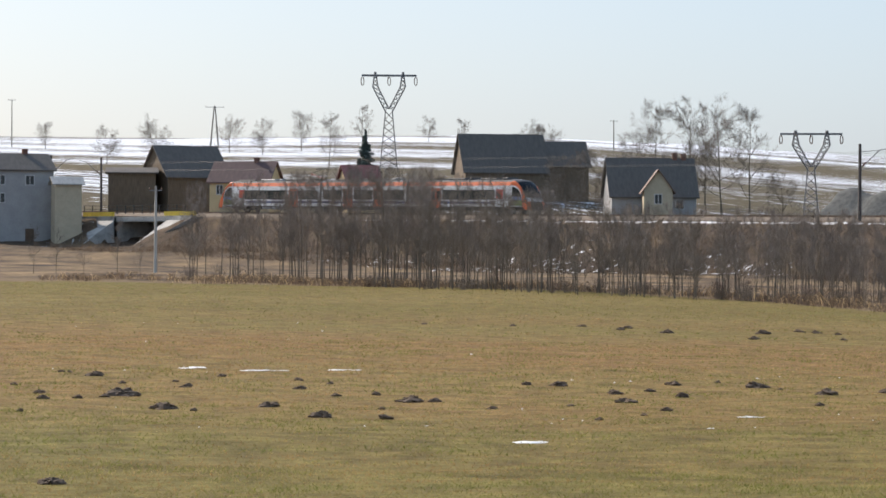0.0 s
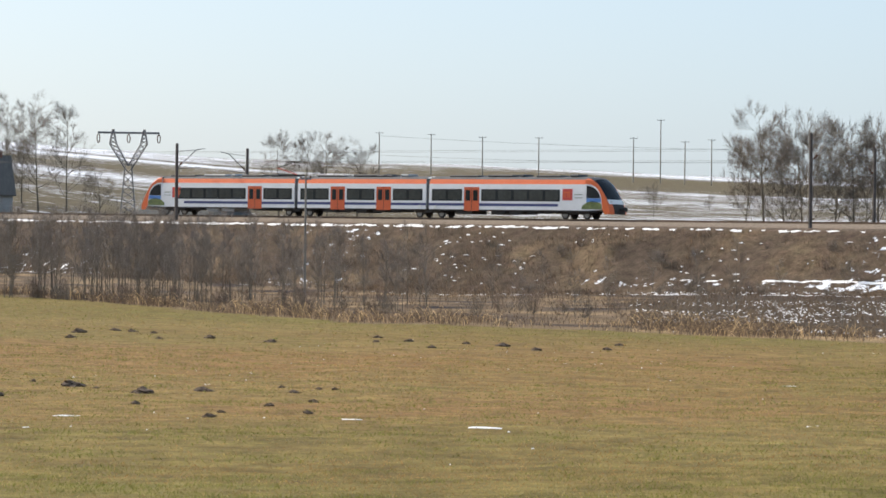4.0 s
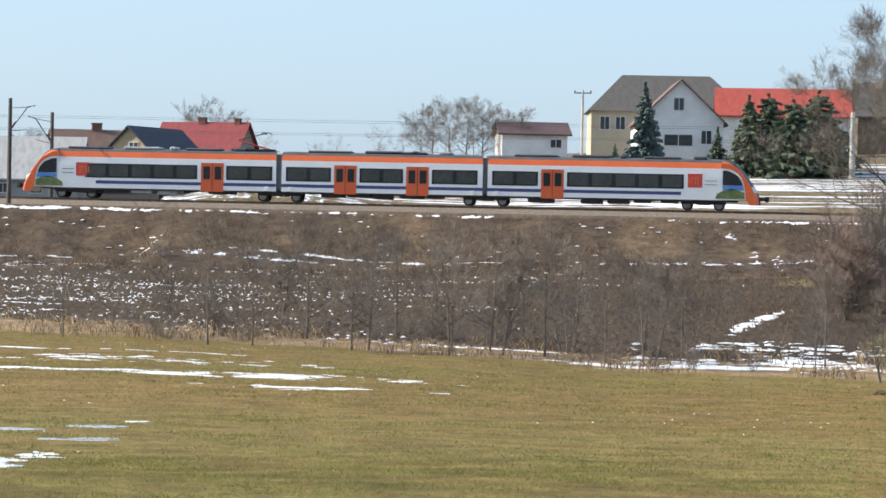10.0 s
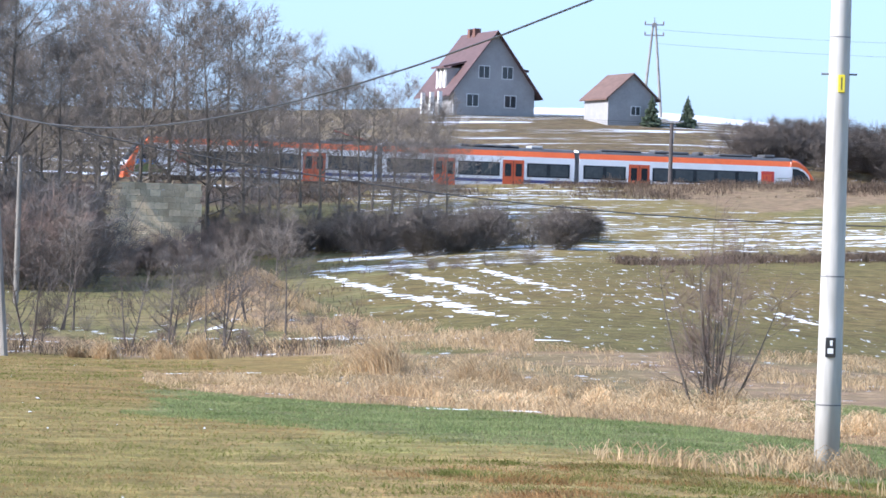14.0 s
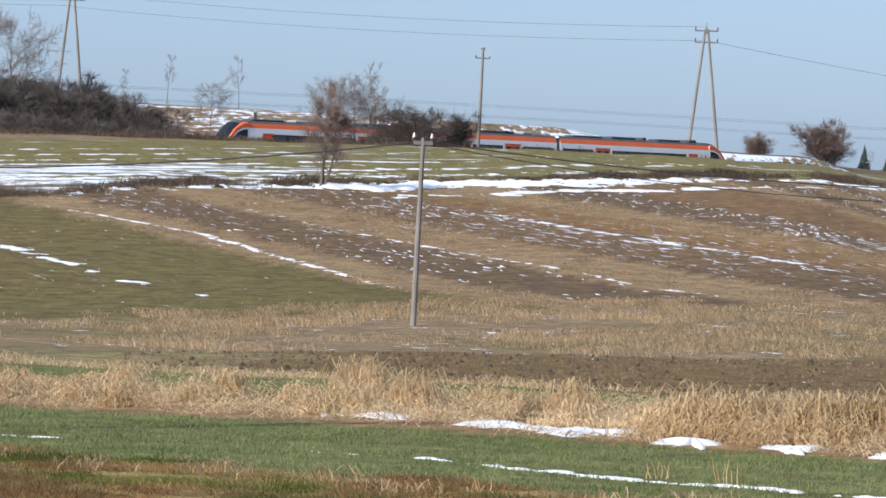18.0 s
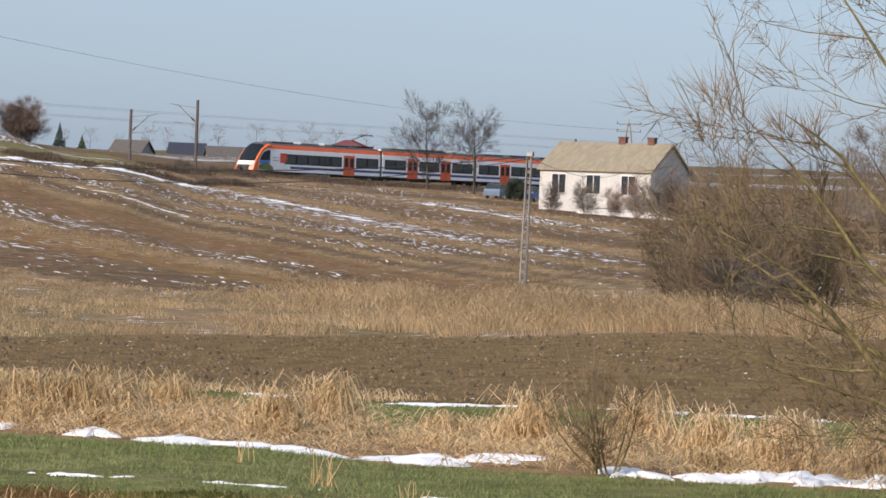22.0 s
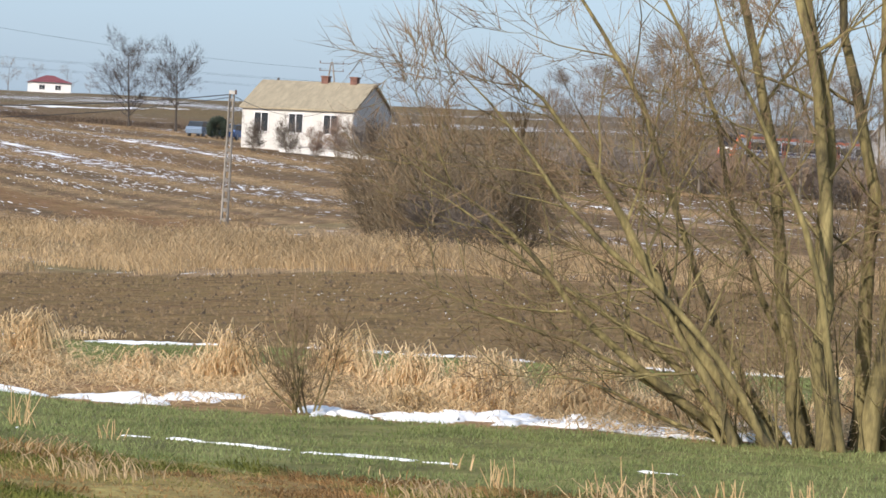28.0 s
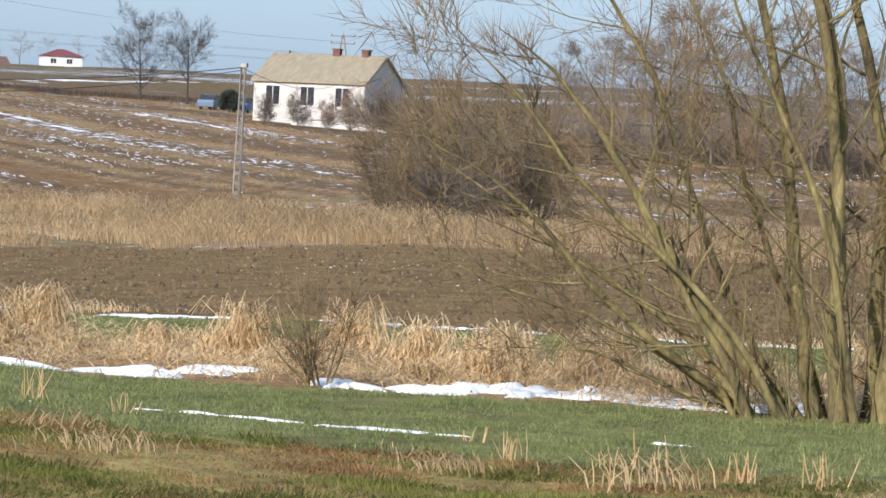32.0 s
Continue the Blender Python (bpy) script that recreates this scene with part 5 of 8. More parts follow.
def flecks(name, rs, x, y, way, length, width, height, label):
    """Small lumps of old snow, each a low ridge along its furrow."""
    n = len(x)
    z = heights(x, y) - 0.02
    ln, wd = length * rs.uniform(0.4, 1.4, n), width * rs.uniform(0.5, 1.4, n)
    c, q = np.cos(way), np.sin(way)
    ends = ((1, 0), (0.25, 1), (-0.6, 0.8), (-1, 0), (-0.4, -1), (0.5, -0.8))
    ring = [np.stack([x + c * a * ln - q * b * wd, y + q * a * ln + c * b * wd, z], 1) for a, b in ((a * rs.uniform(0.6, 1.2, n), b * rs.uniform(0.6, 1.2, n)) for a, b in ends)]
    top = np.stack([x + rs.normal(0, 0.2, n) * ln * c, y + rs.normal(0, 0.2, n) * ln * q, z + 0.02 + height * rs.uniform(0.4, 1.3, n)], 1)
    p = np.stack(ring + [top], 1).reshape(-1, 3)
    k = np.arange(n)[:, None] * 7
    return soup(name, p, np.concatenate([k + np.array([[a, (a + 1) % 6, 6]]) for a in range(6)], 0), SNOW, label, "snow")


def build_flecks():
    rs = np.random.RandomState(23)
    # the dark field below the bank
    x, y, az, r = strewn(rs, 60000, -33, -1, 122, 235)
    edge = edge_of_meadow(az)
    body = 0.5 * wavy(x, y, 9.0, 91) + 0.5 * wavy(x, y, 2.5, 92)
    ok = (r > edge + 5) & (y < TRACK_Y - 26) & (body > rs.uniform(0.38, 1.25, len(x)) + np.interp(az, [-33, -30, -12, -4], [0.12, -0.04, 0.0, 0.3]))
    x, y = x[ok], y[ok]
    flecks("snow_flecks", rs, x, y, rs.normal(0.1, 0.5, len(x)), 0.15, 0.1, 0.055, "small lumps of snow between the clods of the dark field")
    # dark clods between them
    x, y, az, r = strewn(rs, 40000, -33, -1, 122, 235)
    ok = (r > edge_of_meadow(az) + 6) & (y < TRACK_Y - 26)
    x, y = x[ok], y[ok]
    n, z = len(x), heights(x, y)
    size = rs.uniform(0.04, 0.16, n)
    ring = [np.stack([x + np.cos(q) * size * rs.uniform(0.7, 1.8, n), y + np.sin(q) * size * rs.uniform(0.7, 1.5, n), z - 0.02], 1) for q in (0.0, 1.57, 3.14, 4.71)]
    top = np.stack([x + rs.normal(0, 0.3, n) * size, y + rs.normal(0, 0.3, n) * size, z + size * rs.uniform(0.4, 0.9, n)], 1)
    k = np.arange(n)[:, None] * 5
    soup("clods", np.stack(ring + [top], 1).reshape(-1, 3), np.concatenate([k + np.array([[a, b, 4]]) for a, b in ((0, 1), (1, 2), (2, 3), (3, 0))], 0), WET_CLOD, "dark wet clods of the field below the bank", "soil")
    # scraps of snow on the railway bank
    x, y = rs.uniform(-290, 40, 9000), TRACK_Y - rs.uniform(5.5, 26, 9000)
    ok = 0.6 * wavy(x, y, 7.0, 98) + 0.4 * wavy(x, y, 1.5, 99) > rs.uniform(0.52, 1.0, len(x))
    flecks("snow_flecks", rs, x[ok], y[ok], rs.normal(0, 0.6, ok.sum()), 0.34, 0.16, 0.07, "scraps of snow on the railway bank")
    # rows of flecks in the furrows of the ploughed strips
    xs, ys, ways = [], [], []
    for a, b, c, share in STRIPS:
        if c is FALLOW or share < 0.45:
            continue
        m = int((b - a if b < 300 else 40) * 320 * (share - 0.42) / 0.1)
        q = 23.8 + np.round(rs.uniform(a, min(b, a + 40), m) / 0.55) * 0.55 + rs.normal(0, 0.08, m)
        y = rs.uniform(92, 222, m)
        k = np.interp(q, FAN_X, FAN_K)
        x = q + k * (y - 140)
        body = 0.55 * wavy(x, y, 11.0, 93) + 0.45 * wavy(x, y, 2.2, 94)
        ok = ((y < 152 + 0.29 * (x - 54)) | (np.degrees(np.arctan2(x, y)) > 43)) & (body > rs.uniform(0.4, 1.2, m))
        xs.append(x[ok]), ys.append(y[ok]), ways.append(np.arctan2(1.0, k[ok]) + rs.normal(0, 0.12, ok.sum()))
    flecks("snow_flecks", rs, np.concatenate(xs), np.concatenate(ys), np.concatenate(ways), 0.45, 0.055, 0.036, "small lumps of snow in the furrows of the ploughed strips")
    # a few on the near ploughed strip and in the meadow
    x, y, az, r = strewn(rs, 2600, 30, 64, 44, 94)
    ok = (bank_w(x, y) > 48.6) & (r < np.interp(az, [25, 33, 41, 47, 53, 60, 66], [70, 81, 85, 93, 92, 88, 88])) & (wavy(x, y, 6.0, 95) > rs.uniform(0.3, 1.0, len(x)))
    x2, y2, az2, r2 = strewn(rs, 2600, -56, 11, 24, 120)
    ok2 = (r2 < edge_of_meadow(az2)) & (0.6 * wavy(x2, y2, 8.0, 96) + 0.4 * wavy(x2, y2, 2.0, 97) > rs.uniform(0.5, 1.1, len(x2)))
    x, y = np.concatenate([x[ok], x2[ok2]]), np.concatenate([y[ok], y2[ok2]])
    flecks("snow_flecks", rs, x, y, rs.uniform(0, 6.283, len(x)), 0.08, 0.04, 0.016, "tiny remnants of snow in grass and soil")


def polar_line(*ps):
    return [polar(a, r) for a, r in ps]


SNOW_LINES = [
    (polar_line((22.3, 178), (25.8, 140), (29.4, 117)), 0.95, 0.05, 0.0), (polar_line((26.4, 171), (29.4, 152), (33.1, 123)), 0.45, 0.05, 0.15),
    (polar_line((21.8, 140), (24.6, 122)), 0.4, 0.05, 0.1), (polar_line((20, 126), (21.3, 119)), 0.4, 0.05, 0.2),
    (polar_line((12.0, 160), (15.4, 116)), 0.9, 0.05, 0.0), (polar_line((13.2, 162), (16.0, 122)), 0.7, 0.05, 0.1), (polar_line((14.6, 160), (16.8, 130)), 0.6, 0.05, 0.2),
    (polar_line((30.1, 174), (32.9, 152), (36, 138), (41.7, 113)), 0.5, 0.05, 0.25), (polar_line((33.4, 187), (37, 164), (41.7, 142)), 0.9, 0.06, 0.1),
    (polar_line((43.6, 274), (45.5, 240), (48.5, 196)), 1.5, 0.05, 0.2), (polar_line((47.6, 262), (50.3, 232)), 1.4, 0.06, 0.1), (polar_line((41.5, 219), (44.1, 196)), 1.2, 0.05, 0.15),
    (polar_line((36.2, 258), (38.6, 252)), 0.8, 0.05, 0.2),
]


def build_snow():
    for k, (pts, wd, lift, gap) in enumerate(SNOW_LINES):
        snow_ribbon(pts, wd * 0.62, 0.03, 10 + k, 0.25, gap + (0.3 if k > 6 else 0.05), 12)
    # drift along the balk under the upper field
    pts = [(x, drift_y(x) - 0.5) for x in range(54, 196, 6)]
    snow_ribbon([p for p in pts if p[0] < 100], 1.6, 0.15, 3, 0.2, 0.22, 24, 1.6)
    snow_ribbon([p for p in pts if 90 < p[0] < 150], 2.8, 0.2, 8, 0.2, -0.1, 30, 1.6)
    snow_ribbon([p for p in pts if p[0] > 140], 1.6, 0.12, 9, 0.2, 0.25, 24, 1.6)
    for k, (up, x0, x1, wd, gap) in enumerate(((5, 66, 112, 0.9, 0.1), (8, 58, 150, 1.0, 0.12), (10.5, 56, 124, 0.8, 0.12), (13.5, 54, 168, 0.8, 0.15), (17, 52, 128, 0.8, 0.25), (20, 62, 150, 0.7, 0.3), (24, 54, 120, 0.6, 0.3), (29, 60, 150, 0.6, 0.4), (34, 52, 140, 0.5, 0.45))):
        snow_ribbon([(x, drift_y(x) + up) for x in range(x0, x1, 4)], wd, 0.02, 410 + 5 * k, 0.12, gap, 12, 1.1)
    snow_ribbon([(x, drift_y(x) - 7) for x in range(104, 158, 6)], 1.3, 0.06, 7, 0.6, 0.1)
    # shoulder of the railway bank, and the path half way down it
    for a, b in ((-300, -120), (-118, -20), (-16, 40)):
        snow_ribbon([(x, TRACK_Y - 4.75) for x in range(a, b, 10)], 0.2, 0.03, a, 0.15, -0.02, 12, 0.7)
    for k, (a, b) in enumerate(((-150, -92), (-96, -50), (-48, -20))):
        snow_ribbon([(x, TRACK_Y - 12.2 + 0.01 * (x + 100)) for x in range(a, b, 6)], (0.15, 0.26, 0.26)[k], 0.04, 21 + 4 * k, 0.15, -0.22 if k < 2 else 0.2, 12, 1.6)
    snow_ribbon([(x, TRACK_Y - 24.0) for x in range(-190, -60, 10)], 1.0, 0.03, 22, 0.4, 0.5, 12, 1.2)
    snow_ribbon([(x, TRACK_Y - 17.0) for x in range(-68, -48, 4)], 3.6, 0.03, 35, 0.15, 0.55, 32, 0.8)
    snow_ribbon([(-75.0, TRACK_Y - 6.5), (-72.0, TRACK_Y - 9.5), (-71.0, TRACK_Y - 13.0)], 1.2, 0.03, 37, 0.15, 0.4, 16, 0.7)
    snow_ribbon([(-98.0, TRACK_Y - 6.0), (-97.0, TRACK_Y - 10.0)], 1.0, 0.03, 39, 0.15, 0.35, 16, 0.7)
    snow_ribbon([polar(*p) for p in ((-22.0, 233), (-21.2, 235), (-20.5, 234))], 3.4, 0.04, 29, 0.2, 0.2, 24, 1.1)
    snow_ribbon([polar(*p) for p in ((-25.0, 178), (-23.9, 178), (-21.4, 174), (-18.4, 165), (-15.9, 161), (-14.4, 158))], 0.55, 0.04, 33, 0.15, -0.06, 12, 0.9)
    for a in (-262, -238):
        snow_ribbon([(x, TRACK_Y - 14.5) for x in range(a, a + 25, 6)], 6.5, 0.03, 523 + a, 0.1, 0.72, 48, 0.7)
    snow_ribbon([polar(*p) for p in ((45.8, 430), (47.2, 500), (49.4, 560))], 2.6, 0.06, 141, 0.6, 0.0, 12, 3.0)
    # thick heaps at the foot of the reeds
    for k, (az, r, length, depth) in enumerate(HEAPS):
        snow_heap(az, r, length, depth, 60 + 3 * k)
    # the wide patch under the willow
    snow_ribbon([polar(*p) for p in ((53.3, 33.9), (54.6, 33.6), (56.0, 33.3), (57.4, 33.0))], 0.75, 0.09, 131, 0.05, -0.12, 24, 0.7)
    snow_ribbon([polar(*p) for p in ((57.0, 33.2), (58.4, 32.9), (59.8, 32.8), (61.2, 33.0))], 0.6, 0.08, 137, 0.05, 0.1, 24, 0.6)
    # thin line along the edge of the plough
    for k, (u0, u1) in enumerate(((37.5, 36.0), (35.2, 32.8), (32.5, 27.5), (26.8, 22.0))):
        snow_ribbon([((47.5 - 0.33 * u) / 0.94, u) for u in (u0, (u0 + u1) / 2, u1)], 0.55, 0.03, 90 + k, 0.1, 0.1, 12, 0.6)
    # thin lines in the furrows of the dark field
    snow_ribbon([(x, 146 - 0.12 * (x + 60)) for x in range(-72, -24, 6)], 0.4, 0.04, 81, 0.15, 0.3, 12, 0.9)
    snow_ribbon([polar(*p) for p in ((-23, 186), (-19, 183), (-15, 180))], 0.7, 0.02, 78, 0.2, 0.3, 16, 1.0)
    snow_ribbon([polar(*p) for p in ((-2.4, 138), (-1.8, 152), (-1.2, 172))], 0.42, 0.05, 80, 0.2, -0.1, 16, 1.2)
    snow_ribbon([polar(*p) for p in ((-4.5, 121), (-1, 120), (2.5, 119))], 5.0, 0.05, 79, 0.15, 0.42, 40, 0.9)
    snow_ribbon([polar(*p) for p in ((-4.4, 131), (-1.5, 129), (1.8, 127))], 5.5, 0.05, 83, 0.15, 0.6, 40, 0.9)
    # the long thin line in the green strip
    snow_ribbon([polar(*p) for p in ((31.4, 33.1), (34, 31.8), (36.3, 30.2), (38.8, 29), (41.1, 28), (43.6, 26.9), (45.2, 26.9), (46.5, 27.1))], 0.12, 0.015, 76, 0.06, 0.12, 12, 0.3)
    # the wide ragged strip and the slanting one in the meadow
    snow_ribbon([polar(*p) for p in ((-20.5, 79), (-17, 79), (-13, 78), (-9.5, 77), (-6.8, 76.5))], 2.6, 0.012, 71, 0.15, 0.36, 40, 0.9)
    snow_ribbon([polar(*p) for p in ((-18, 92), (-14, 92), (-9, 90))], 4.5, 0.012, 72, 0.15, 0.68, 40, 0.9)
    snow_ribbon([polar(*p) for p in ((-12, 70), (-9, 68), (-7, 68))], 1.5, 0.012, 73, 0.2, 0.55, 20, 0.8)
    snow_ribbon([polar(*p) for p in ((-19.6, 27.5), (-18.1, 29.7), (-17.3, 31), (-16.2, 33.0), (-15.4, 34.8), (-14.0, 38))], 0.36, 0.012, 74, 0.06, 0.2, 24, 0.35)
    # thin lines in the green strip and spots in the meadow
    for k, (a0, r0, a1, r1, wd) in enumerate(((48.1, 27.3, 50.6, 26.9, 0.09), (50.2, 27.0, 54.6, 26.0, 0.15), (47.2, 25.0, 47.6, 24.9, 0.07), (57.4, 26.4, 58.3, 26.1, 0.1), 
                                              (26.0, 35.5, 27.0, 35.0, 0.1), (13.5, 56, 15.0, 55, 0.22), (15.3, 56, 16.4, 54.5, 0.2), (9.0, 79, 11.0, 80, 0.5), (11.0, 64, 11.8, 63, 0.25), (21.8, 58, 23.5, 57, 0.3),
                                              (-53.8, 72, -53.0, 72.4, 0.4), (-52.6, 71, -51.4, 71.4, 0.3), (-51.0, 72, -50.2, 72, 0.3), (-44.6, 46, -43.8, 46.2, 0.2), (-47.5, 41.5, -46.8, 41.5, 0.22), (-43.4, 52, -42.9, 52, 0.2), (-36.2, 47.5, -35.3, 47.5, 0.28),
                                              (-38.2, 50, -37.7, 50, 0.18), (-21.8, 59, -20.6, 60, 0.45), (-30.4, 75, -29.9, 75, 0.3), (-25.2, 88, -24.2, 89, 0.5), 
                                              (-13.4, 47, -12.7, 47.4, 0.3), 
                                              (-15.4, 103, -11.0, 100, 0.9), (-19.5, 100, -16, 102, 0.7), (-5.8, 117, -1.2, 116, 1.8), (0.5, 116, 7.0, 116, 0.9), (-8.0, 124, -5.0, 122, 1.0), (11.5, 113, 14.0, 108, 1.0), (14.2, 103, 15.2, 101, 0.7), (15.6, 100, 17.0, 98, 0.5))):
        x0, y0 = polar(a0, r0)
        x1, y1 = polar(a1, r1)
        snow_ribbon([(x0, y0), ((x0 + x1) / 2, (y0 + y1) / 2), (x1, y1)], wd * 0.85, 0.012, 100 + k, max(0.06, wd * 0.22), -0.08 if k < 3 else 0.1, 12)


build_snow()
build_flecks()


# ---- molehills ----
def build_molehills():
    rng = random.Random(5)
    spots = [(-49.29, 57, 1.25), (-43.04, 66, 1.1), (-54.52, 57, 1.5), (-53.75, 52, 1.0), (-51.87, 53, 0.85), (-50.9, 49, 0.9), (-49.72, 49, 0.55), (-46.61, 65, 1.0), (-45.59, 62, 0.7), (-45.38, 58, 0.85), (-44.57, 66, 0.75), (-44.41, 61, 0.7),
             (-44.67, 54, 0.5), (-41.78, 63, 1.2), (-44.68, 110, 1.2), (-42.95, 113, 1.2), (-51.31, 62, 0.6), (-53.35, 62, 0.6), (-55.77, 32, 0.7), (-56.0, 58, 0.5), (-48.85, 57, 0.55), (-47.2, 65, 0.5), (-55.9, 55, 0.5), (-40.7, 64, 0.8), (-55.0, 66, 0.8),
             (-40.6, 110, 1.0), (-42, 116, 0.9), (-45.5, 112, 0.8), (-46.2, 116, 0.8), (-39.5, 108, 0.9), (-37.0, 112, 0.9), (-35.3, 108, 1.2), (-34.7, 104, 1.0), (1.5, 86, 1.1), (2.9, 88, 0.8), (0.4, 88, 0.9), (1.2, 92, 0.7), (4.3, 92, 0.7), (0.9, 84, 0.6), (-20, 80, 0.7)]
    spots += [(rng.uniform(-56.5, -38), rng.uniform(50, 68), rng.uniform(0.25, 0.5)) for _ in range(34)] + [(rng.uniform(-50, -33), rng.uniform(102, 118), rng.uniform(0.5, 1.0)) for _ in range(14)]
    for az, r, s in spots:
        bm = bmesh.new()
        bmesh.ops.create_icosphere(bm, subdivisions=4, radius=0.115 * s)
        o = rng.uniform(0, 99)
        lean_x = rng.uniform(-0.4, 0.4)
        for v in bm.verts:
            q = v.co / s
            k = 1 + 0.5 * noise.noise(q * 7 + Vector((o, 0, 0))) + 0.35 * noise.noise(q * 18 + Vector((o, 3, 0))) + 0.25 * noise.noise(q * 42 + Vector((o, 5, 0)))
            z = v.co.z * k * rng.uniform(0.92, 1.0)
            wide = 1.75 - 0.75 * max(0.0, v.co.z / (0.115 * s))
            v.co = Vector((v.co.x * k * wide + lean_x * z, v.co.y * k * wide, z * 0.82))
        x, y = polar(az, r)
        m = link("molehill", bm, MOLE, smooth=False)
        m.matrix_basis = Matrix.Translation((x, y, ground(x, y) + 0.02)) @ pose(0, 0, 0, 0, 0, -az)
        tagged(m, "dark crumbly molehill in the meadow grass", "molehill", "molehills")


build_molehills()


# ---- thin ice on the wet spots of the meadow ----
def build_ice():
    ice = surface("thin grey ice", (0.36, 0.38, 0.4), (0.5, 0.52, 0.54), 0.8, 0.25)
    for k, (a0, r0, a1, r1, wd) in enumerate(((-18.8, 42, -17.8, 42, 0.45), (-17.6, 42.5, -16.6, 43, 0.7), (-16.4, 43.6, -15.2, 44.4, 0.7), (-14.9, 40.2, -13.9, 41, 0.7), (-14.0, 44.6, -13.0, 45, 0.5), (-20.6, 44, -19.9, 44, 0.5), (-18.8, 37, -18.2, 37.4, 0.3))):
        o = snow_ribbon([polar(a0, r0), polar((a0 + a1) / 2, (r0 + r1) / 2), polar(a1, r1)], wd, 0.004, 300 + k, 0.2, -0.05, 14)
        o.data.materials[0] = ice
        o.name = "ice_patch"
        tagged(o, "thin grey ice on a wet spot in the grass", "ice", "ice patches", "stuff")


build_ice()


# ---- trees and bushes ----
BARK = surface("grey-brown bark", (0.09, 0.076, 0.06), (0.2, 0.168, 0.13), 4.0, 0.9, stretch=(1, 1, 0.25))
TWIG = surface("grey-brown twigs", (0.138, 0.115, 0.096), (0.25, 0.212, 0.18), 1.0, 0.9, vary=0.25, island=True)
RED_TWIG = surface("reddish twigs", (0.15, 0.104, 0.083), (0.26, 0.185, 0.148), 1.0, 0.9, vary=0.25, island=True)
DARK_TWIG = surface("dark twigs", (0.08, 0.066, 0.056), (0.15, 0.122, 0.1), 1.0, 0.9, vary=0.25, island=True)
WILLOW = surface("olive willow bark", (0.045, 0.037, 0.018), (0.165, 0.134, 0.053), 3.6, 0.9, bump=0.06, bump_scale=16.0, stretch=(1, 1, 0.25), c3=(0.3, 0.245, 0.105))
WILLOW_TWIG = surface("willow twigs", (0.13, 0.085, 0.045), (0.24, 0.165, 0.095), 1.0, 0.8, vary=0.25, island=True)
# alder twigs lightened: distance haze put into the base colour
ALDER_TWIG = surface("haze-paled alder twigs", (0.17, 0.14, 0.12), (0.28, 0.235, 0.205), 1.0, 0.9, vary=0.25, island=True)
NEEDLE = surface("dark needles", (0.04, 0.06, 0.034), (0.1, 0.13, 0.072), 1.5, 0.8, vary=0.4, island=True)
NEEDLE_DARK = surface("clipped dark needles", (0.018, 0.03, 0.02), (0.045, 0.062, 0.04), 1.5, 0.8, vary=0.4, island=True)
NEEDLE_BLUE = surface("blue-green needles", (0.035, 0.06, 0.058), (0.08, 0.115, 0.105), 1.5, 0.8, vary=0.4, island=True)

# saplings take the lighter bark and paled twigs in place of haze
SAPS = [tree_meshes(100 + i, 5.4, 0.045, 2, bare=0.22, limbs=(17, 22), up=0.26, wander=0.1, thin=0.013, twig_len=0.55, reach=0.26, spread=0.7, dense=0.55, forks=(2, 4), bark=BARK, twig_mat=ALDER_TWIG if i % 2 else TWIG) for i in range(6)]
YOUNG = [tree_meshes(130 + i, 4.5, 0.055, 2, stems=1 + i % 2, bare=0.2, limbs=(18, 24), up=0.14, wander=0.14, thin=0.012, twig_len=0.5, reach=0.36, spread=0.8, dense=0.5, bark=DARK_TWIG, twig_mat=(TWIG, DARK_TWIG)[i % 2]) for i in range(5)]
SHRUB = [tree_meshes(160 + i, 3.6, 0.026, 2, stems=10, bare=0.08, limbs=(9, 12), up=0.12, wander=0.16, thin=0.018, twig_len=0.6, reach=0.36, spread=0.85, lean=0.36, dense=0.5, forks=(2, 4), bark=BARK, twig_mat=(RED_TWIG, TWIG, DARK_TWIG)[i % 3]) for i in range(6)]
BUSH = [tree_meshes(190 + i, 5.0, 0.05, 2, stems=10, bare=0.06, limbs=(10, 12), up=0.05, wander=0.18, thin=0.028, twig_len=0.9, reach=0.36, spread=0.9, lean=0.45, dense=0.9, forks=(2, 4), bark=DARK_TWIG, twig_mat=DARK_TWIG) for i in range(3)]
BIG = [tree_meshes(220 + i, 17.0, 0.25, 4, bare=0.36, limbs=(15, 18), up=0.15, wander=0.16, thin=0.019, twig_len=0.9, reach=0.5, spread=0.85, dense=0.8, forks=(3, 4), bark=BARK, twig_mat=TWIG, tops=0.4) for i in range(3)]
WOOD = [tree_meshes(250 + i, 13.0, 0.14, 3, bare=0.14, limbs=(24, 28), up=0.14, wander=0.13, thin=0.022, twig_len=0.75, reach=0.34, spread=0.8, dense=0.55, forks=(3, 4), bark=BARK, twig_mat=TWIG, tops=0.35) for i in range(4)]
ROUND = [tree_meshes(280 + i, 9.0, 0.14, 3, bare=0.14, limbs=(22, 26), up=0.1, wander=0.13, thin=0.024, twig_len=0.75, reach=0.48, spread=0.85, dense=0.6, forks=(3, 4), bark=BARK, twig_mat=TWIG, tops=0.5) for i in range(3)]
SCRUB = [tree_meshes(310 + i, 3.6, 0.03, 1, stems=9, bare=0.06, limbs=(7, 9), up=0.12, wander=0.16, thin=0.016, twig_len=0.7, reach=0.36, spread=0.85, lean=0.36, dense=0.7, bark=BARK, twig_mat=(RED_TWIG, TWIG)[i % 2]) for i in range(4)]
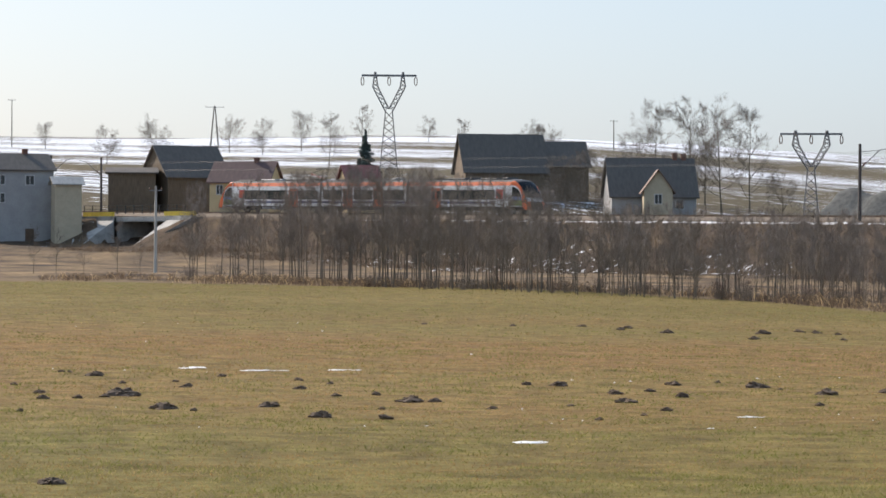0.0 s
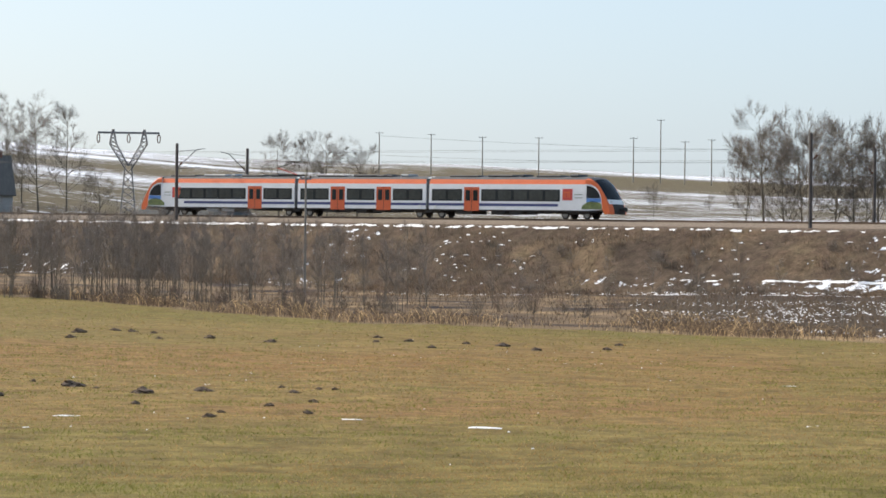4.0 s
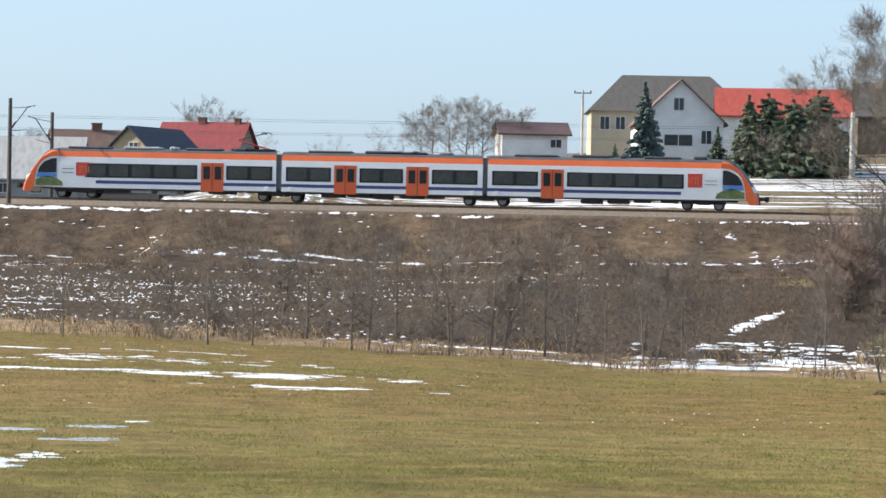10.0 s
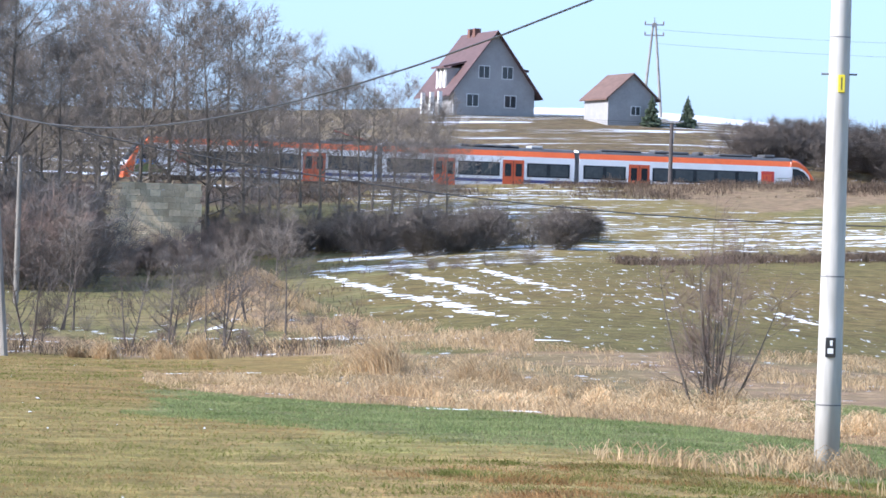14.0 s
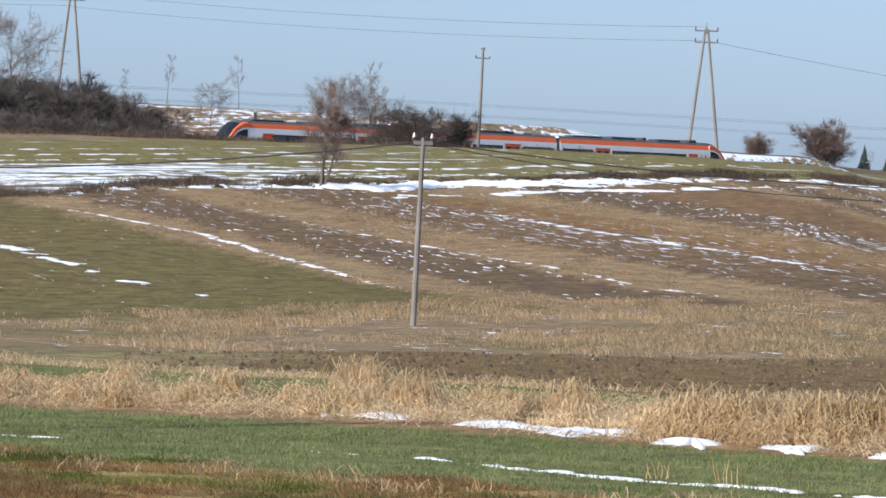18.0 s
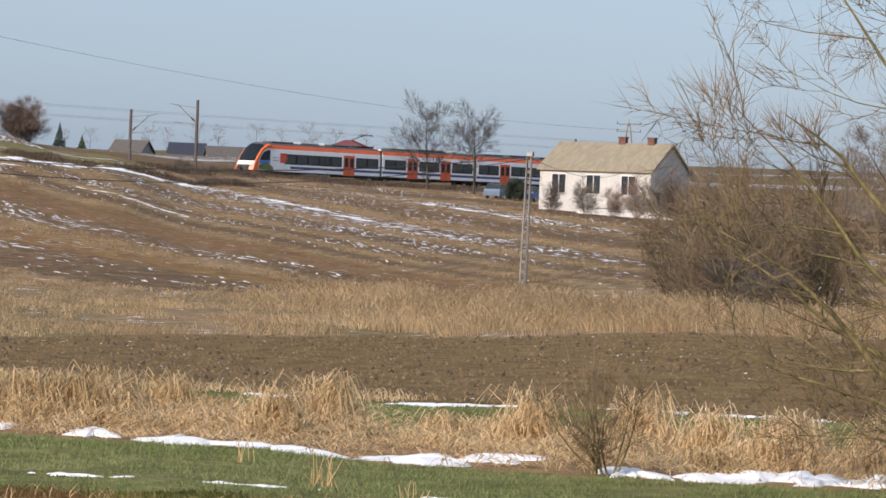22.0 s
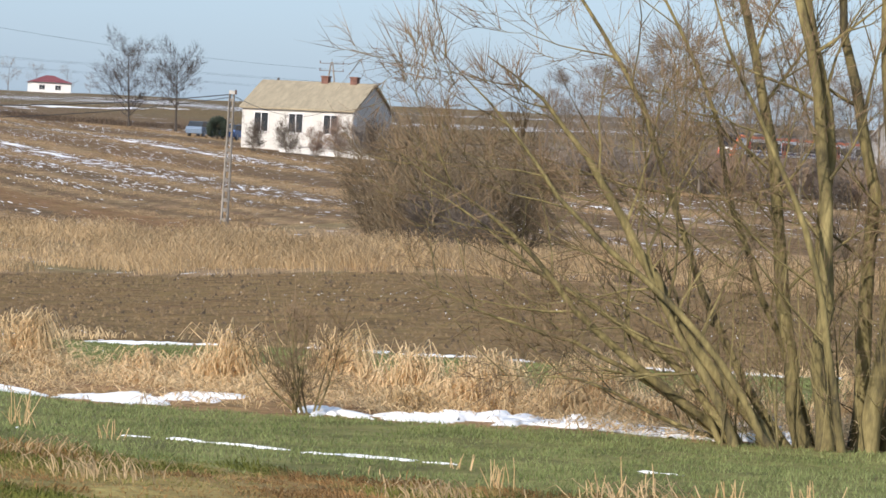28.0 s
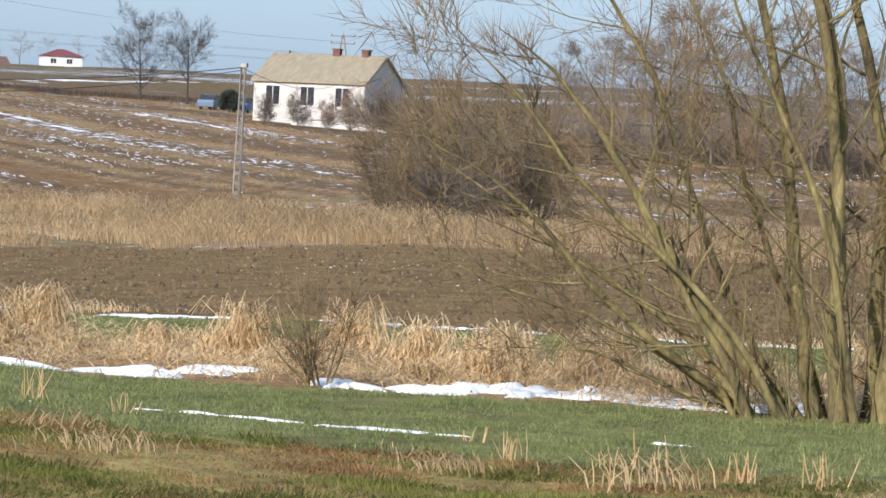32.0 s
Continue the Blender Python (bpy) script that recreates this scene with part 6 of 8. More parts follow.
GROVE = [tree_meshes(290 + i, 11.0, 0.13, 3, bare=0.4, limbs=(18, 22), up=0.2, wander=0.12, thin=0.024, twig_len=0.7, reach=0.3, spread=0.75, dense=0.7, forks=(3, 4), bark=BARK, twig_mat=TWIG, tops=0.6) for i in range(3)]
FARTREE = [tree_meshes(320 + i, 9.0, 0.16, 2, bare=0.14, limbs=(14, 17), up=0.1, wander=0.13, thin=0.03, twig_len=1.4, reach=0.48, spread=0.85, dense=0.7, forks=(2, 4), bark=BARK, twig_mat=TWIG, tops=0.5) for i in range(3)]
BLACK_TWIG = surface("dark bare twigs", (0.04, 0.033, 0.028), (0.085, 0.07, 0.06), 1.0, 0.9, vary=0.25, island=True)
SPARE = random.Random(77)


def set_plant(name, meshes, az, r, size, label, category="tree", group="", wide=1.0):
    x, y = polar(az, r)
    m = Matrix.Translation((x, y, ground(x, y) - 0.05)) @ pose(0, 0, 0, 0, 0, SPARE.uniform(0, 360)) @ Matrix.Diagonal((size * wide, size * wide, size, 1))
    return plant(name, meshes, m, label, category, group)


def conifer_meshes(seed, height, width, material, rows=16):
    """A spruce: trunk, and whorls of drooping sprays of needles."""
    rng = random.Random(seed)
    wood, leaves = Pile(), Pile()
    wood.tube([Vector((0, 0, -0.2)), Vector((0, 0, height * 0.5)), Vector((0, 0, height * 0.98))], [height * 0.02, height * 0.012, 0.01], 6)
    for k in range(rows):
        f = k / (rows - 1)
        z0, ln = height * (0.06 + 0.9 * f), width * (1 - f) ** (0.85 if width < 3 else 0.5) + 0.12
        for b in range(int(24 - 10 * f)):
            a = rng.uniform(0, 6.283)
            o = Vector((math.cos(a), math.sin(a), rng.uniform(-0.35, 0.05)))
            l2 = ln * rng.uniform(0.55, 1.15)
            z = z0 + height * rng.uniform(-0.06, 0.06)
            side = Vector((-math.sin(a), math.cos(a), 0))
            for s in range(9):
                g = (s + rng.random()) / 9
                p = Vector((0, 0, z)) + o * l2 * g
                q = p + (o + side * rng.uniform(-1, 1) + Vector((0, 0, rng.uniform(-0.6, 0.3)))) * l2 * 0.26 * (1.15 - g * 0.6)
                leaves.twig(p, q, 0.17 + 0.08 * width * (1 - f))
    return wood.mesh("trunk", BARK), leaves.mesh("crown", material)


# alders before the bank, near the road bridge
rng = random.Random(21)
n = 0
while n < 340:
    az = rng.uniform(-53.6, -36.5)
    if az > -40.5 and rng.random() < 0.6 or az < -52 and rng.random() < 0.5:
        continue
    r = np.interp(az, [-54, -50, -47, -42, -37], [252, 234, 200, 186, 180]) + rng.uniform(-4, 26)
    tall = 1.0 + 0.35 * math.exp(-((az + 49.5) / 2.5) ** 2)
    set_plant("alder_sapling", SAPS[n % 6], az, r, rng.uniform(0.75, 1.12) * tall * r / 215, "slender bare alder sapling in a dense row below the bank", "tree", "alder saplings", 0.85)
    n += 1
for az, r in ((-56.1, 263), (-55.7, 262), (-55.2, 264), (-54.6, 262), (-54.2, 258), (-36.3, 213), (-35.5, 197), (-33.4, 184), (-31.8, 162), (-31.1, 155), (-39.9, 200), (-38.6, 190), (-34.6, 230), (-32.6, 228), (-30.3, 226), (-26.9, 150), (-25.4, 148), (-39.3, 196), (-37.4, 186), (-36.8, 190), (-35.0, 182), (-34.0, 178), (-29.2, 154), (-28.1, 152), (-23.4, 146)):
    set_plant("alder_sapling", SAPS[2 * rng.randrange(3)], az, r, rng.uniform(0.55, 0.8), "thin bare sapling at the edge of the meadow", "tree", "alder saplings")
# young trees along the ditch
for az, r in ((-14.3, 122), (-13.4, 127), (-11.7, 117), (-10.9, 119), (-9.9, 126), (-9.1, 118), (-8.8, 119), (-8.3, 130), (-7.3, 120), (-6.6, 119), (-5.6, 119), (-4.5, 117), (-3.7, 118), (0.45, 108), (2.2, 107), (3.2, 109), (3.9, 107), (4.9, 106),
              (5.9, 110), (6.9, 112), (8.7, 114), (9.4, 106), (10.4, 109), (11.5, 104), (11.3, 133), (-20.2, 136), (-18.5, 134), (-12.5, 150), (-6.0, 134), (-10.4, 136), (1.2, 122), (7.7, 122)):
    set_plant("young_tree", YOUNG[rng.randrange(5)], az, r, rng.uniform(0.8, 1.15) * (0.85 if az < -12 else 0.62 if -4 < az < 1 else 1.0), "young bare tree with fine twigs beside the ditch", "tree", "young ditch trees", 0.9)
for k in range(46):
    az = rng.uniform(-13.5, 12.5)
    set_plant("young_tree", YOUNG[k % 5], az, np.interp(az, [-14, -4, 8, 13], [120, 116, 109, 106]) + rng.uniform(-1, 16), rng.uniform(0.5, 1.0) * (0.7 if az < -10 else 1.0), "young bare tree with fine twigs beside the ditch", "tree", "young ditch trees", 0.95)
for k in range(80):
    az = rng.uniform(-14, 13)
    set_plant("ditch_bush", SCRUB[k % 4], az, np.interp(az, [-14, -4, 8, 13], [124, 114, 108, 104]) + rng.uniform(-0.5, 14), rng.uniform(0.12, 0.3), "low bare scrub in the ditch", "bush", "ditch scrub", 1.5)
# scrub on the railway bank and at the alders' feet
for k in range(230):
    x = rng.uniform(-270, 60)
    y = TRACK_Y - rng.uniform(7, 24)
    set_plant("bank_scrub", SCRUB[k % 4], math.degrees(math.atan2(x, y)), math.hypot(x, y), rng.uniform(0.14, 0.4), "low bare scrub on the railway bank", "bush", "bank scrub", 1.5)
for k in range(60):
    az = rng.uniform(-53.5, -33)
    set_plant("alder_scrub", SCRUB[k % 4], az, np.interp(az, [-54, -50, -47, -42, -37, -33], [252, 234, 200, 186, 180, 172]) + rng.uniform(-5, 22), rng.uniform(0.2, 0.42), "bare undergrowth below the alder saplings", "bush", "alder scrub", 1.6)
# the copse before the railway
for az, r, s, k in ((2.3, 158, 0.98, 0), (3.9, 160, 1.06, 1), (5.3, 178, 0.9, 2), (1.1, 172, 0.8, 1), (3.0, 186, 0.95, 0), (0.4, 168, 0.72, 2), (4.7, 172, 0.9, 0), (6.3, 176, 0.9, 1), (2.6, 170, 0.85, 2)):
    set_plant("large_tree", BIG[k], az, r, s, "tall bare deciduous tree with a pale trunk and wide limbs", "tree", "copse trees")
for az, r, s in ((4.6, 205, 0.95), (6.2, 215, 1.1), (7.0, 190, 1.0), (7.7, 222, 1.15), (8.4, 198, 1.1), (9.0, 212, 1.2), (9.7, 204, 1.15), (10.3, 218, 1.1), (11.0, 200, 0.8), (11.7, 226, 0.85), (12.4, 206, 0.8), (13.0, 222, 0.75), (6.6, 232, 1.05), (3.2, 226, 1.0),
                 (2.2, 222, 0.9), (8.0, 232, 1.1), (10.8, 234, 0.95), (14.0, 206, 0.62), (13.5, 190, 0.55)):
    set_plant("copse_tree", WOOD[rng.randrange(4)], az + 0.35, r - 12, s * 0.9, "slim bare tree of the copse before the railway", "tree", "copse trees", 1.2)
    set_plant("copse_tree", WOOD[rng.randrange(4)], az, r, s, "slim bare tree of the copse before the railway", "tree", "copse trees")
for k in range(62):
    az = rng.uniform(-0.4, 9.9)
    if 8.1 < az < 10.1 or 4.2 < az < 5.4 and k % 2:
        az -= 3.0
    set_plant("red_bush", SHRUB[(0, 3, 1)[k % 3]], az, 152 + rng.uniform(-4, 26) + abs(az - 4) * 1.5, rng.uniform(0.85, 1.5), "dense bare bush with reddish twigs at the copse's edge", "bush", "copse bushes", 1.15)
for k in range(22):
    az = (0.2 + k * 0.17) if k < 16 else 5.6 + (k - 16) * 0.42
    set_plant("copse_bush", SHRUB[(1, 4, 2)[k % 3]], az, 164 + rng.uniform(0, 24), rng.uniform(1.35, 1.95), "tall bare understorey bush between the copse trees", "bush", "copse bushes", 0.85)
for az, r, s in ((8.3, 174, 0.55), (8.8, 172, 0.6), (9.3, 175, 0.5), (9.8, 173, 0.6), (10.1, 176, 0.8), (8.5, 170, 0.75), (9.05, 171, 0.7), (9.55, 170, 0.8)):
    set_plant("red_bush", SHRUB[0], az, r, s, "low bare bush with reddish twigs before the ruined wall", "bush", "copse bushes", 1.2)
for k in range(84):
    az = rng.uniform(9.8, 17.4)
    set_plant("dark_bush", SHRUB[(2, 5, 4)[k % 3]], az, np.interp(az, [9.6, 11.4, 13.5, 15.5, 17.0], [190, 183, 173, 168, 177]) + rng.uniform(-1, 13), rng.uniform(0.42, 0.78) * (0.85 if az > 15.5 else 1), "dark bare bush beside the snowy field", "bush", "field bushes", 1.3)
for k in range(26):
    az = rng.uniform(12.5, 30)
    x, y = polar(az, 200)
    set_plant("low_bush", SCRUB[rng.randrange(4)], az, drift_y(polar(az, 165)[0]) / math.cos(radians(az)) + rng.uniform(-3, 1), rng.uniform(0.16, 0.3), "low bare scrub on the snowy balk", "bush", "balk scrub", 2.2)
# single trees of the right-hand fields
set_plant("field_shrub", tree_meshes(301, 4.0, 0.035, 2, stems=13, bare=0.15, limbs=(8, 11), up=0.16, wander=0.13, thin=0.006, twig_len=0.5, reach=0.24, spread=0.7, lean=0.3, dense=0.7, forks=(2, 3), bark=BARK, twig_mat=RED_TWIG), 19.19, 61.5, 1.0, "bare many-stemmed shrub growing in dry grass", "shrub")
set_plant("balk_tree", tree_meshes(302, 6.2, 0.11, 3, stems=3, bare=0.25, limbs=(9, 12), up=0.12, thin=0.02, twig_len=0.7, reach=0.3, dense=0.5, lean=0.1, bark=BARK, twig_mat=RED_TWIG), 31.6, 200, 1.0, "small bare tree with several trunks on the snowy balk")
LONE = [tree_meshes(340 + i, 9.0, 0.17, 3, bare=0.16, limbs=(20, 24), up=0.12, wander=0.13, thin=0.028, twig_len=1.0, reach=0.44, spread=0.75, dense=0.5, forks=(3, 4), bark=BLACK_TWIG, twig_mat=BLACK_TWIG, tops=0.5) for i in range(2)]
set_plant("field_tree", LONE[0], 47.96, 330, 0.88, "bare round-crowned tree beside the railway", "tree", "field trees", 0.95)
set_plant("field_tree", LONE[1], 48.8, 322, 0.86, "bare leaning tree beside the railway", "tree", "field trees", 0.9)
# bushes past the railway on the hill
for k in range(66):
    az = 19.6 + k * 0.155 + rng.uniform(-0.15, 0.15)
    tall = np.interp(az, [19, 21.5, 23.2, 24.2, 25.4, 26.2, 27.0, 28.4, 30], [0.85, 0.9, 1.05, 1.3, 1.2, 0.95, 1.15, 0.85, 0.7])
    set_plant("hedge_bush", BUSH[k % 3], az, 286 + rng.uniform(-6, 12), rng.uniform(0.85, 1.05) * tall, "dense dark leafless bush in a hedge past the railway", "bush", "hedge bushes", 1.25)
set_plant("hedge_tree", ROUND[2], 25.9, 292, 1.05, "bare tree rising from the hedge", "tree")
BROWN_BUSH = tree_meshes(199, 5.0, 0.05, 2, stems=12, bare=0.06, limbs=(11, 13), up=0.05, wander=0.18, thin=0.028, twig_len=0.9, reach=0.36, spread=0.9, lean=0.45, dense=1.0, forks=(2, 4), bark=BARK, twig_mat=RED_TWIG)
for az, r, s, mesh in ((31.6, 292, 0.95, BUSH[0]), (32.0, 296, 1.1, BUSH[1]), (32.5, 290, 1.0, BUSH[2]), (33.15, 288, 0.95, BUSH[0]), (33.45, 292, 1.0, BUSH[2]), (33.8, 290, 0.85, BUSH[1]), (40.6, 362, 1.02, BROWN_BUSH), (40.75, 366, 0.9, BROWN_BUSH), (39.4, 440, 0.8, BROWN_BUSH), (43.6, 345, 0.55, BUSH[1])):
    set_plant("hill_bush", mesh, az, r, s, "dark round leafless bush on the hill", "bush", "hill bushes", 1.1)
for az, r, s in ((31.75, 298, 0.82), (32.1, 300, 0.92), (32.5, 297, 0.8), (29.5, 300, 0.45)):
    set_plant("hill_tree", ROUND[int(r) % 3], az, r, s, "bare grey tree behind the railway cutting", "tree", "hill trees")
for az, r, s in ((27.9, 310, 0.4), (28.7, 320, 0.55), (30.0, 330, 0.6)):
    set_plant("hill_sapling", SAPS[1], az, r, s * 1.6, "thin bare sapling on the skyline", "tree", "hill saplings")
# bushes and trees round the white house
OLIVE_TWIG = surface("olive-brown twigs", (0.1, 0.075, 0.045), (0.2, 0.155, 0.095), 1.0, 0.9, vary=0.3, island=True)
THICKET = [tree_meshes(600 + i, 4.4, 0.04, 2, stems=15, bare=0.1, limbs=(7, 9), up=0.08, wander=0.13, thin=0.016, twig_len=0.75, reach=0.36, spread=0.7, lean=0.5, dense=0.5, forks=(2, 4), bark=OLIVE_TWIG, twig_mat=OLIVE_TWIG) for i in range(3)]
for k, (az, r, s) in enumerate(((52.7, 116, 1.1), (53.4, 112, 1.3), (54.0, 117, 1.35), (54.6, 114, 1.15), (55.2, 121, 1.0))):
    set_plant("thicket_bush", THICKET[k % 3], az, r, s, "large sprawling bare thicket bush above the ploughed strip", "bush", "thicket", 0.95)
for az, r, s in ((53.7, 110, 0.8), (54.3, 111, 0.75), (54.0, 109, 0.6)):
    set_plant("thicket_bush", SHRUB[2], az, r, s, "low dark core of the bare thicket", "bush", "thicket", 1.3)
for az, r, s, k in ((56.3, 230, 0.62, 0), (57.2, 238, 0.75, 1), (58.0, 222, 0.8, 2), (58.7, 240, 0.7, 3), (59.6, 230, 0.75, 1), (60.6, 236, 0.66, 0), (61.5, 228, 0.6, 2), (55.6, 245, 0.45, 3), (62.4, 240, 0.6, 3), (55.9, 218, 0.55, 1), (56.7, 214, 0.62, 2), (57.5, 216, 0.66, 0), (58.3, 212, 0.62, 3), (59.1, 218, 0.7, 2), (60.1, 214, 0.62, 1), (61.0, 218, 0.6, 0)):
    set_plant("garden_tree", WOOD[k], az, r, s, "bare tree with a haze of fine twigs past the field", "tree", "garden trees", 1.25)
for k in range(18):
    az = 55.4 + k * 0.38
    set_plant("orchard_bush", SHRUB[k % 6], az, 205 + rng.uniform(-6, 14), rng.uniform(0.6, 1.0), "bare orchard bush in a hedge row", "bush", "orchard bushes", 1.2)
for az, r, s in ((50.2, 252, 0.85), (50.85, 252, 0.9), (51.35, 250, 0.75), (51.75, 248, 1.0), (52.15, 246, 1.1), (52.5, 244, 1.2), (53.0, 240, 1.3), (53.6, 236, 1.3)):
    set_plant("house_bush", SHRUB[rng.randrange(6)], az, r, s, "bare bush before the white house", "bush", "house bushes", 0.9)
# beyond the railway, left to right
for az, r, s, m in ((-53.9, 640, 1.25, ROUND[0]), (-54.8, 660, 1.0, ROUND[1]), (-55.9, 900, 1.0, ROUND[2]), (-52.6, 800, 1.2, ROUND[0]), (-52.0, 760, 1.1, ROUND[1]), (-51.3, 820, 1.3, ROUND[2]), (-50.8, 620, 1.0, WOOD[0]), (-50.2, 900, 1.1, WOOD[1]), (-49.0, 1000, 1.0, ROUND[1]),
                    (-48.4, 1050, 0.9, ROUND[2]), (-47.2, 620, 1.15, ROUND[0]), (-46.9, 610, 1.1, ROUND[2]), (-44.9, 480, 1.1, WOOD[2]), (-44.3, 490, 1.15, WOOD[3]), (-43.7, 470, 1.2, WOOD[0]), (-43.2, 480, 1.1, WOOD[1]), (-45.2, 500, 1.0, ROUND[1]), (-44.0, 495, 1.0, ROUND[2]),
                    (-48.9, 430, 0.62, ROUND[0]), (-48.3, 430, 0.66, ROUND[1]), (-47.7, 432, 0.6, ROUND[2]), (-46.5, 440, 0.9, ROUND[1]), (-46.0, 442, 0.95, ROUND[2]), (-45.7, 446, 0.8, ROUND[0]), (-42.6, 460, 0.7, ROUND[0]),
                    (-39.4, 420, 0.98, WOOD[1]), (-38.9, 424, 1.0, WOOD[2]), (-38.5, 418, 1.0, WOOD[3]), (-38.0, 420, 0.95, WOOD[0]),
                    (-32.6, 560, 0.55, ROUND[0]), (-31.6, 620, 0.4, ROUND[1]),
                    (-31.0, 304, 1.0, GROVE[0]), (-30.6, 300, 1.08, GROVE[1]), (-30.2, 306, 1.1, GROVE[2]), (-29.8, 300, 1.12, GROVE[0]), (-29.4, 308, 1.2, GROVE[1]), (-29.0, 302, 1.22, GROVE[2]), (-28.6, 306, 1.2, GROVE[0]), (-28.2, 300, 1.16, GROVE[1]), (-27.8, 304, 1.1, GROVE[2]), (-27.4, 302, 1.0, GROVE[0]), (-27.0, 304, 0.85, GROVE[1]), (-29.9, 312, 1.1, WOOD[0]),
                    (-28.8, 314, 0.85, WOOD[2]), (-16.9, 440, 0.95, ROUND[2]), (-17.2, 446, 0.85, ROUND[0]), (-19.0, 300, 0.6, ROUND[1]), (-15.6, 300, 0.62, ROUND[0]), (-14.9, 330, 0.75, ROUND[2]), (-11.9, 420, 0.95, ROUND[1]), (-11.6, 424, 0.9, ROUND[0]), (-7.7, 300, 0.51, ROUND[1]), (-7.1, 304, 0.55, ROUND[2]), (-6.4, 302, 0.51, ROUND[0]), (-7.9, 303, 0.47, ROUND[2]), (-7.4, 298, 0.55, ROUND[0]), (-6.8, 299, 0.55, ROUND[1]), (-6.1, 300, 0.47, ROUND[2]),
                    (-1.2, 430, 0.8, WOOD[0]), (-0.6, 436, 0.85, WOOD[1]), (0.1, 440, 0.95, WOOD[2]), (0.8, 430, 1.0, WOOD[3]), (1.5, 440, 1.0, WOOD[1]), (2.3, 430, 1.05, WOOD[0]), (3.2, 436, 1.05, WOOD[2]), (5.0, 430, 1.1, WOOD[3]), (6.4, 440, 1.0, WOOD[0]), (7.6, 430, 0.95, WOOD[1]), (9.0, 432, 0.85, WOOD[2]), (-0.2, 425, 0.7, ROUND[2])):
    set_plant("bare_tree", m, az, r, s * (0.72 if r >= 600 else 1.0), "bare winter tree past the railway, greyed by distance", "tree", "trees past the railway")
for k in range(26):
    set_plant("far_tree", FARTREE[k % 3], -13 + k * 0.62 + rng.uniform(-0.2, 0.2), 820 + rng.uniform(-40, 60), rng.uniform(0.7, 1.15), "distant bare tree in a wood on the skyline", "tree", "distant wood")
for k in range(14):
    set_plant("far_tree", FARTREE[k % 3], 40.8 + k * 0.5 + rng.uniform(-0.2, 0.2), 760 + rng.uniform(-40, 60), rng.uniform(0.4, 0.75), "distant bare tree by the houses", "tree", "distant wood")
CONES = [conifer_meshes(401, 9.0, 2.2, NEEDLE_BLUE), conifer_meshes(402, 7.5, 2.6, NEEDLE, 13), conifer_meshes(403, 6.5, 2.0, NEEDLE, 12), conifer_meshes(404, 7.2, 3.4, NEEDLE, 13)]
for az, r, s, k, lab in ((-50.14, 440, 1.4, 0, "dark fir behind the train"), (-3.87, 288, 0.92, 0, "tall blue-green spruce before the house"), (-2.55, 292, 0.62, 2, "small dark conifer beside the white house"), (-2.0, 288, 0.95, 1, "broad dark conifer of the garden hedge"), (-1.65, 290, 1.0, 3, "broad dark conifer of the garden hedge"), (-1.2, 287, 0.95, 3, "broad dark conifer of the garden hedge"),
                         (-0.75, 288, 1.05, 3, "broad dark conifer of the garden hedge"), (-4.4, 296, 0.32, 2, "small clipped conifer by the garage"), (18.0, 318, 0.42, 1, "young dark pine by the outbuilding"), (18.65, 320, 0.4, 1, "young dark pine by the outbuilding"), (41.3, 640, 0.55, 0, "distant dark fir on the skyline"), (41.7, 620, 0.42, 2, "distant dark fir on the skyline")):
    set_plant("conifer", CONES[k], az, r, s, lab, "conifer")


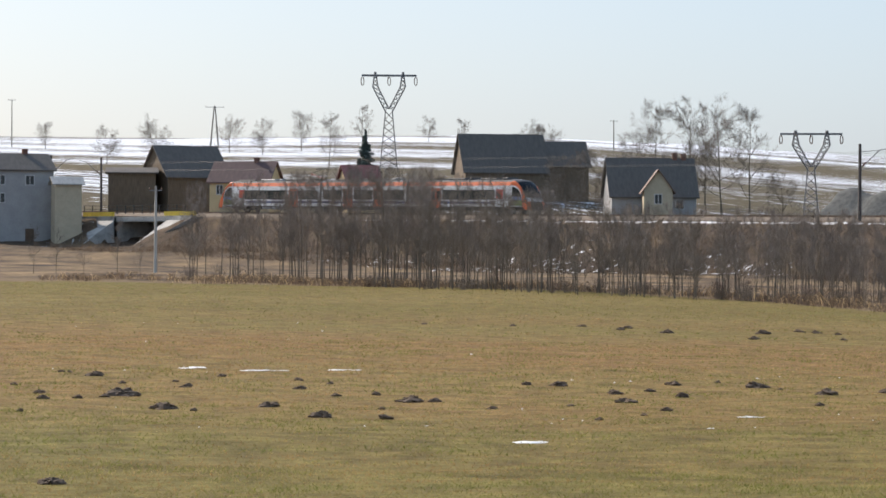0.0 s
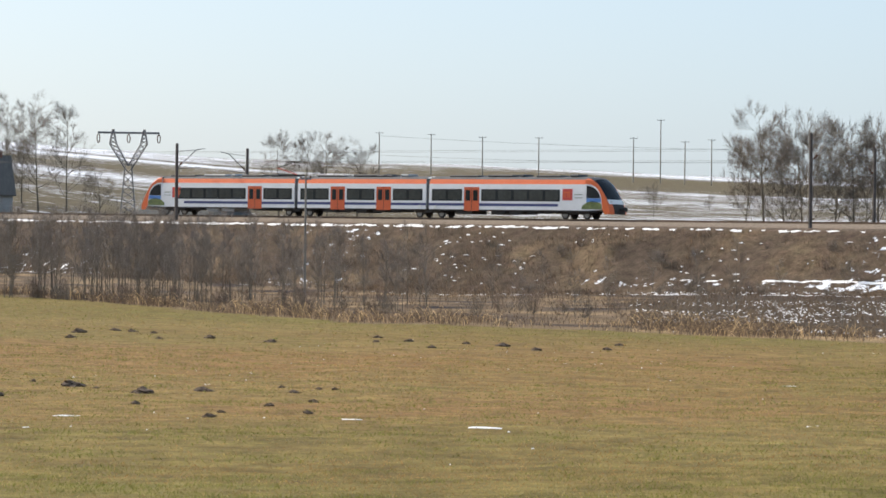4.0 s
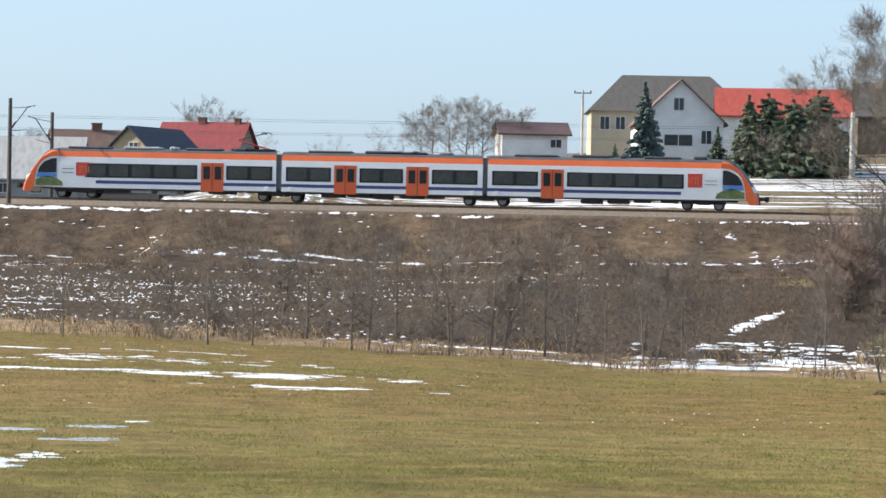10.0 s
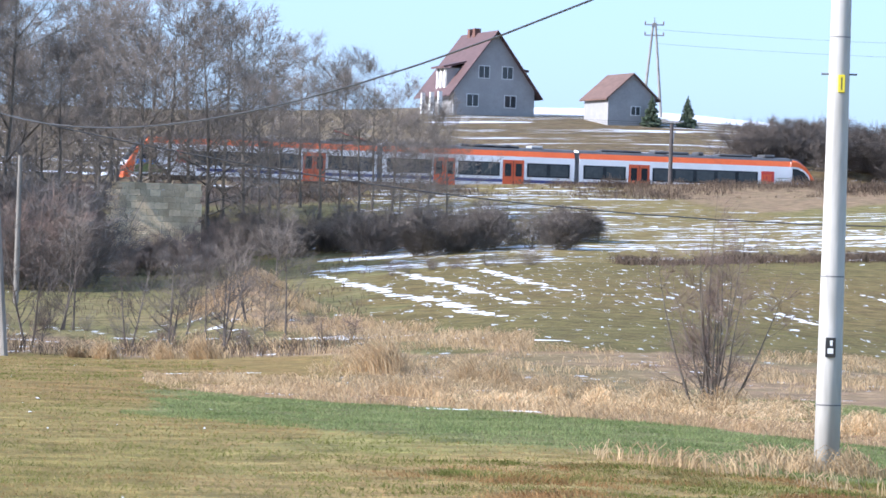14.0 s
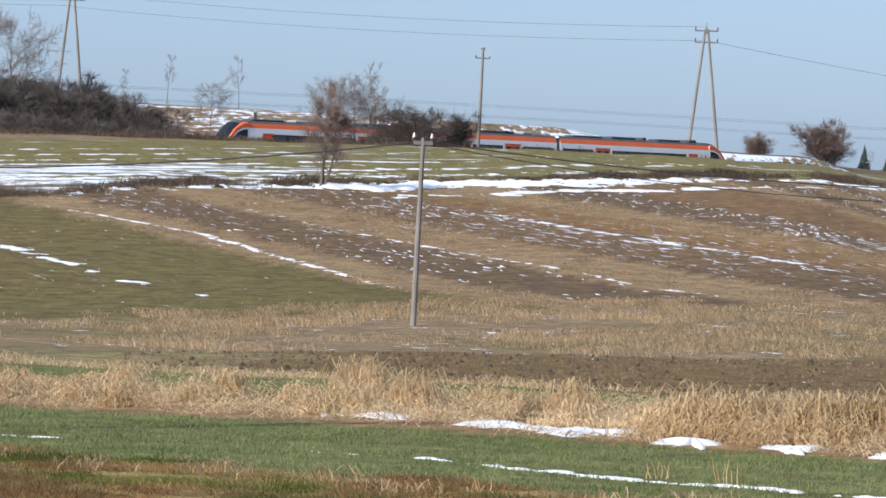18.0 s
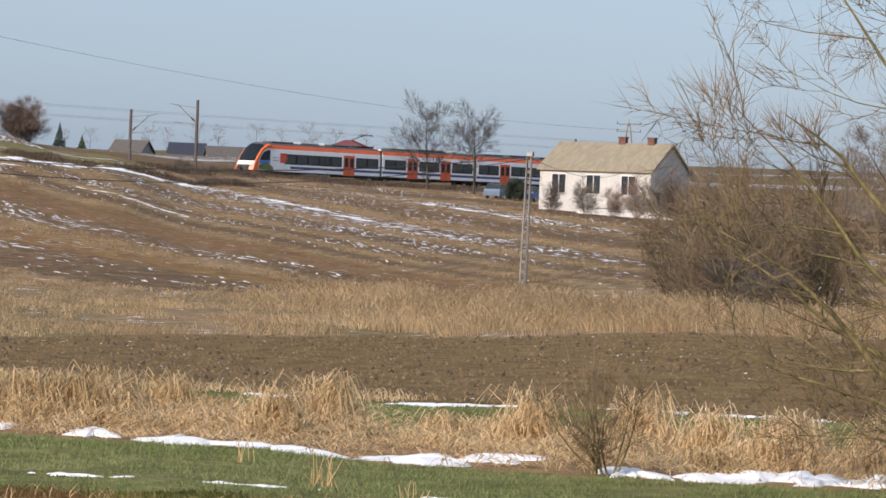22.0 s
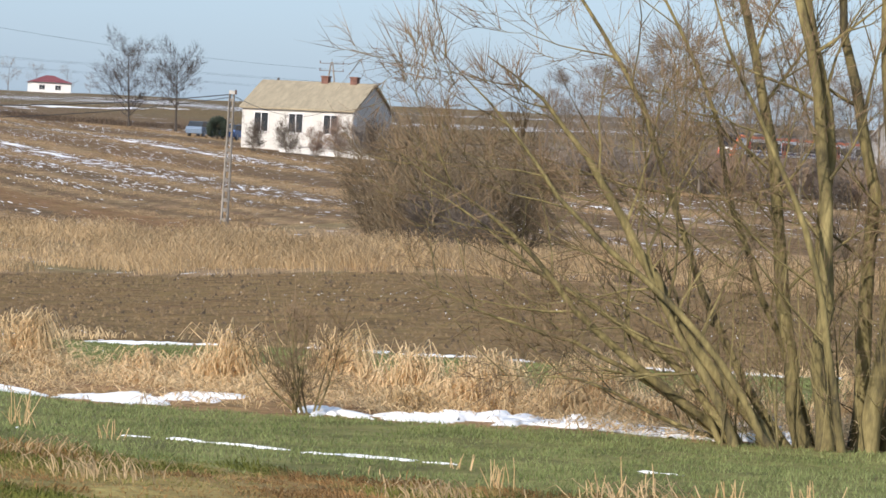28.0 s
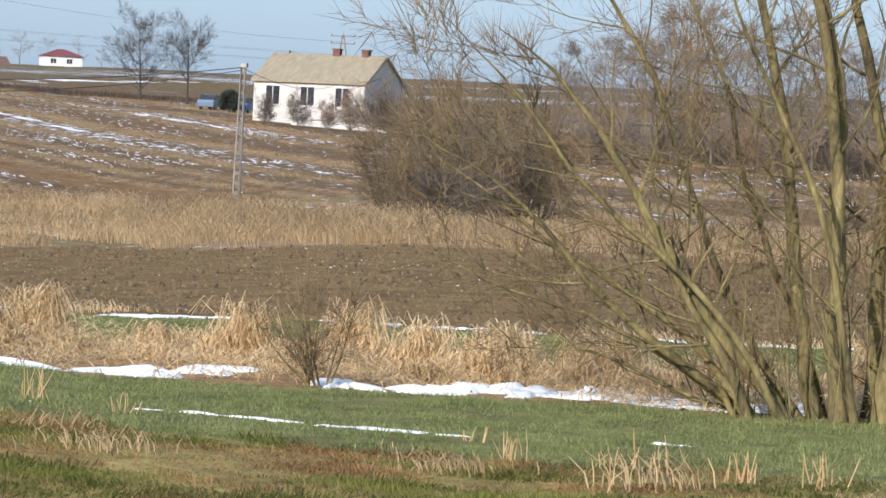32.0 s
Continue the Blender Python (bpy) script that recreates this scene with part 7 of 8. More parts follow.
# ---- the willow at the field's edge ----
def build_willow():
    rng = random.Random(9)
    t = thing("willow", "many-stemmed bare willow with olive-yellow bark and arching boughs", "tree")
    cx, cy = polar(60.8, 31.6)
    gz = ground(cx, cy)
    right, far = Vector((math.cos(radians(60.8)), -math.sin(radians(60.8)), 0)), Vector((math.sin(radians(60.8)), math.cos(radians(60.8)), 0))
    # foot across the view, depth of the foot, lean at the foot and at the tip (degrees), length, radius, side boughs
    stems = [(-0.5, -0.2, -28, -44, 5.0, 0.075, 9), (-0.17, 0.1, -9, -25, 7.2, 0.078, 9), (0.02, -0.3, -6, -19, 7.4, 0.08, 8), (0.14, 0.3, -4, -14, 7.2, 0.07, 7), (0.4, -0.1, 2, -1, 8.0, 0.1, 6), (0.62, 0.3, 4, 3, 8.0, 0.095, 6),
             (0.3, 0.5, -2, -8, 7.6, 0.075, 6), (0.85, -0.2, 9, 5, 7.8, 0.1, 6), (1.1, 0.2, 14, 8, 7.4, 0.095, 6), (1.35, 0.0, 22, 12, 7.0, 0.09, 6), (1.6, 0.3, 30, 20, 6.4, 0.07, 6),
             (-0.68, 0.2, -44, -57, 4.7, 0.05, 7), (-0.72, -0.1, -49, -64, 4.6, 0.044, 7), (-0.62, 0.3, -60, -70, 3.9, 0.036, 6), (-0.3, 0.3, -25, -33, 6.8, 0.045, 9), (-0.85, -0.4, -22, -46, 3.2, 0.05, 7), (-0.4, -0.45, -38, -52, 5.4, 0.042, 7),
             (-0.55, 0.5, -68, -84, 3.0, 0.03, 7), (-0.1, 0.5, -16, -38, 6.2, 0.04, 8), (0.2, -0.5, -12, -30, 5.6, 0.04, 7), (-0.95, 0.0, -34, -20, 2.2, 0.03, 5)]
    for fx, deep, a0, a1, length, r, boughs in stems:
        wood, twigs = Pile(), Pile()
        p = Vector((cx, cy, gz - 0.15)) + right * fx + far * deep
        n, swing, sway = 14, rng.uniform(0, 6.283), rng.uniform(-0.12, 0.16)
        pts, radii, q = [p], [r * 1.35], p.copy()
        for i in range(n):
            f = (i + 0.5) / n
            a = radians(a0 + (a1 - a0) * f ** 1.3 + 7 * math.sin(swing + 9 * f) + rng.gauss(0, 4.5))
            d = (Vector((0, 0, 1)) * math.cos(a) + right * math.sin(a) + far * (sway + rng.gauss(0, 0.05))).normalized()
            q = q + d * length / n
            pts.append(q.copy())
            radii.append(max(r * (1.12 - 0.8 * (i + 1) / n) * (1 - 0.9 * ((i + 1) / n) ** 5) * rng.uniform(0.92, 1.08), 0.006))
        wood.tube(pts, radii, 9)
        # young shoots round the foot
        for _ in range(4 if r < 0.06 else 5):
            f = rng.uniform(0.02, 0.34)
            k = min(int(f * n), n - 1)
            a = pts[k].lerp(pts[k + 1], f * n - k)
            g = (Vector((0, 0, rng.uniform(0.1, 1.0))) - right * rng.uniform(-0.5, 1.1) + far * rng.uniform(-0.7, 0.7)).normalized()
            grow(rng, wood, twigs, a, g, rng.uniform(0.35, 1.0), 0.0065, 1, 0.06, 0.22, (1, 3), 0.0055, 0.4, 0.4, 0.5)
        # straight shoots from the ground beside the stem
        for _ in range(1 if r < 0.06 else 2):
            a = p + right * rng.gauss(0, 0.22) + far * rng.gauss(0, 0.25)
            g = (Vector((0, 0, 1)) + right * rng.gauss(-0.12, 0.16) + far * rng.gauss(0, 0.15)).normalized()
            grow(rng, wood, twigs, a, g, rng.uniform(0.9, 2.7), rng.uniform(0.008, 0.016), 1, 0.1, 0.1, (2, 4), 0.006, 0.4, 0.35, 0.45)
        for b in range(boughs):
            f = 0.2 + 0.78 * (b + rng.random()) / boughs
            k = min(int(f * n), n - 1)
            a = pts[k].lerp(pts[k + 1], f * n - k)
            along_it = (pts[k + 1] - pts[k]).normalized()
            side = rng.choice((-1, 1))
            turn = radians(rng.uniform(28, 62)) * side
            axis = (far + right * rng.uniform(-0.4, 0.4) + Vector((0, 0, rng.uniform(-0.4, 0.4)))).normalized()
            g = Matrix.Rotation(turn, 3, axis) @ along_it
            if g.z < -0.15:
                g.z *= -0.3
            g.normalize()
            grow(rng, wood, twigs, a, g, rng.uniform(0.7, 2.1) * (1.15 - 0.45 * f), max(min(radii[k] * 0.45, 0.024), 0.009), 2 if rng.random() < 0.6 else 1, 0.07, 0.2, (2, 4), 0.008, 0.6, 0.42, 0.6)
        part_ob = new("stem", wood.mesh("stem", WILLOW, True))
        part_ob.parent = t
        o = new("spray", twigs.mesh("spray", WILLOW_TWIG))
        o.parent = part_ob
        tagged(o, "fine reddish-brown willow twigs", kind="stuff")
    b = thing("willow_bush", "small bare willow shrub among reeds and snow", "shrub")
    x, y = polar(51.4, 33.2)
    b.matrix_basis = Matrix.Translation((x, y, ground(x, y)))
    for nm, me in zip(("stem", "crown"), tree_meshes(555, 1.45, 0.014, 2, stems=11, bare=0.12, limbs=(6, 8), up=0.14, wander=0.2, thin=0.006, twig_len=0.2, reach=0.34, dense=0.5, lean=0.3, forks=(2, 3), bark=WILLOW, twig_mat=WILLOW_TWIG)):
        o = new(nm, me)
        o.parent = b


build_willow()


# ---- buildings ----
def plaster(name, c, rough=0.9):
    return surface(name, tuple(v * 0.82 for v in c), c, 0.7, rough, bump=0.01, bump_scale=12.0, vary=0.04)


def roofing(name, c, metal=0.0, rough=0.7):
    return surface(name, tuple(v * 0.7 for v in c), c, 0.9, rough, metal, bump=0.03, bump_scale=6.0, stretch=(3, 1, 1))


CREAM, WHITEWASH, GREYWALL, YELLOW = plaster("cream plaster", (0.55, 0.47, 0.34)), plaster("whitewash", (0.78, 0.77, 0.74)), plaster("grey plaster", (0.38, 0.38, 0.38)), plaster("yellow plaster", (0.66, 0.51, 0.29))
# walls of the white house: WHITEWASH taken down to one darker tone
DULLWHITE = plaster("dull whitewash", (0.6, 0.585, 0.55))
# the grey-brown plaster carries the walls' shade in its base colour
OCHRE, SHADE_DUN = plaster("ochre plaster", (0.48, 0.37, 0.23)), plaster("shaded dun plaster", (0.3, 0.265, 0.215))
BLOCK = plaster("grey blockwork", (0.35, 0.345, 0.34))
BOARD = surface("weathered boards", (0.09, 0.065, 0.045), (0.2, 0.15, 0.1), 2.0, 0.9, stretch=(6, 6, 0.4), bump=0.02)
TARRED = surface("tarred boards", (0.02, 0.021, 0.022), (0.05, 0.05, 0.052), 2.0, 0.85, stretch=(6, 6, 0.4), bump=0.02)
BRICK = surface("orange-brown brick", (0.32, 0.18, 0.08), (0.5, 0.3, 0.14), 4.0, 0.9, bump=0.02)
# R_DARK is greyed lighter, with distance haze put into its colour
R_DARK, R_RED, R_BROWN, R_MAROON, R_GREY, R_ASB, R_BLUE = (roofing("dark roof", (0.122, 0.108, 0.095)), roofing("red tin roof", (0.255, 0.04, 0.042)), roofing("brown roof", (0.17, 0.1, 0.075)), roofing("maroon roof", (0.125, 0.072, 0.068)),
                                                            roofing("grey metal roof", (0.42, 0.43, 0.42)), roofing("pale sheet roof", (0.46, 0.45, 0.43)), roofing("dark blue roof", (0.035, 0.04, 0.06)))
R_SLATE = roofing("slate-blue roof", (0.02, 0.025, 0.037))
R_BRIGHT = roofing("bright red roof", (0.44, 0.075, 0.05))
R_PINK = roofing("faded maroon roof", (0.2, 0.055, 0.06))
R_MOSS = roofing("mossy sheet roof", (0.33, 0.28, 0.19))
SOOT = surface("chimney brick", (0.1, 0.05, 0.04), (0.22, 0.11, 0.08), 4.0, 0.9)
PANE = surface("house window glass", (0.025, 0.03, 0.035), (0.05, 0.055, 0.06), 0.6, 0.1)
FRAME = surface("white window frame", (0.6, 0.6, 0.6), (0.72, 0.72, 0.72), 1.0, 0.5)
DOOR = surface("brown door", (0.08, 0.05, 0.03), (0.13, 0.08, 0.05), 2.0, 0.6)


def house(name, label, az, r, width, depth, eave, ridge, wall, roof, turn=0.0, hip=0.0, across=False, over=0.4, windows=(), chimneys=(), doors=(), category="house", gable=None):
    """A house with its front towards the camera. eave and ridge: heights above the eye. across: the gable faces the camera. windows: x, sill above eave (minus is below), width, height."""
    x, y = polar(az, r)
    base = min(ground(x + a, y + b) for a in (-width / 2, 0, width / 2) for b in (-depth / 2, 0, depth / 2)) - 0.3
    h = thing(name, label, category, Matrix.Translation((x, y, base)) @ pose(0, 0, 0, 0, 0, -az + turn))
    e, t = EYE + eave - base, EYE + ridge - base
    w, d = width / 2, depth / 2
    bm = bmesh.new()
    if across:
        out = [(-w, 0), (w, 0), (w, e), (0, t - 0.12), (-w, e)]
        prism(bm, out, -d, d)
    elif hip:
        box(bm, -w, w, -d, d, 0, e)
    else:
        a = [bm.verts.new((-w, q, z)) for q, z in ((-d, 0), (d, 0), (d, e), (0, t - 0.12), (-d, e))]
        b = [bm.verts.new((w, q, z)) for q, z in ((-d, 0), (d, 0), (d, e), (0, t - 0.12), (-d, e))]
        bm.faces.new(a[::-1]), bm.faces.new(b)
        for i in range(5):
            j = (i + 1) % 5
            bm.faces.new((a[i], a[j], b[j], b[i]))
    bmesh.ops.recalc_face_normals(bm, faces=bm.faces)
    part("wall", bm, wall, h)
    th = 0.16
    if hip:
        bm = bmesh.new()
        ev = [bm.verts.new((sx * (w + over), sy * (d + over), e)) for sx, sy in ((-1, -1), (1, -1), (1, 1), (-1, 1))]
        k = max(0.02, w - hip)
        rv = [bm.verts.new((-k, 0, t)), bm.verts.new((k, 0, t))]
        bm.faces.new((ev[0], ev[1], rv[1], rv[0])), bm.faces.new((ev[1], ev[2], rv[1])), bm.faces.new((ev[2], ev[3], rv[0], rv[1])), bm.faces.new((ev[3], ev[0], rv[0])), bm.faces.new(ev[::-1])
        part("roof", bm, roof, h)
    else:
        for s in (-1, 1):
            bm = bmesh.new()
            run = w if across else d
            drop = (t - e) / run * over
            pts = [(0.0, t), (s * (run + over), e - drop)]
            ln = (d if across else w) + over
            vs = []
            for u in (-ln, ln):
                for (q, z) in pts:
                    for dz in (0.0, -th):
                        vs.append(bm.verts.new((q, u, z + dz) if across else (u, q, z + dz)))
            for f in ((0, 2, 6, 4), (1, 5, 7, 3), (0, 1, 3, 2), (4, 6, 7, 5), (2, 3, 7, 6), (0, 4, 5, 1)):
                bm.faces.new([vs[i] for i in f])
            bmesh.ops.recalc_face_normals(bm, faces=bm.faces)
            part("roof", bm, roof, h)
    for wx, wz, ww, wh in windows:
        z0 = e + wz
        bm = boxed(wx - ww / 2 - 0.08, wx + ww / 2 + 0.08, -d - 0.05, -d + 0.02, z0 - 0.08, z0 + wh + 0.08)
        win = part("window", bm, FRAME, h)
        part("pane", boxed(wx - ww / 2, wx + ww / 2, -d - 0.065, -d - 0.03, z0, z0 + wh), PANE, win)
        part("bar", boxed(wx - 0.03, wx + 0.03, -d - 0.075, -d - 0.04, z0, z0 + wh), FRAME, win)
    for dx, dw, dh in doors:
        part("door", boxed(dx - dw / 2, dx + dw / 2, -d - 0.05, -d + 0.02, 0.3, dh), DOOR, h)
    for cx, ch, cs in chimneys:
        bm = boxed(cx - cs / 2, cx + cs / 2, -0.3, 0.3, t - 0.9, t + ch)
        box(bm, cx - cs / 2 - 0.06, cx + cs / 2 + 0.06, -0.36, 0.36, t + ch - 0.12, t + ch)
        part("chimney", bm, SOOT, h)
    return h


house("farmhouse", "grey plastered farmhouse with a low grey roof", -56.5, 430, 9.5, 8, 11.5, 13.6, GREYWALL, R_DARK, 14, windows=((-2.5, -2.2, 1.1, 1.2), (1.5, -2.2, 1.1, 1.2), (-2.5, -4.6, 1.1, 1.2)), doors=((1.5, 1.2, 2.2),), chimneys=((1.8, 0.6, 0.7),))
house("small_shed", "small pale shed with a flat white roof", -55.52, 425, 3.6, 3, 9.6, 10.4, CREAM, R_ASB, 10, category="shed")
house("barn", "long low dark barn beside the embankment", -54.35, 434, 6.4, 5, 11.3, 11.95, BOARD, R_DARK, category="barn")
house("barn", "tall dark wooden barn with a steep roof", -53.4, 438, 9.0, 9, 11.0, 15.1, BOARD, R_DARK, 24, across=False, category="barn")
house("cottage", "cream cottage with a brown-red roof by the railway", -52.3, 424, 8.0, 7, 10.0, 12.6, YELLOW, R_MAROON, -16, windows=((-2.6, -1.9, 0.8, 1.2), (1.0, -1.9, 0.8, 1.2)), chimneys=((1.5, 0.5, 0.6),))
house("small_cottage", "small cream cottage with a faded red roof by the railway", -50.25, 424, 4.4, 6, 10.3, 12.2, YELLOW, R_PINK, 12, windows=((-1.1, -1.9, 0.8, 1.1), (1.0, -1.9, 0.8, 1.1), (-1.1, -4.2, 0.8, 1.1)))
house("farm_building", "large dark farm building with a steep roof", -47.7, 482, 12.6, 9, 13.2, 18.7, BOARD, R_DARK, 12, category="barn")
house("farm_building", "lower dark wing of the farm building", -46.6, 487, 7.0, 8, 14.2, 17.8, BOARD, R_DARK, 12, category="barn")
house("dark_house", "house with a broad dark roof past the railway", -45.0, 432, 11.5, 9, 8.6, 13.6, GREYWALL, R_DARK, 8, windows=((3.5, -2, 1.0, 1.2),), chimneys=((3.4, 0.7, 0.6), (4.6, 0.6, 0.6)))
house("gabled_porch", "cream gabled front before the dark roof", -44.86, 424, 3.8, 4, 9.2, 11.8, CREAM, R_BROWN, 4, across=True, windows=((0, -2.0, 0.9, 1.2),), category="house")
house("low_house", "low house under a wide maroon roof by the track", -21.6, 277, 15.5, 9, 3.7, 5.4, BLOCK, R_MAROON, 6, hip=4.0)
house("yellow_house", "yellow house with a grey metal hip roof", -20.4, 301, 9.0, 9, 8.9, 11.3, YELLOW, R_GREY, 10, hip=4.0, windows=((-3.0, -1.4, 0.8, 1.1), (2.5, -1.4, 0.8, 1.1), (-3.0, -4.2, 0.8, 1.2)), chimneys=((1.7, 0.3, 0.9),))
house("large_barn", "long barn with a maroon sheet roof", -17.6, 334, 17.0, 11, 7.8, 10.95, BOARD, R_MAROON, 4, category="barn")
house("grey_barn", "barn with a pale sheet roof and blockwork walls", -15.5, 294, 15.5, 8, 5.9, 9.55, BLOCK, R_ASB, -8, windows=((-5, -1.6, 1.0, 0.8), (-2, -1.6, 1.0, 0.8), (1, -1.6, 1.0, 0.8), (4, -1.6, 1.0, 0.8)), category="barn")
house("brown_house", "house with a brown roof and brick chimney", -13.9, 326, 7.4, 8, 9.2, 11.4, SHADE_DUN, R_BROWN, 8, chimneys=((0.8, 0.7, 1.0),))
house("gabled_house", "ochre-gabled house with a dark blue roof", -12.72, 302, 6.5, 9.5, 7.9, 10.9, OCHRE, R_BLUE, -30, across=True, windows=((0.5, 0.2, 0.9, 1.2),))
house("dark_shed", "dark shed with a blue-black roof beside the track", -12.95, 283, 7.4, 6.5, 5.3, 7.6, TARRED, R_SLATE, -30, category="shed")
house("red_roofed_house", "house with a bright red metal roof and two chimneys", -11.8, 334, 9.2, 8.5, 8.6, 12.75, SHADE_DUN, R_RED, -22, chimneys=((-0.4, 0.5, 0.8), (3.6, 0.4, 0.6)), windows=((2.6, -2, 0.9, 1.2),))
house("garage", "white garage with a flat dark roof", -5.92, 300, 6.2, 5, 11.0, 12.05, WHITEWASH, R_MAROON, 8, windows=((2.0, -1.4, 1.0, 0.7),), category="garage")
house("cream_house", "cream house with a large grey hip roof", -3.5, 332, 16.0, 10, 14.4, 18.4, CREAM, R_DARK, 4, hip=3.4, windows=((-6.6, -1.9, 0.9, 1.3), (-5.0, -1.9, 0.9, 1.3)), chimneys=())
house("white_gabled_house", "white house with a broad gable front", -3.3, 300, 8.0, 9, 12.3, 16.1, WHITEWASH, R_BROWN, 5, across=True, windows=((-0.2, 0.9, 0.9, 1.1), (-2.6, 0.4, 0.35, 0.5), (2.4, -2.2, 0.9, 1.2), (-0.2, -2.4, 2.6, 1.0)))
house("red_house", "long house under a bright red roof", -1.4, 322, 13.0, 8, 14.0, 16.7, WHITEWASH, R_BRIGHT, 2, chimneys=())
house("dark_barn", "dark barn roof among the trees", 0.8, 352, 11.0, 9, 15.4, 19.0, BOARD, R_DARK, 4, category="barn")
hg = house("unfinished_house", "unplastered grey house with a steep brown roof", 14.85, 336, 9.0, 10.0, 15.4, 21.4, BLOCK, R_MAROON, 20, across=True, over=0.7, windows=((-1.2, 1.0, 1.1, 1.2), (1.4, 1.0, 1.1, 1.2), (-2.4, -2.0, 1.2, 1.2), (1.8, -2.0, 1.2, 1.2)), chimneys=())
foot = hg.matrix_basis.translation.z
e0, t0 = EYE + 15.4 - foot, EYE + 21.4 - foot
part("dormer", boxed(-4.5, -1.6, -2.6, 0.6, e0 - 0.2, e0 + 2.0), BLOCK, hg)
part("dormer_roof", prism(bmesh.new(), [(-5.0, e0 + 1.95), (-1.2, e0 + 2.9), (-1.2, e0 + 3.1), (-5.0, e0 + 2.15)], -3.0, 1.0), R_MAROON, hg)
for k in (-2.2, -1.0, 0.2):
    part("dormer_post", boxed(-4.6, -4.45, k - 0.2, k + 0.2, e0 - 0.2, e0 + 1.95), WHITEWASH, hg)
part("side_dormer", boxed(2.2, 4.6, -1.5, 1.5, e0, e0 + 2.0), BLOCK, hg)
part("dormer_roof", prism(bmesh.new(), [(5.0, e0 + 1.95), (1.5, e0 + 2.7), (1.5, e0 + 2.9), (5.0, e0 + 2.15)], -1.9, 1.9), R_MAROON, hg)
for k in (0.6, 2.2):
    part("chimney", boxed(-0.35, 0.35, k, k + 0.7, t0 - 0.7, t0 + 0.5), SOOT, hg)
for k in (-4.6, -2.0, 0.8):
    part("balcony_post", boxed(-6.0, -5.6, k, k + 0.4, 0.0, e0 - 0.6), WHITEWASH, hg)
house("outbuilding", "small blockwork outbuilding with a brown roof", 17.42, 321, 5.2, 6.0, 14.4, 16.7, BLOCK, R_BROWN, 24, across=True, windows=((0.4, -1.9, 0.9, 0.8),), category="outbuilding")
wh = house("white_house", "dull whitewashed house with a weathered, mossy grey roof", 51.34, 264, 9.9, 8.5, 4.5, 6.75, DULLWHITE, R_MOSS, -23, over=0.22, windows=((-3.2, -2.1, 1.2, 1.5), (-0.1, -2.1, 1.2, 1.5), (3.0, -2.1, 1.2, 1.5)), chimneys=((0.6, 0.5, 0.6), (3.2, 0.5, 0.6)))
house("far_house", "distant white house with a red roof", 46.5, 700, 8.6, 8, 14.5, 16.1, WHITEWASH, R_PINK, 6, hip=3.5, windows=((-2, -1.6, 1.2, 1.0), (1.5, -1.6, 1.2, 1.0)))
for k, (az, r, w, e, t, rf) in enumerate(((42.6, 560, 7, 9.6, 11.5, R_DARK), (43.6, 600, 8, 10.2, 12.2, R_BLUE), (44.3, 590, 9, 9.8, 11.6, R_DARK), (45.3, 640, 6, 11.0, 12.9, R_BROWN), (62.0, 420, 9, 7.6, 9.6, R_ASB))):
    house("distant_house", "distant house under a dark roof on the skyline", az, r, w * 0.8, 7, e - 0.4, t - 0.2, BLOCK, rf, k * 13 - 20, windows=((-1.5, -1.4, 0.9, 1.0), (1.5, -1.4, 0.9, 1.0)))
house("brick_shed", "old orange-brown brick shed with a red tiled edge", 4.85, 178, 5.6, 6, 2.1, 4.7, BRICK, R_BROWN, 0, across=True, over=0.3, category="shed")
house("plank_shed", "long low shed of brown boards in the copse", 7.0, 184, 5.6, 4, 0.9, 2.0, BRICK, R_BROWN, 4, category="shed")


def stone_wall():
    x, y = polar(9.1, 180)
    g = ground(x, y)
    w = thing("ruined_wall", "pale ruined stone wall in the copse", "wall", Matrix.Translation((x, y, g)) @ pose(0, 0, 0, 0, 0, -9.1))
    rng = random.Random(8)
    st = surface("pale stone", (0.5, 0.37, 0.22), (0.8, 0.64, 0.42), 1.1, 0.9, vary=0.25, bump=0.03)
    h = 0.0
    row = 0
    while h < 4.0 - (g - EYE + 1.9):
        rh = rng.uniform(0.3, 0.42)
        xx = -2.5 - (0.3 if row % 2 else 0.0)
        while xx < 2.4:
            ww = rng.uniform(0.5, 0.85)
            part("stone", boxed(xx, min(xx + ww - 0.012, 2.6), -0.25 - rng.uniform(0, 0.03), 0.25, h, h + rh - 0.012, bevel=0.01), st, w)
            xx += ww
        h += rh
        row += 1


stone_wall()


def spoil_heap():
    """The long dark heap of spoil beside the railway."""
    bm = bmesh.new()
    n, m = 40, 18
    x0, y0 = polar(-40.7, 343)
    vs = []
    for i in range(n + 1):
        for j in range(m + 1):
            a, b = -1 + 2 * i / n, -1 + 2 * j / m
            prof = min(1.0, (1 - abs(a)) * 2.0) * min(1.0, (1 - abs(b)) * 1.6)
            px, py = x0 + a * 10.5, y0 + b * 6
            z = ground(px, py) - 0.3 + prof * 6.0 * (0.93 + 0.12 * noise.noise((px * 0.3, py * 0.3, 1))) + 0.25 * noise.noise((px, py, 2)) * prof
            vs.append(bm.verts.new((px, py, z)))
    for i in range(n):
        for j in range(m):
            k = i * (m + 1) + j
            bm.faces.new((vs[k], vs[k + m + 1], vs[k + m + 2], vs[k + 1]))
    o = link("spoil_mound", bm, surface("dark spoil", (0.05, 0.055, 0.056), (0.1, 0.108, 0.108), 2.0, 0.95, bump=0.08, bump_scale=5.0), smooth=True)
    tagged(o, "long dark grey heap of spoil beside the track", "heap")


spoil_heap()


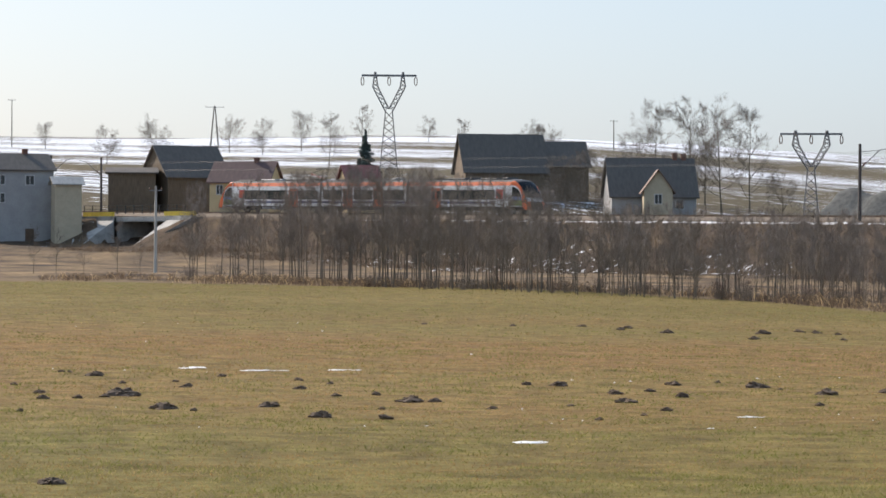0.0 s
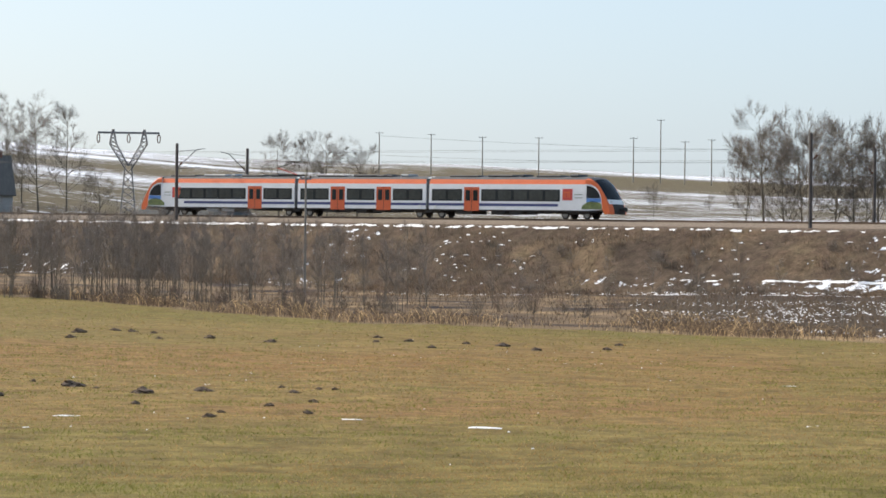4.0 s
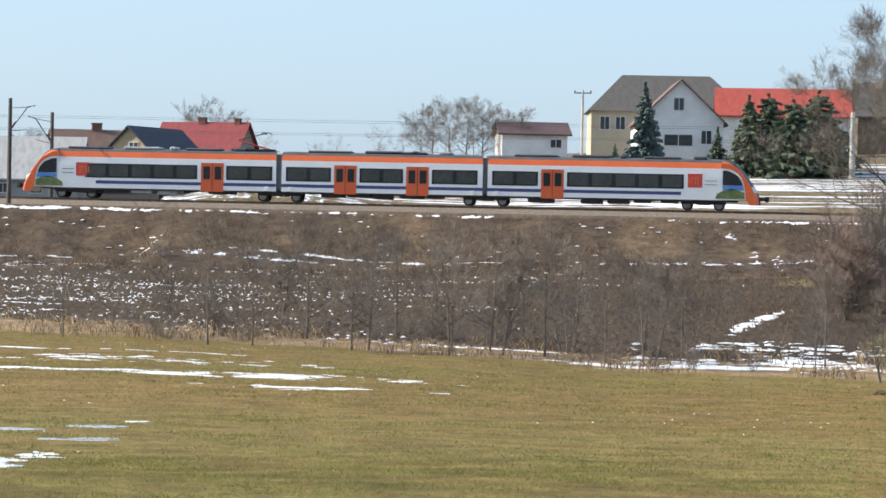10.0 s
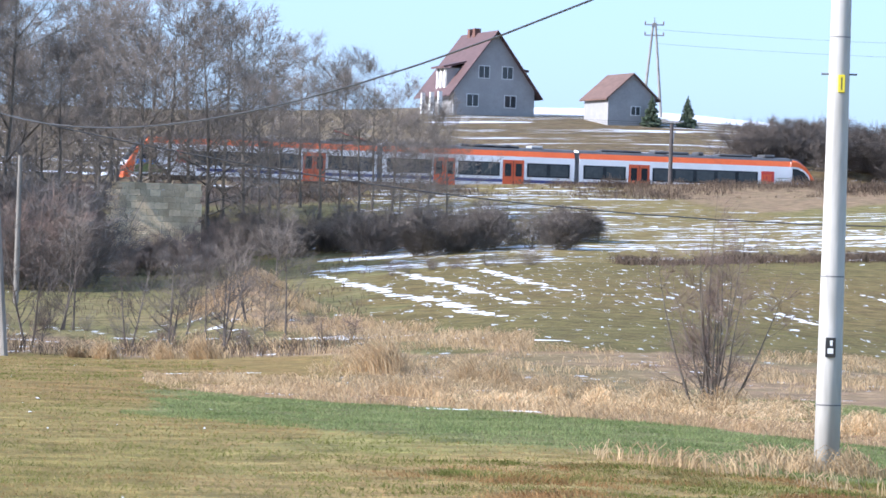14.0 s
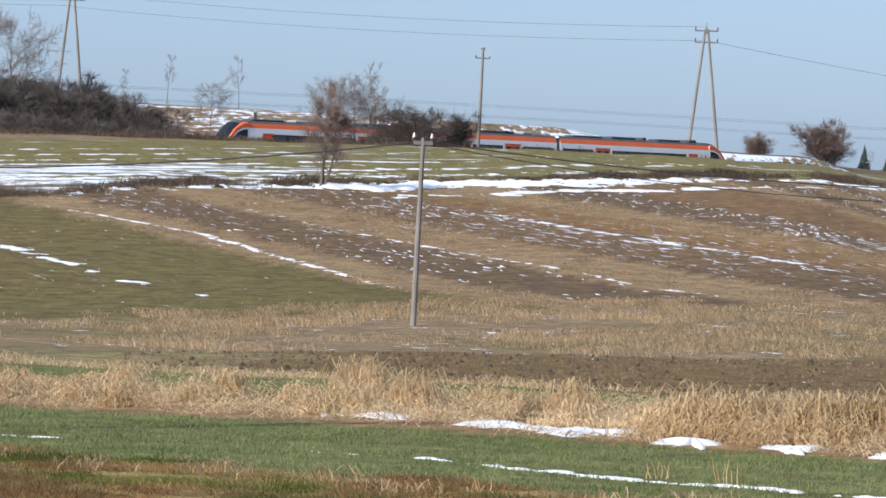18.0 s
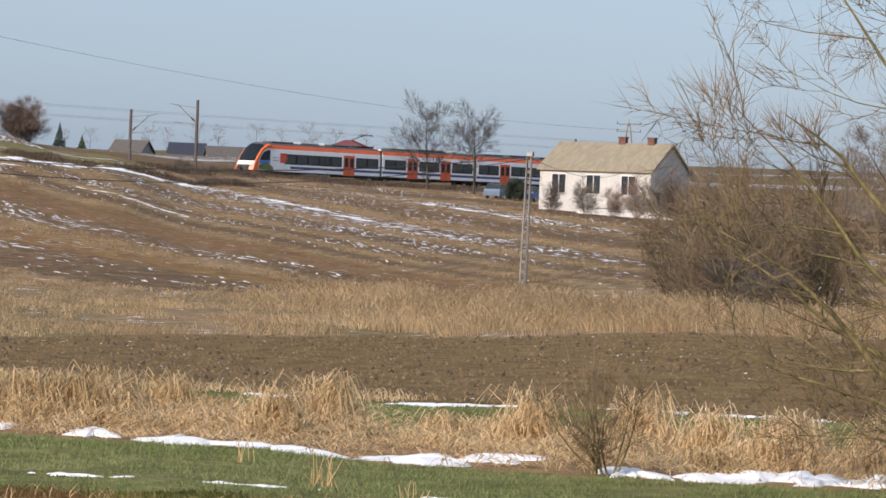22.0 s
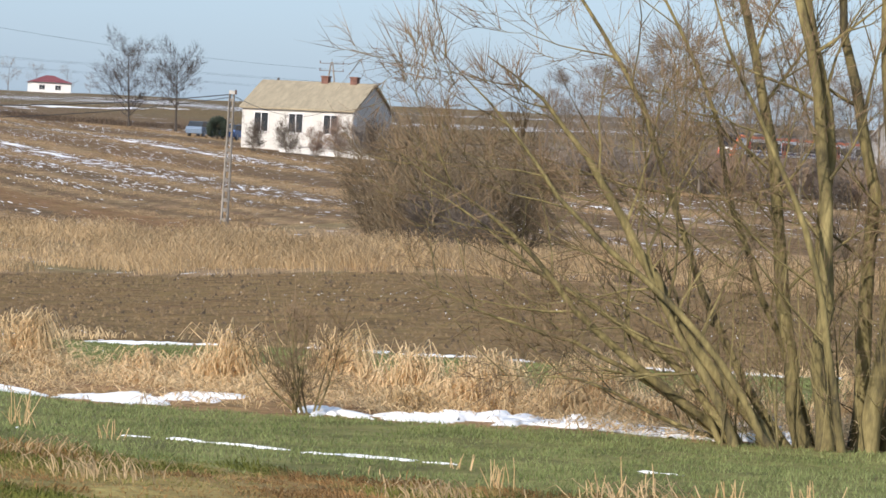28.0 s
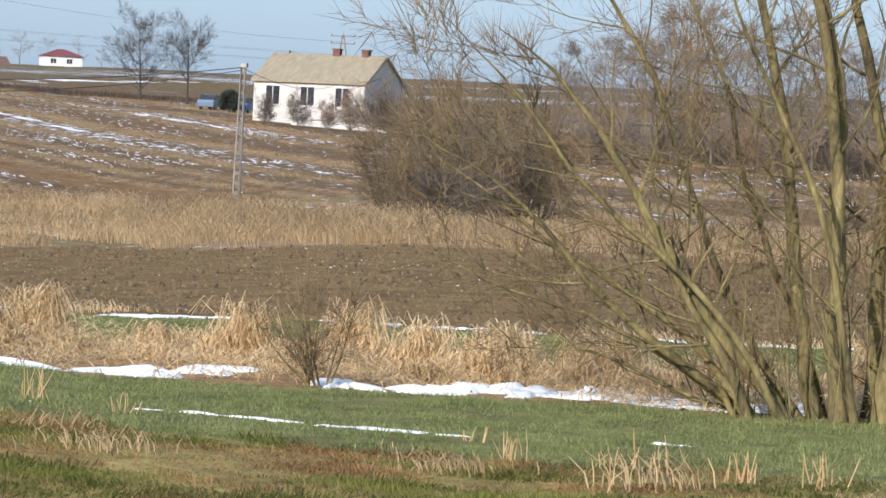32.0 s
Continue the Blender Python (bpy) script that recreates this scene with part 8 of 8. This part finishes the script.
# ---- the road bridge ----
def bridge():
    conc = surface("stained concrete", (0.24, 0.24, 0.23), (0.42, 0.41, 0.39), 0.8, 0.9, bump=0.03, c3=(0.5, 0.49, 0.47))
    yel = surface("yellow paint", (0.55, 0.4, 0.04), (0.68, 0.5, 0.06), 1.5, 0.6)
    rail = surface("dark railing", (0.03, 0.03, 0.03), (0.06, 0.055, 0.05), 3.0, 0.6)
    x0, x1 = BRIDGE_X0, BRIDGE_X1
    z = rail_z((x0 + x1) / 2) - 0.35
    lo = ground((x0 + x1) / 2, TRACK_Y - 14) - 0.3
    b = thing("railway_bridge", "concrete railway bridge with yellow edges over a road", "bridge")
    part("deck", boxed(x0 - 0.8, x1 + 0.8, TRACK_Y - 4.4, TRACK_Y + 9, z - 1.0, z - 0.35), conc, b)
    for xa, xb in ((x0 - 1.6, x0), (x1, x1 + 1.6)):
        part("abutment", boxed(xa, xb, TRACK_Y - 4.6, TRACK_Y + 9, lo, z - 0.36), conc, b)
    for xa, s in ((x0, -1), (x1, 1)):
        bm = bmesh.new()
        a = [bm.verts.new((xa + s * u, TRACK_Y - 4.7 - v, w)) for u, v, w in ((0, 0, z - 0.3), (7.0, 0.6, z - 0.3), (2.5, 7.0, lo), (0, 7.0, lo), (0, 0, lo))]
        c = [bm.verts.new(v.co + Vector((0, 0.5, -0.25))) for v in a]
        bm.faces.new(a), bm.faces.new(c[::-1])
        for i in range(5):
            j = (i + 1) % 5
            bm.faces.new((a[j], a[i], c[i], c[j]))
        bmesh.ops.recalc_face_normals(bm, faces=bm.faces)
        part("wing_wall", bm, conc, b, "sloping stained concrete wing wall")
    for xa, xb in ((x0 - 7.0, x0 - 0.2), (x1 - 0.4, x1 + 6.2)):
        part("yellow_edge", boxed(xa, xb, TRACK_Y - 4.85, TRACK_Y - 4.5, z - 0.28, z + 0.28), yel, b, "yellow-painted concrete edge")
    for x in np.arange(x0 - 7, x1 + 6.5, 1.9):
        part("railing_post", boxed(x - 0.05, x + 0.05, TRACK_Y - 4.7, TRACK_Y - 4.6, z, z + 1.15), rail, b)
    for h in (0.6, 1.1):
        part("handrail", boxed(x0 - 7, x1 + 6.5, TRACK_Y - 4.68, TRACK_Y - 4.62, z + h, z + h + 0.06), rail, b)


bridge()


# ---- poles, pylons and wires ----
CONCRETE = surface("pole concrete", (0.33, 0.315, 0.285), (0.5, 0.48, 0.44), 1.2, 0.85, bump=0.004, bump_scale=40.0, stretch=(1, 1, 0.15), c3=(0.42, 0.4, 0.35))
DARKPOLE = surface("dark mast", (0.06, 0.05, 0.045), (0.12, 0.1, 0.09), 2.0, 0.8)
POLE_GREY = surface("weathered grey pole", (0.17, 0.155, 0.135), (0.3, 0.275, 0.24), 1.5, 0.9, stretch=(1, 1, 0.2))
GALV = surface("galvanised steel", (0.14, 0.14, 0.145), (0.24, 0.24, 0.245), 2.0, 0.6, 0.4)
WIRE = surface("wire", (0.03, 0.03, 0.03), (0.06, 0.06, 0.06), 2.0, 0.6)
GLAZE = surface("insulator", (0.1, 0.05, 0.03), (0.16, 0.08, 0.05), 3.0, 0.2)


def level(az, r, el):
    """A height seen at that angle from the eye."""
    return EYE + r * math.tan(radians(el))


def plain_pole(az, r, top, label, rad=0.13, material=None, arms=(), name="power_pole", group="poles", lean=0.0):
    x, y = polar(az, r)
    g = ground(x, y)
    h = level(az, r, top) - g
    p = thing(name, label, "pole", Matrix.Translation((x, y, g)) @ pose(0, 0, 0, 0, lean, -az), group)
    part("shaft", tube(bmesh.new(), [(0, 0, -0.5), (0, 0, h * 0.5), (0, 0, h)], [rad * 1.15, rad, rad * 0.75], 10), material or CONCRETE, p)
    for z, w in arms:
        part("crossarm", boxed(-w, w, -0.05, 0.05, h - z - 0.06, h - z + 0.06), GALV, p)
        for s in (-1, 1):
            part("insulator", tube(bmesh.new(), [(s * w * 0.92, 0, h - z + 0.06), (s * w * 0.92, 0, h - z + 0.16), (s * w * 0.92, 0, h - z + 0.3)], [0.05, 0.08, 0.03], 8), GLAZE, p)
    return p


def catenary_mast(x, side, top_above, flip=1):
    """A mast of the railway's overhead line, with its bracket."""
    y = TRACK_Y + side
    g = min(ground(x, y), rail_z(x) - 0.3)
    h = rail_z(x) + top_above - g
    p = thing("catenary_mast", "railway overhead-line mast with a hinged bracket", "mast", Matrix.Translation((x, y, g)), "catenary masts")
    part("shaft", tube(bmesh.new(), [(0, 0, -0.5), (0, 0, h)], [0.2, 0.15], 8), DARKPOLE, p)
    s = 1 if side < 0 else -1
    part("bracket", tube(bmesh.new(), [(0, 0, h - 2.6), (0.9 * flip, s * 2.0, h - 0.6), (1.3 * flip, s * 2.9, h - 0.45)], [0.05, 0.05, 0.04], 6), GALV, p)
    part("stay", tube(bmesh.new(), [(0, 0, h - 0.8), (1.0 * flip, s * 2.3, h - 0.6)], [0.03, 0.03], 5), GALV, p)
    part("steady_arm", tube(bmesh.new(), [(0, 0, h - 2.6), (0.6 * flip, s * 3.0, h - 2.4)], [0.04, 0.03], 5), GALV, p)
    part("insulator", tube(bmesh.new(), [(0.1 * flip, s * 0.25, h - 2.3), (0.3 * flip, s * 0.6, h - 1.9)], [0.09, 0.09], 8), GLAZE, p)
    return p


def along(az, off):
    return (TRACK_Y + off) * math.tan(radians(az))


for az, off, top, fl in ((-55.8, -4, 7.6, 1), (-54.9, 8, 7.6, -1), (-41.23, -4, 7.3, 1), (-39.96, 8, 7.2, -1), (-29.79, -4, 7.8, 1), (-28.65, 8, 6.9, -1), (-15.31, -4, 7.8, 1), (-14.56, 8, 7.2, -1), (18.37, -4, 6.4, 1), (32.39, 8, 5.4, -1), (30.3, 8, 5.0, 1), (42.56, 8, 7.0, 1), (43.75, -4, 8.0, -1), (50.6, 8, 7.0, 1), (55.5, -4, 7.4, 1)):
    catenary_mast(along(az, off), off, top, fl)

plain_pole(-53.92, 300, 1.24, "weathered wooden pole by the road bridge", 0.14, CONCRETE, ((0.4, 0.6),))
plain_pole(-17.63, 236, 1.69, "thin grey pole at the foot of the bank", 0.09, POLE_GREY, ((0.2, 0.4),))
plain_pole(-38.9, 240, 1.5, "thin grey pole below the bank", 0.09, POLE_GREY, ((0.2, 0.4),))
plain_pole(-0.14, 285, 2.56, "short white concrete post beside the conifers", 0.25, CONCRETE)
plain_pole(-5.0, 330, 2.89, "power pole beside the cream house", 0.14, CONCRETE, ((0.3, 0.9),))
plain_pole(6.65, 140, 1.15, "pale concrete pole among the copse", 0.11, POLE_GREY)
plain_pole(33.28, 98, 1.28, "slender concrete power pole in the tall grass", 0.085, POLE_GREY, ((0.15, 0.3),), lean=1.2)
plain_pole(34.34, 296, 2.95, "tall concrete power pole behind the railway", 0.15, POLE_GREY, ((1.0, 0.7), (0.2, 0.15)), lean=1.0)
for az, top in ((-37.58, 2.32), (-36.64, 2.3), (-35.71, 2.26), (-34.69, 2.26), (-32.98, 2.27), (-32.49, 2.6), (-32.05, 2.21), (-31.57, 2.25), (-25.53, 2.42), (-25.12, 2.2), (-23.38, 2.24), (-56.5, 2.78), (-45.65, 2.48)):
    plain_pole(az, 950, top, "distant line pole on the hill", 0.17, POLE_GREY, ((0.3, 1.1),), "line_pole", "distant poles")


def a_frame(az, r, top, spread, label, arms=2, rad=0.14, beams=2.0, lean=0.0):
    """A pole of two legs that meet at the head."""
    x, y = polar(az, r)
    g = ground(x, y)
    h = level(az, r, top) - g
    p = thing("a_frame_pole", label, "pylon", Matrix.Translation((x, y, g)) @ pose(0, 0, 0, 0, lean, -az), "two-legged poles")
    for s in (-1, 1):
        part("leg", tube(bmesh.new(), [(s * spread, 0, -0.5), (s * 0.12, 0, h - 0.2)], [rad * 1.2, rad * 0.8], 8), POLE_GREY, p)
    part("head", boxed(-0.3, 0.3, -0.12, 0.12, h - 0.7, h - 0.4), GALV, p)
    for k in range(arms):
        z = h - 0.5 - k * 1.2
        part("crossarm", boxed(-beams, beams, -0.07, 0.07, z, z + 0.14), GALV, p)
        for s in (-1, 1):
            part("insulator", tube(bmesh.new(), [(s * beams * 0.95, 0, z + 0.14), (s * beams * 0.95, 0, z + 0.5)], [0.09, 0.04], 8), GLAZE, p)
    part("peak", tube(bmesh.new(), [(0, 0, h - 0.6), (0, 0, h + 0.4)], [0.08, 0.03], 6), GALV, p)
    return p


a_frame(18.0, 360, 3.95, 1.1, "two-legged concrete power pole on the hill", 2, 0.15, 1.1)
a_frame(26.95, 350, 3.8, 1.4, "two-legged concrete power pole behind the hedge", 2, 0.15, 1.4)
a_frame(38.4, 330, 3.45, 1.75, "two-legged concrete power pole on the snowy hill", 2, 0.15, 1.2)
a_frame(-26.28, 950, 2.2, 2.5, "distant two-legged pole on the skyline", 1, 0.22, 2.6)
a_frame(-52.87, 900, 2.7, 1.2, "distant two-legged pole on the skyline", 1, 0.22, 2.6)
a_frame(51.55, 520, 1.85, 1.6, "distant two-legged pole past the railway", 2, 0.15, 2.0)
a_frame(5.92, 104, 2.1, 1.06, "old wooden two-legged pole at the meadow's edge", 0, 0.105, 0.4, 1.9)


def y_pylon(az, r, top, base, name, size=1.0):
    """A lattice pylon with a forked head and a straight beam."""
    x, y = polar(az, r)
    g = ground(x, y)
    h = level(az, r, top) - g
    p = thing("lattice_pylon", name, "pylon", Matrix.Translation((x, y, g)) @ pose(0, 0, 0, 0, 0, -az), "lattice pylons")
    waist, half = h * 0.6, h * 0.145 * size

    def lattice(nm, a0, a1, b0, b1, n):
        bm = bmesh.new()
        for (p0, p1) in ((a0, a1), (b0, b1)):
            for dy in (-0.5, 0.5):
                tube(bm, [Vector(p0) + Vector((0, dy, 0)), Vector(p1) + Vector((0, dy, 0))], [0.1, 0.09], 4)
        for i in range(n):
            f, g2 = i / n, (i + 1) / n
            q0, q1 = Vector(a0).lerp(Vector(a1), f), Vector(b0).lerp(Vector(b1), g2)
            q2, q3 = Vector(b0).lerp(Vector(b1), f), Vector(a0).lerp(Vector(a1), g2)
            for dy in (-0.5, 0.5):
                tube(bm, [q0 + Vector((0, dy, 0)), q1 + Vector((0, dy, 0))], [0.06, 0.06], 3)
                tube(bm, [q2 + Vector((0, dy, 0)), q3 + Vector((0, dy, 0))], [0.06, 0.06], 3)
        part(nm, bm, GALV, p)

    lattice("tower", (-h * 0.09, 0, -0.3), (-h * 0.035, 0, waist), (h * 0.09, 0, -0.3), (h * 0.035, 0, waist), 8)
    for s in (-1, 1):
        lattice("fork", (s * h * 0.035, 0, waist), (s * (half + 0.35), 0, waist + h * 0.25), (0, 0, waist + h * 0.03), (s * (half - 0.6), 0, waist + h * 0.25), 5)
        lattice("horn", (s * (half + 0.35), 0, waist + h * 0.25), (s * half, 0, h), (s * (half - 0.6), 0, waist + h * 0.25), (s * (half - 0.2), 0, h), 4)
    part("beam", boxed(-half * 1.9, half * 1.9, -0.2, 0.2, h * 0.955, h * 0.975), GALV, p)
    for sx in (-half * 1.85, 0, half * 1.85):
        pts = [(sx + math.sin(a) * 0.32 * h / 22, 0, h * 0.955 - 1.05 * h / 22 + math.cos(a) * 0.95 * h / 22) for a in np.linspace(0, 2 * math.pi, 13)]
        part("insulator_ring", tube(bmesh.new(), pts, [0.07] * 13, 4, cap=False), GLAZE, p)
    return p


y_pylon(-49.72, 560, 3.33, 1.11, "tall lattice pylon with forked head behind the train")
y_pylon(-42.1, 450, 2.3, 1.15, "lattice pylon with forked head in a dip past the railway", 1.15)


def near_pole():
    x, y = polar(21.34, 36.0)
    g = ground(x, y)
    p = thing("concrete_pole", "round spun-concrete pole with yellow tag and plate", "pole", Matrix.Translation((x, y, g)) @ pose(0, 0, 0, 0, 0, -21.34))
    part("shaft", tube(bmesh.new(), [(0, 0, -0.4), (0, 0, 1.5), (0, 0, 5), (0, 0, 9.5)], [0.148, 0.138, 0.115, 0.09], 28), CONCRETE, p, smooth=True)
    for z, r in ((0.75, 0.146), (2.2, 0.136), (4.9, 0.117)):
        part("band", tube(bmesh.new(), [(0, 0, z), (0, 0, z + 0.015)], [r, r], 24), GALV, p)
    tag = part("yellow_tag", boxed(-0.01, 0.07, -0.145, -0.105, 4.28, 4.48, bevel=0.005), surface("yellow tag", (0.6, 0.5, 0.03), (0.72, 0.6, 0.05), 3.0, 0.5), p)
    part("tag_mark", boxed(0.025, 0.035, -0.149, -0.14, 4.31, 4.45), WIRE, tag)
    plate = part("number_plate", boxed(-0.055, 0.06, -0.165, -0.11, 1.3, 1.52, bevel=0.005), surface("black plate", (0.015, 0.015, 0.015), (0.03, 0.03, 0.03), 3.0, 0.5), p)
    for z0, z1, xa, xb in ((1.43, 1.49, -0.005, 0.025), (1.34, 1.4, -0.03, 0.035)):
        part("plate_bar", boxed(xa, xb, -0.17, -0.16, z0, z1), FRAME, plate)
    part("bolt", tube(bmesh.new(), [(-0.2, -0.02, 4.49), (0.2, -0.02, 4.49)], [0.012, 0.012], 6), GALV, p)
    return p


near_pole()


def slot_pole(az, r, top, label):
    """A concrete pole of two legs joined by rungs, as a ladder."""
    x, y = polar(az, r)
    g = ground(x, y)
    h = level(az, r, top) - g
    p = thing("ladder_pole", label, "pole", Matrix.Translation((x, y, g)) @ pose(0, 0, 0, 0, 0.6, -az))
    for s in (-1, 1):
        part("leg", tube(bmesh.new(), [(s * 0.13, 0, -0.4), (s * 0.08, 0, h)], [0.06, 0.048], 4), POLE_GREY, p)
    for k in range(int(h / 0.42)):
        z = 0.3 + k * 0.42
        part("rung", boxed(-0.1, 0.1, -0.04, 0.04, z, z + 0.14), POLE_GREY, p)
    part("cap", boxed(-0.12, 0.12, -0.08, 0.08, h - 0.1, h + 0.05), CONCRETE, p)
    part("insulator", tube(bmesh.new(), [(0.16, 0, h - 0.1), (0.16, 0, h + 0.1)], [0.05, 0.03], 6), GLAZE, p)


slot_pole(49.75, 133, 1.2, "slotted concrete power pole above the tall grass")


def wire(name, a, b, sag, rad=0.012, label="sagging dark overhead wire"):
    a, b = Vector(a), Vector(b)
    pts = [a.lerp(b, f) - Vector((0, 0, sag * 4 * f * (1 - f))) for f in np.linspace(0, 1, 17)]
    o = link(name, tube(bmesh.new(), pts, [rad] * 17, 4), WIRE)
    return tagged(o, label, "wire", "overhead wires")


def at(az, r, el):
    x, y = polar(az, r)
    return (x, y, level(az, r, el))


wire("power_line", at(6.0, 104, 1.98), at(21.34, 36.0, 6.4), 1.5, 0.017, "dark power line from the two-legged pole")
wire("power_line", at(6.0, 104, 1.95), at(33.28, 98, 1.2), 2.1, 0.021, "dark power line from the two-legged pole")
wire("power_line", at(33.28, 98, 1.24), at(49.75, 133, 1.15), 1.1, 0.019, "dark power line between the field poles")
wire("power_line", at(33.28, 98, 1.2), at(49.75, 133, 1.1), 1.5, 0.014, "dark power line between the field poles")
wire("power_line", at(49.75, 133, 1.15), at(51.6, 262, 1.0), 0.8, 0.015, "dark power line to the white house")
for el in (3.8, 3.55):
    wire("high_line", at(18.0, 360, el), at(26.95, 350, el - 0.12), 0.6, 0.014, "thin line between the two-legged poles")
    wire("high_line", at(26.95, 350, el - 0.14), at(38.4, 330, el - 0.35), 0.8, 0.014, "thin line between the two-legged poles")
wire("high_line", at(38.4, 330, 3.2), at(51.55, 520, 1.7), 2.0, 0.016, "thin line between the two-legged poles")
for off, up in ((0.0, 5.55), (0.0, 6.6), (4.2, 5.55), (4.2, 6.6)):
    bm = bmesh.new()
    pts = [(x, TRACK_Y + off, rail_z(x) + up) for x in range(-560, 761, 30)]
    tube(bm, pts, [0.009] * len(pts), 4)
    tagged(link("contact_wire", bm, WIRE), "overhead contact wire along the railway", "wire", "contact wires")
for el0, el1 in ((2.45, 2.2), (2.1, 2.1)):
    wire("far_line", at(-37.6, 950, el0 - 0.2), at(-23.4, 950, el1), 3.0, 0.03, "thin far power line over the hill")


# ---- yard by the white house ----
def yard():
    x, y = polar(49.55, 300)
    g = ground(x, y)
    bush = thing("clipped_thuja", "dark clipped round evergreen in the yard", "bush", Matrix.Translation((x, y, g)))
    rng = random.Random(4)
    leaves = Pile()
    for _ in range(1500):
        a, b = rng.uniform(0, 6.283), math.acos(rng.uniform(-0.6, 1))
        p = Vector((math.sin(b) * math.cos(a) * 0.95, math.sin(b) * math.sin(a) * 0.95, 1.0 + 1.05 * math.cos(b))) * rng.uniform(0.8, 1.02)
        leaves.twig(p, p + (p - Vector((0, 0, 1))).normalized() * 0.22, 0.07)
    o = new("crown", leaves.mesh("crown", NEEDLE_DARK))
    o.parent = bush
    part("trunk", tube(bmesh.new(), [(0, 0, -0.2), (0, 0, 0.9)], [0.1, 0.08], 6), BARK, bush)
    for az, r, c1, lab in ((49.25, 306, (0.16, 0.22, 0.3), "pale blue parked car in the yard"), (49.85, 304, (0.12, 0.2, 0.4), "blue parked car in the yard")):
        x, y = polar(az, r)
        car = thing("parked_car", lab, "car", Matrix.Translation((x, y, ground(x, y))) @ pose(0, 0, 0, 0, 0, -az + 70), "parked cars")
        paint = surface("car paint " + lab[:4], tuple(v * 0.8 for v in c1), c1, 1.0, 0.25)
        part("body", prism(bmesh.new(), [(-2.0, 0.3), (2.0, 0.3), (2.05, 0.75), (1.3, 0.9), (-1.9, 0.95), (-2.05, 0.7)], -0.82, 0.82), paint, car)
        part("cabin", prism(bmesh.new(), [(-1.8, 0.95), (0.95, 0.92), (0.35, 1.42), (-1.3, 1.45)], -0.72, 0.72), PANE, car)
        part("roof", boxed(-1.3, 0.35, -0.7, 0.7, 1.4, 1.47, bevel=0.03), paint, car)
        for wx in (-1.25, 1.25):
            for s in (-0.72, 0.72):
                w = part("wheel", tube(bmesh.new(), [(wx, s - 0.1, 0.3), (wx, s + 0.1, 0.3)], [0.3, 0.3], 14), RUBBER, car)
                part("rim", tube(bmesh.new(), [(wx, s - 0.11, 0.3), (wx, s + 0.11, 0.3)], [0.18, 0.18], 12), SILVER, w)
    x, y = polar(51.4, 256)
    fence = thing("low_wall", "low whitewashed wall before the house", "wall", Matrix.Translation((x, y, ground(x, y))) @ pose(0, 0, 0, 0, 0, -56))
    part("wall_body", boxed(-3.2, 4.5, -0.15, 0.15, -0.6, 0.55, bevel=0.03), WHITEWASH, fence)
    part("coping", boxed(-3.3, 4.6, -0.2, 0.2, 0.55, 0.65), BLOCK, fence)


yard()


# ---- dead stalks at the near edge ----
def stalks():
    rng = random.Random(31)
    for k, (az, r, h, n) in enumerate(((46.25, 27.5, 0.3, 12), (46.35, 27.6, 0.62, 2), (47.9, 26.5, 0.16, 8), (54.2, 25.6, 0.14, 6), (55.0, 23.6, 0.22, 14), (56.9, 23.4, 0.22, 10), (57.3, 23.6, 0.3, 3), (59.2, 22.4, 0.24, 12), (60.6, 22.2, 0.26, 14), (52.6, 24.4, 0.1, 5), (44.8, 30.5, 0.25, 8), (37.9, 30.0, 0.2, 8), (39.0, 29.4, 0.24, 8), (34.6, 27.0, 0.14, 6))):
        x, y = polar(az, r)
        tuft_ob = thing("stalk_tuft", "tuft of dead straw-coloured stalks at the field's edge", "dry stalks", Matrix.Translation((x, y, ground(x, y))), "stalk tufts")
        for _ in range(n):
            p = Vector((rng.gauss(0, 0.07), rng.gauss(0, 0.07), -0.02))
            q = p + Vector((rng.gauss(0, 0.25), rng.gauss(0, 0.2), 1.0)).normalized() * h * rng.uniform(0.6, 1.2)
            pile = Pile()
            pile.tube([p, p.lerp(q, 0.6) + Vector((rng.gauss(0, 0.01), 0, 0)), q], [0.006, 0.005, 0.003], 4)
            o = new("stalk", pile.mesh("stalk", TAN))
            o.parent = tuft_ob


stalks()


def motions():
    # seconds, place of the train's middle along the railway
    run = [(0, -297.9), (2, -245.2), (4.5, -180.3), (6, -141.2), (7.5, -102.3), (9, -63.3), (11, -11.5), (14.5, 79.5), (16.5, 131.6), (19, 197.7), (20.5, 236.8),
           (23, 303.0), (26, 386.5), (29, 468.2), (32, 553.0)]
    rows = []
    for t, x in run:
        slope = math.degrees(math.atan((rail_z(x + 20) - rail_z(x - 20)) / 40))
        rows.append((t, pose(x, TRACK_Y, rail_z(x), 0, -slope, 0)))
    walk(train, rows)


motions()
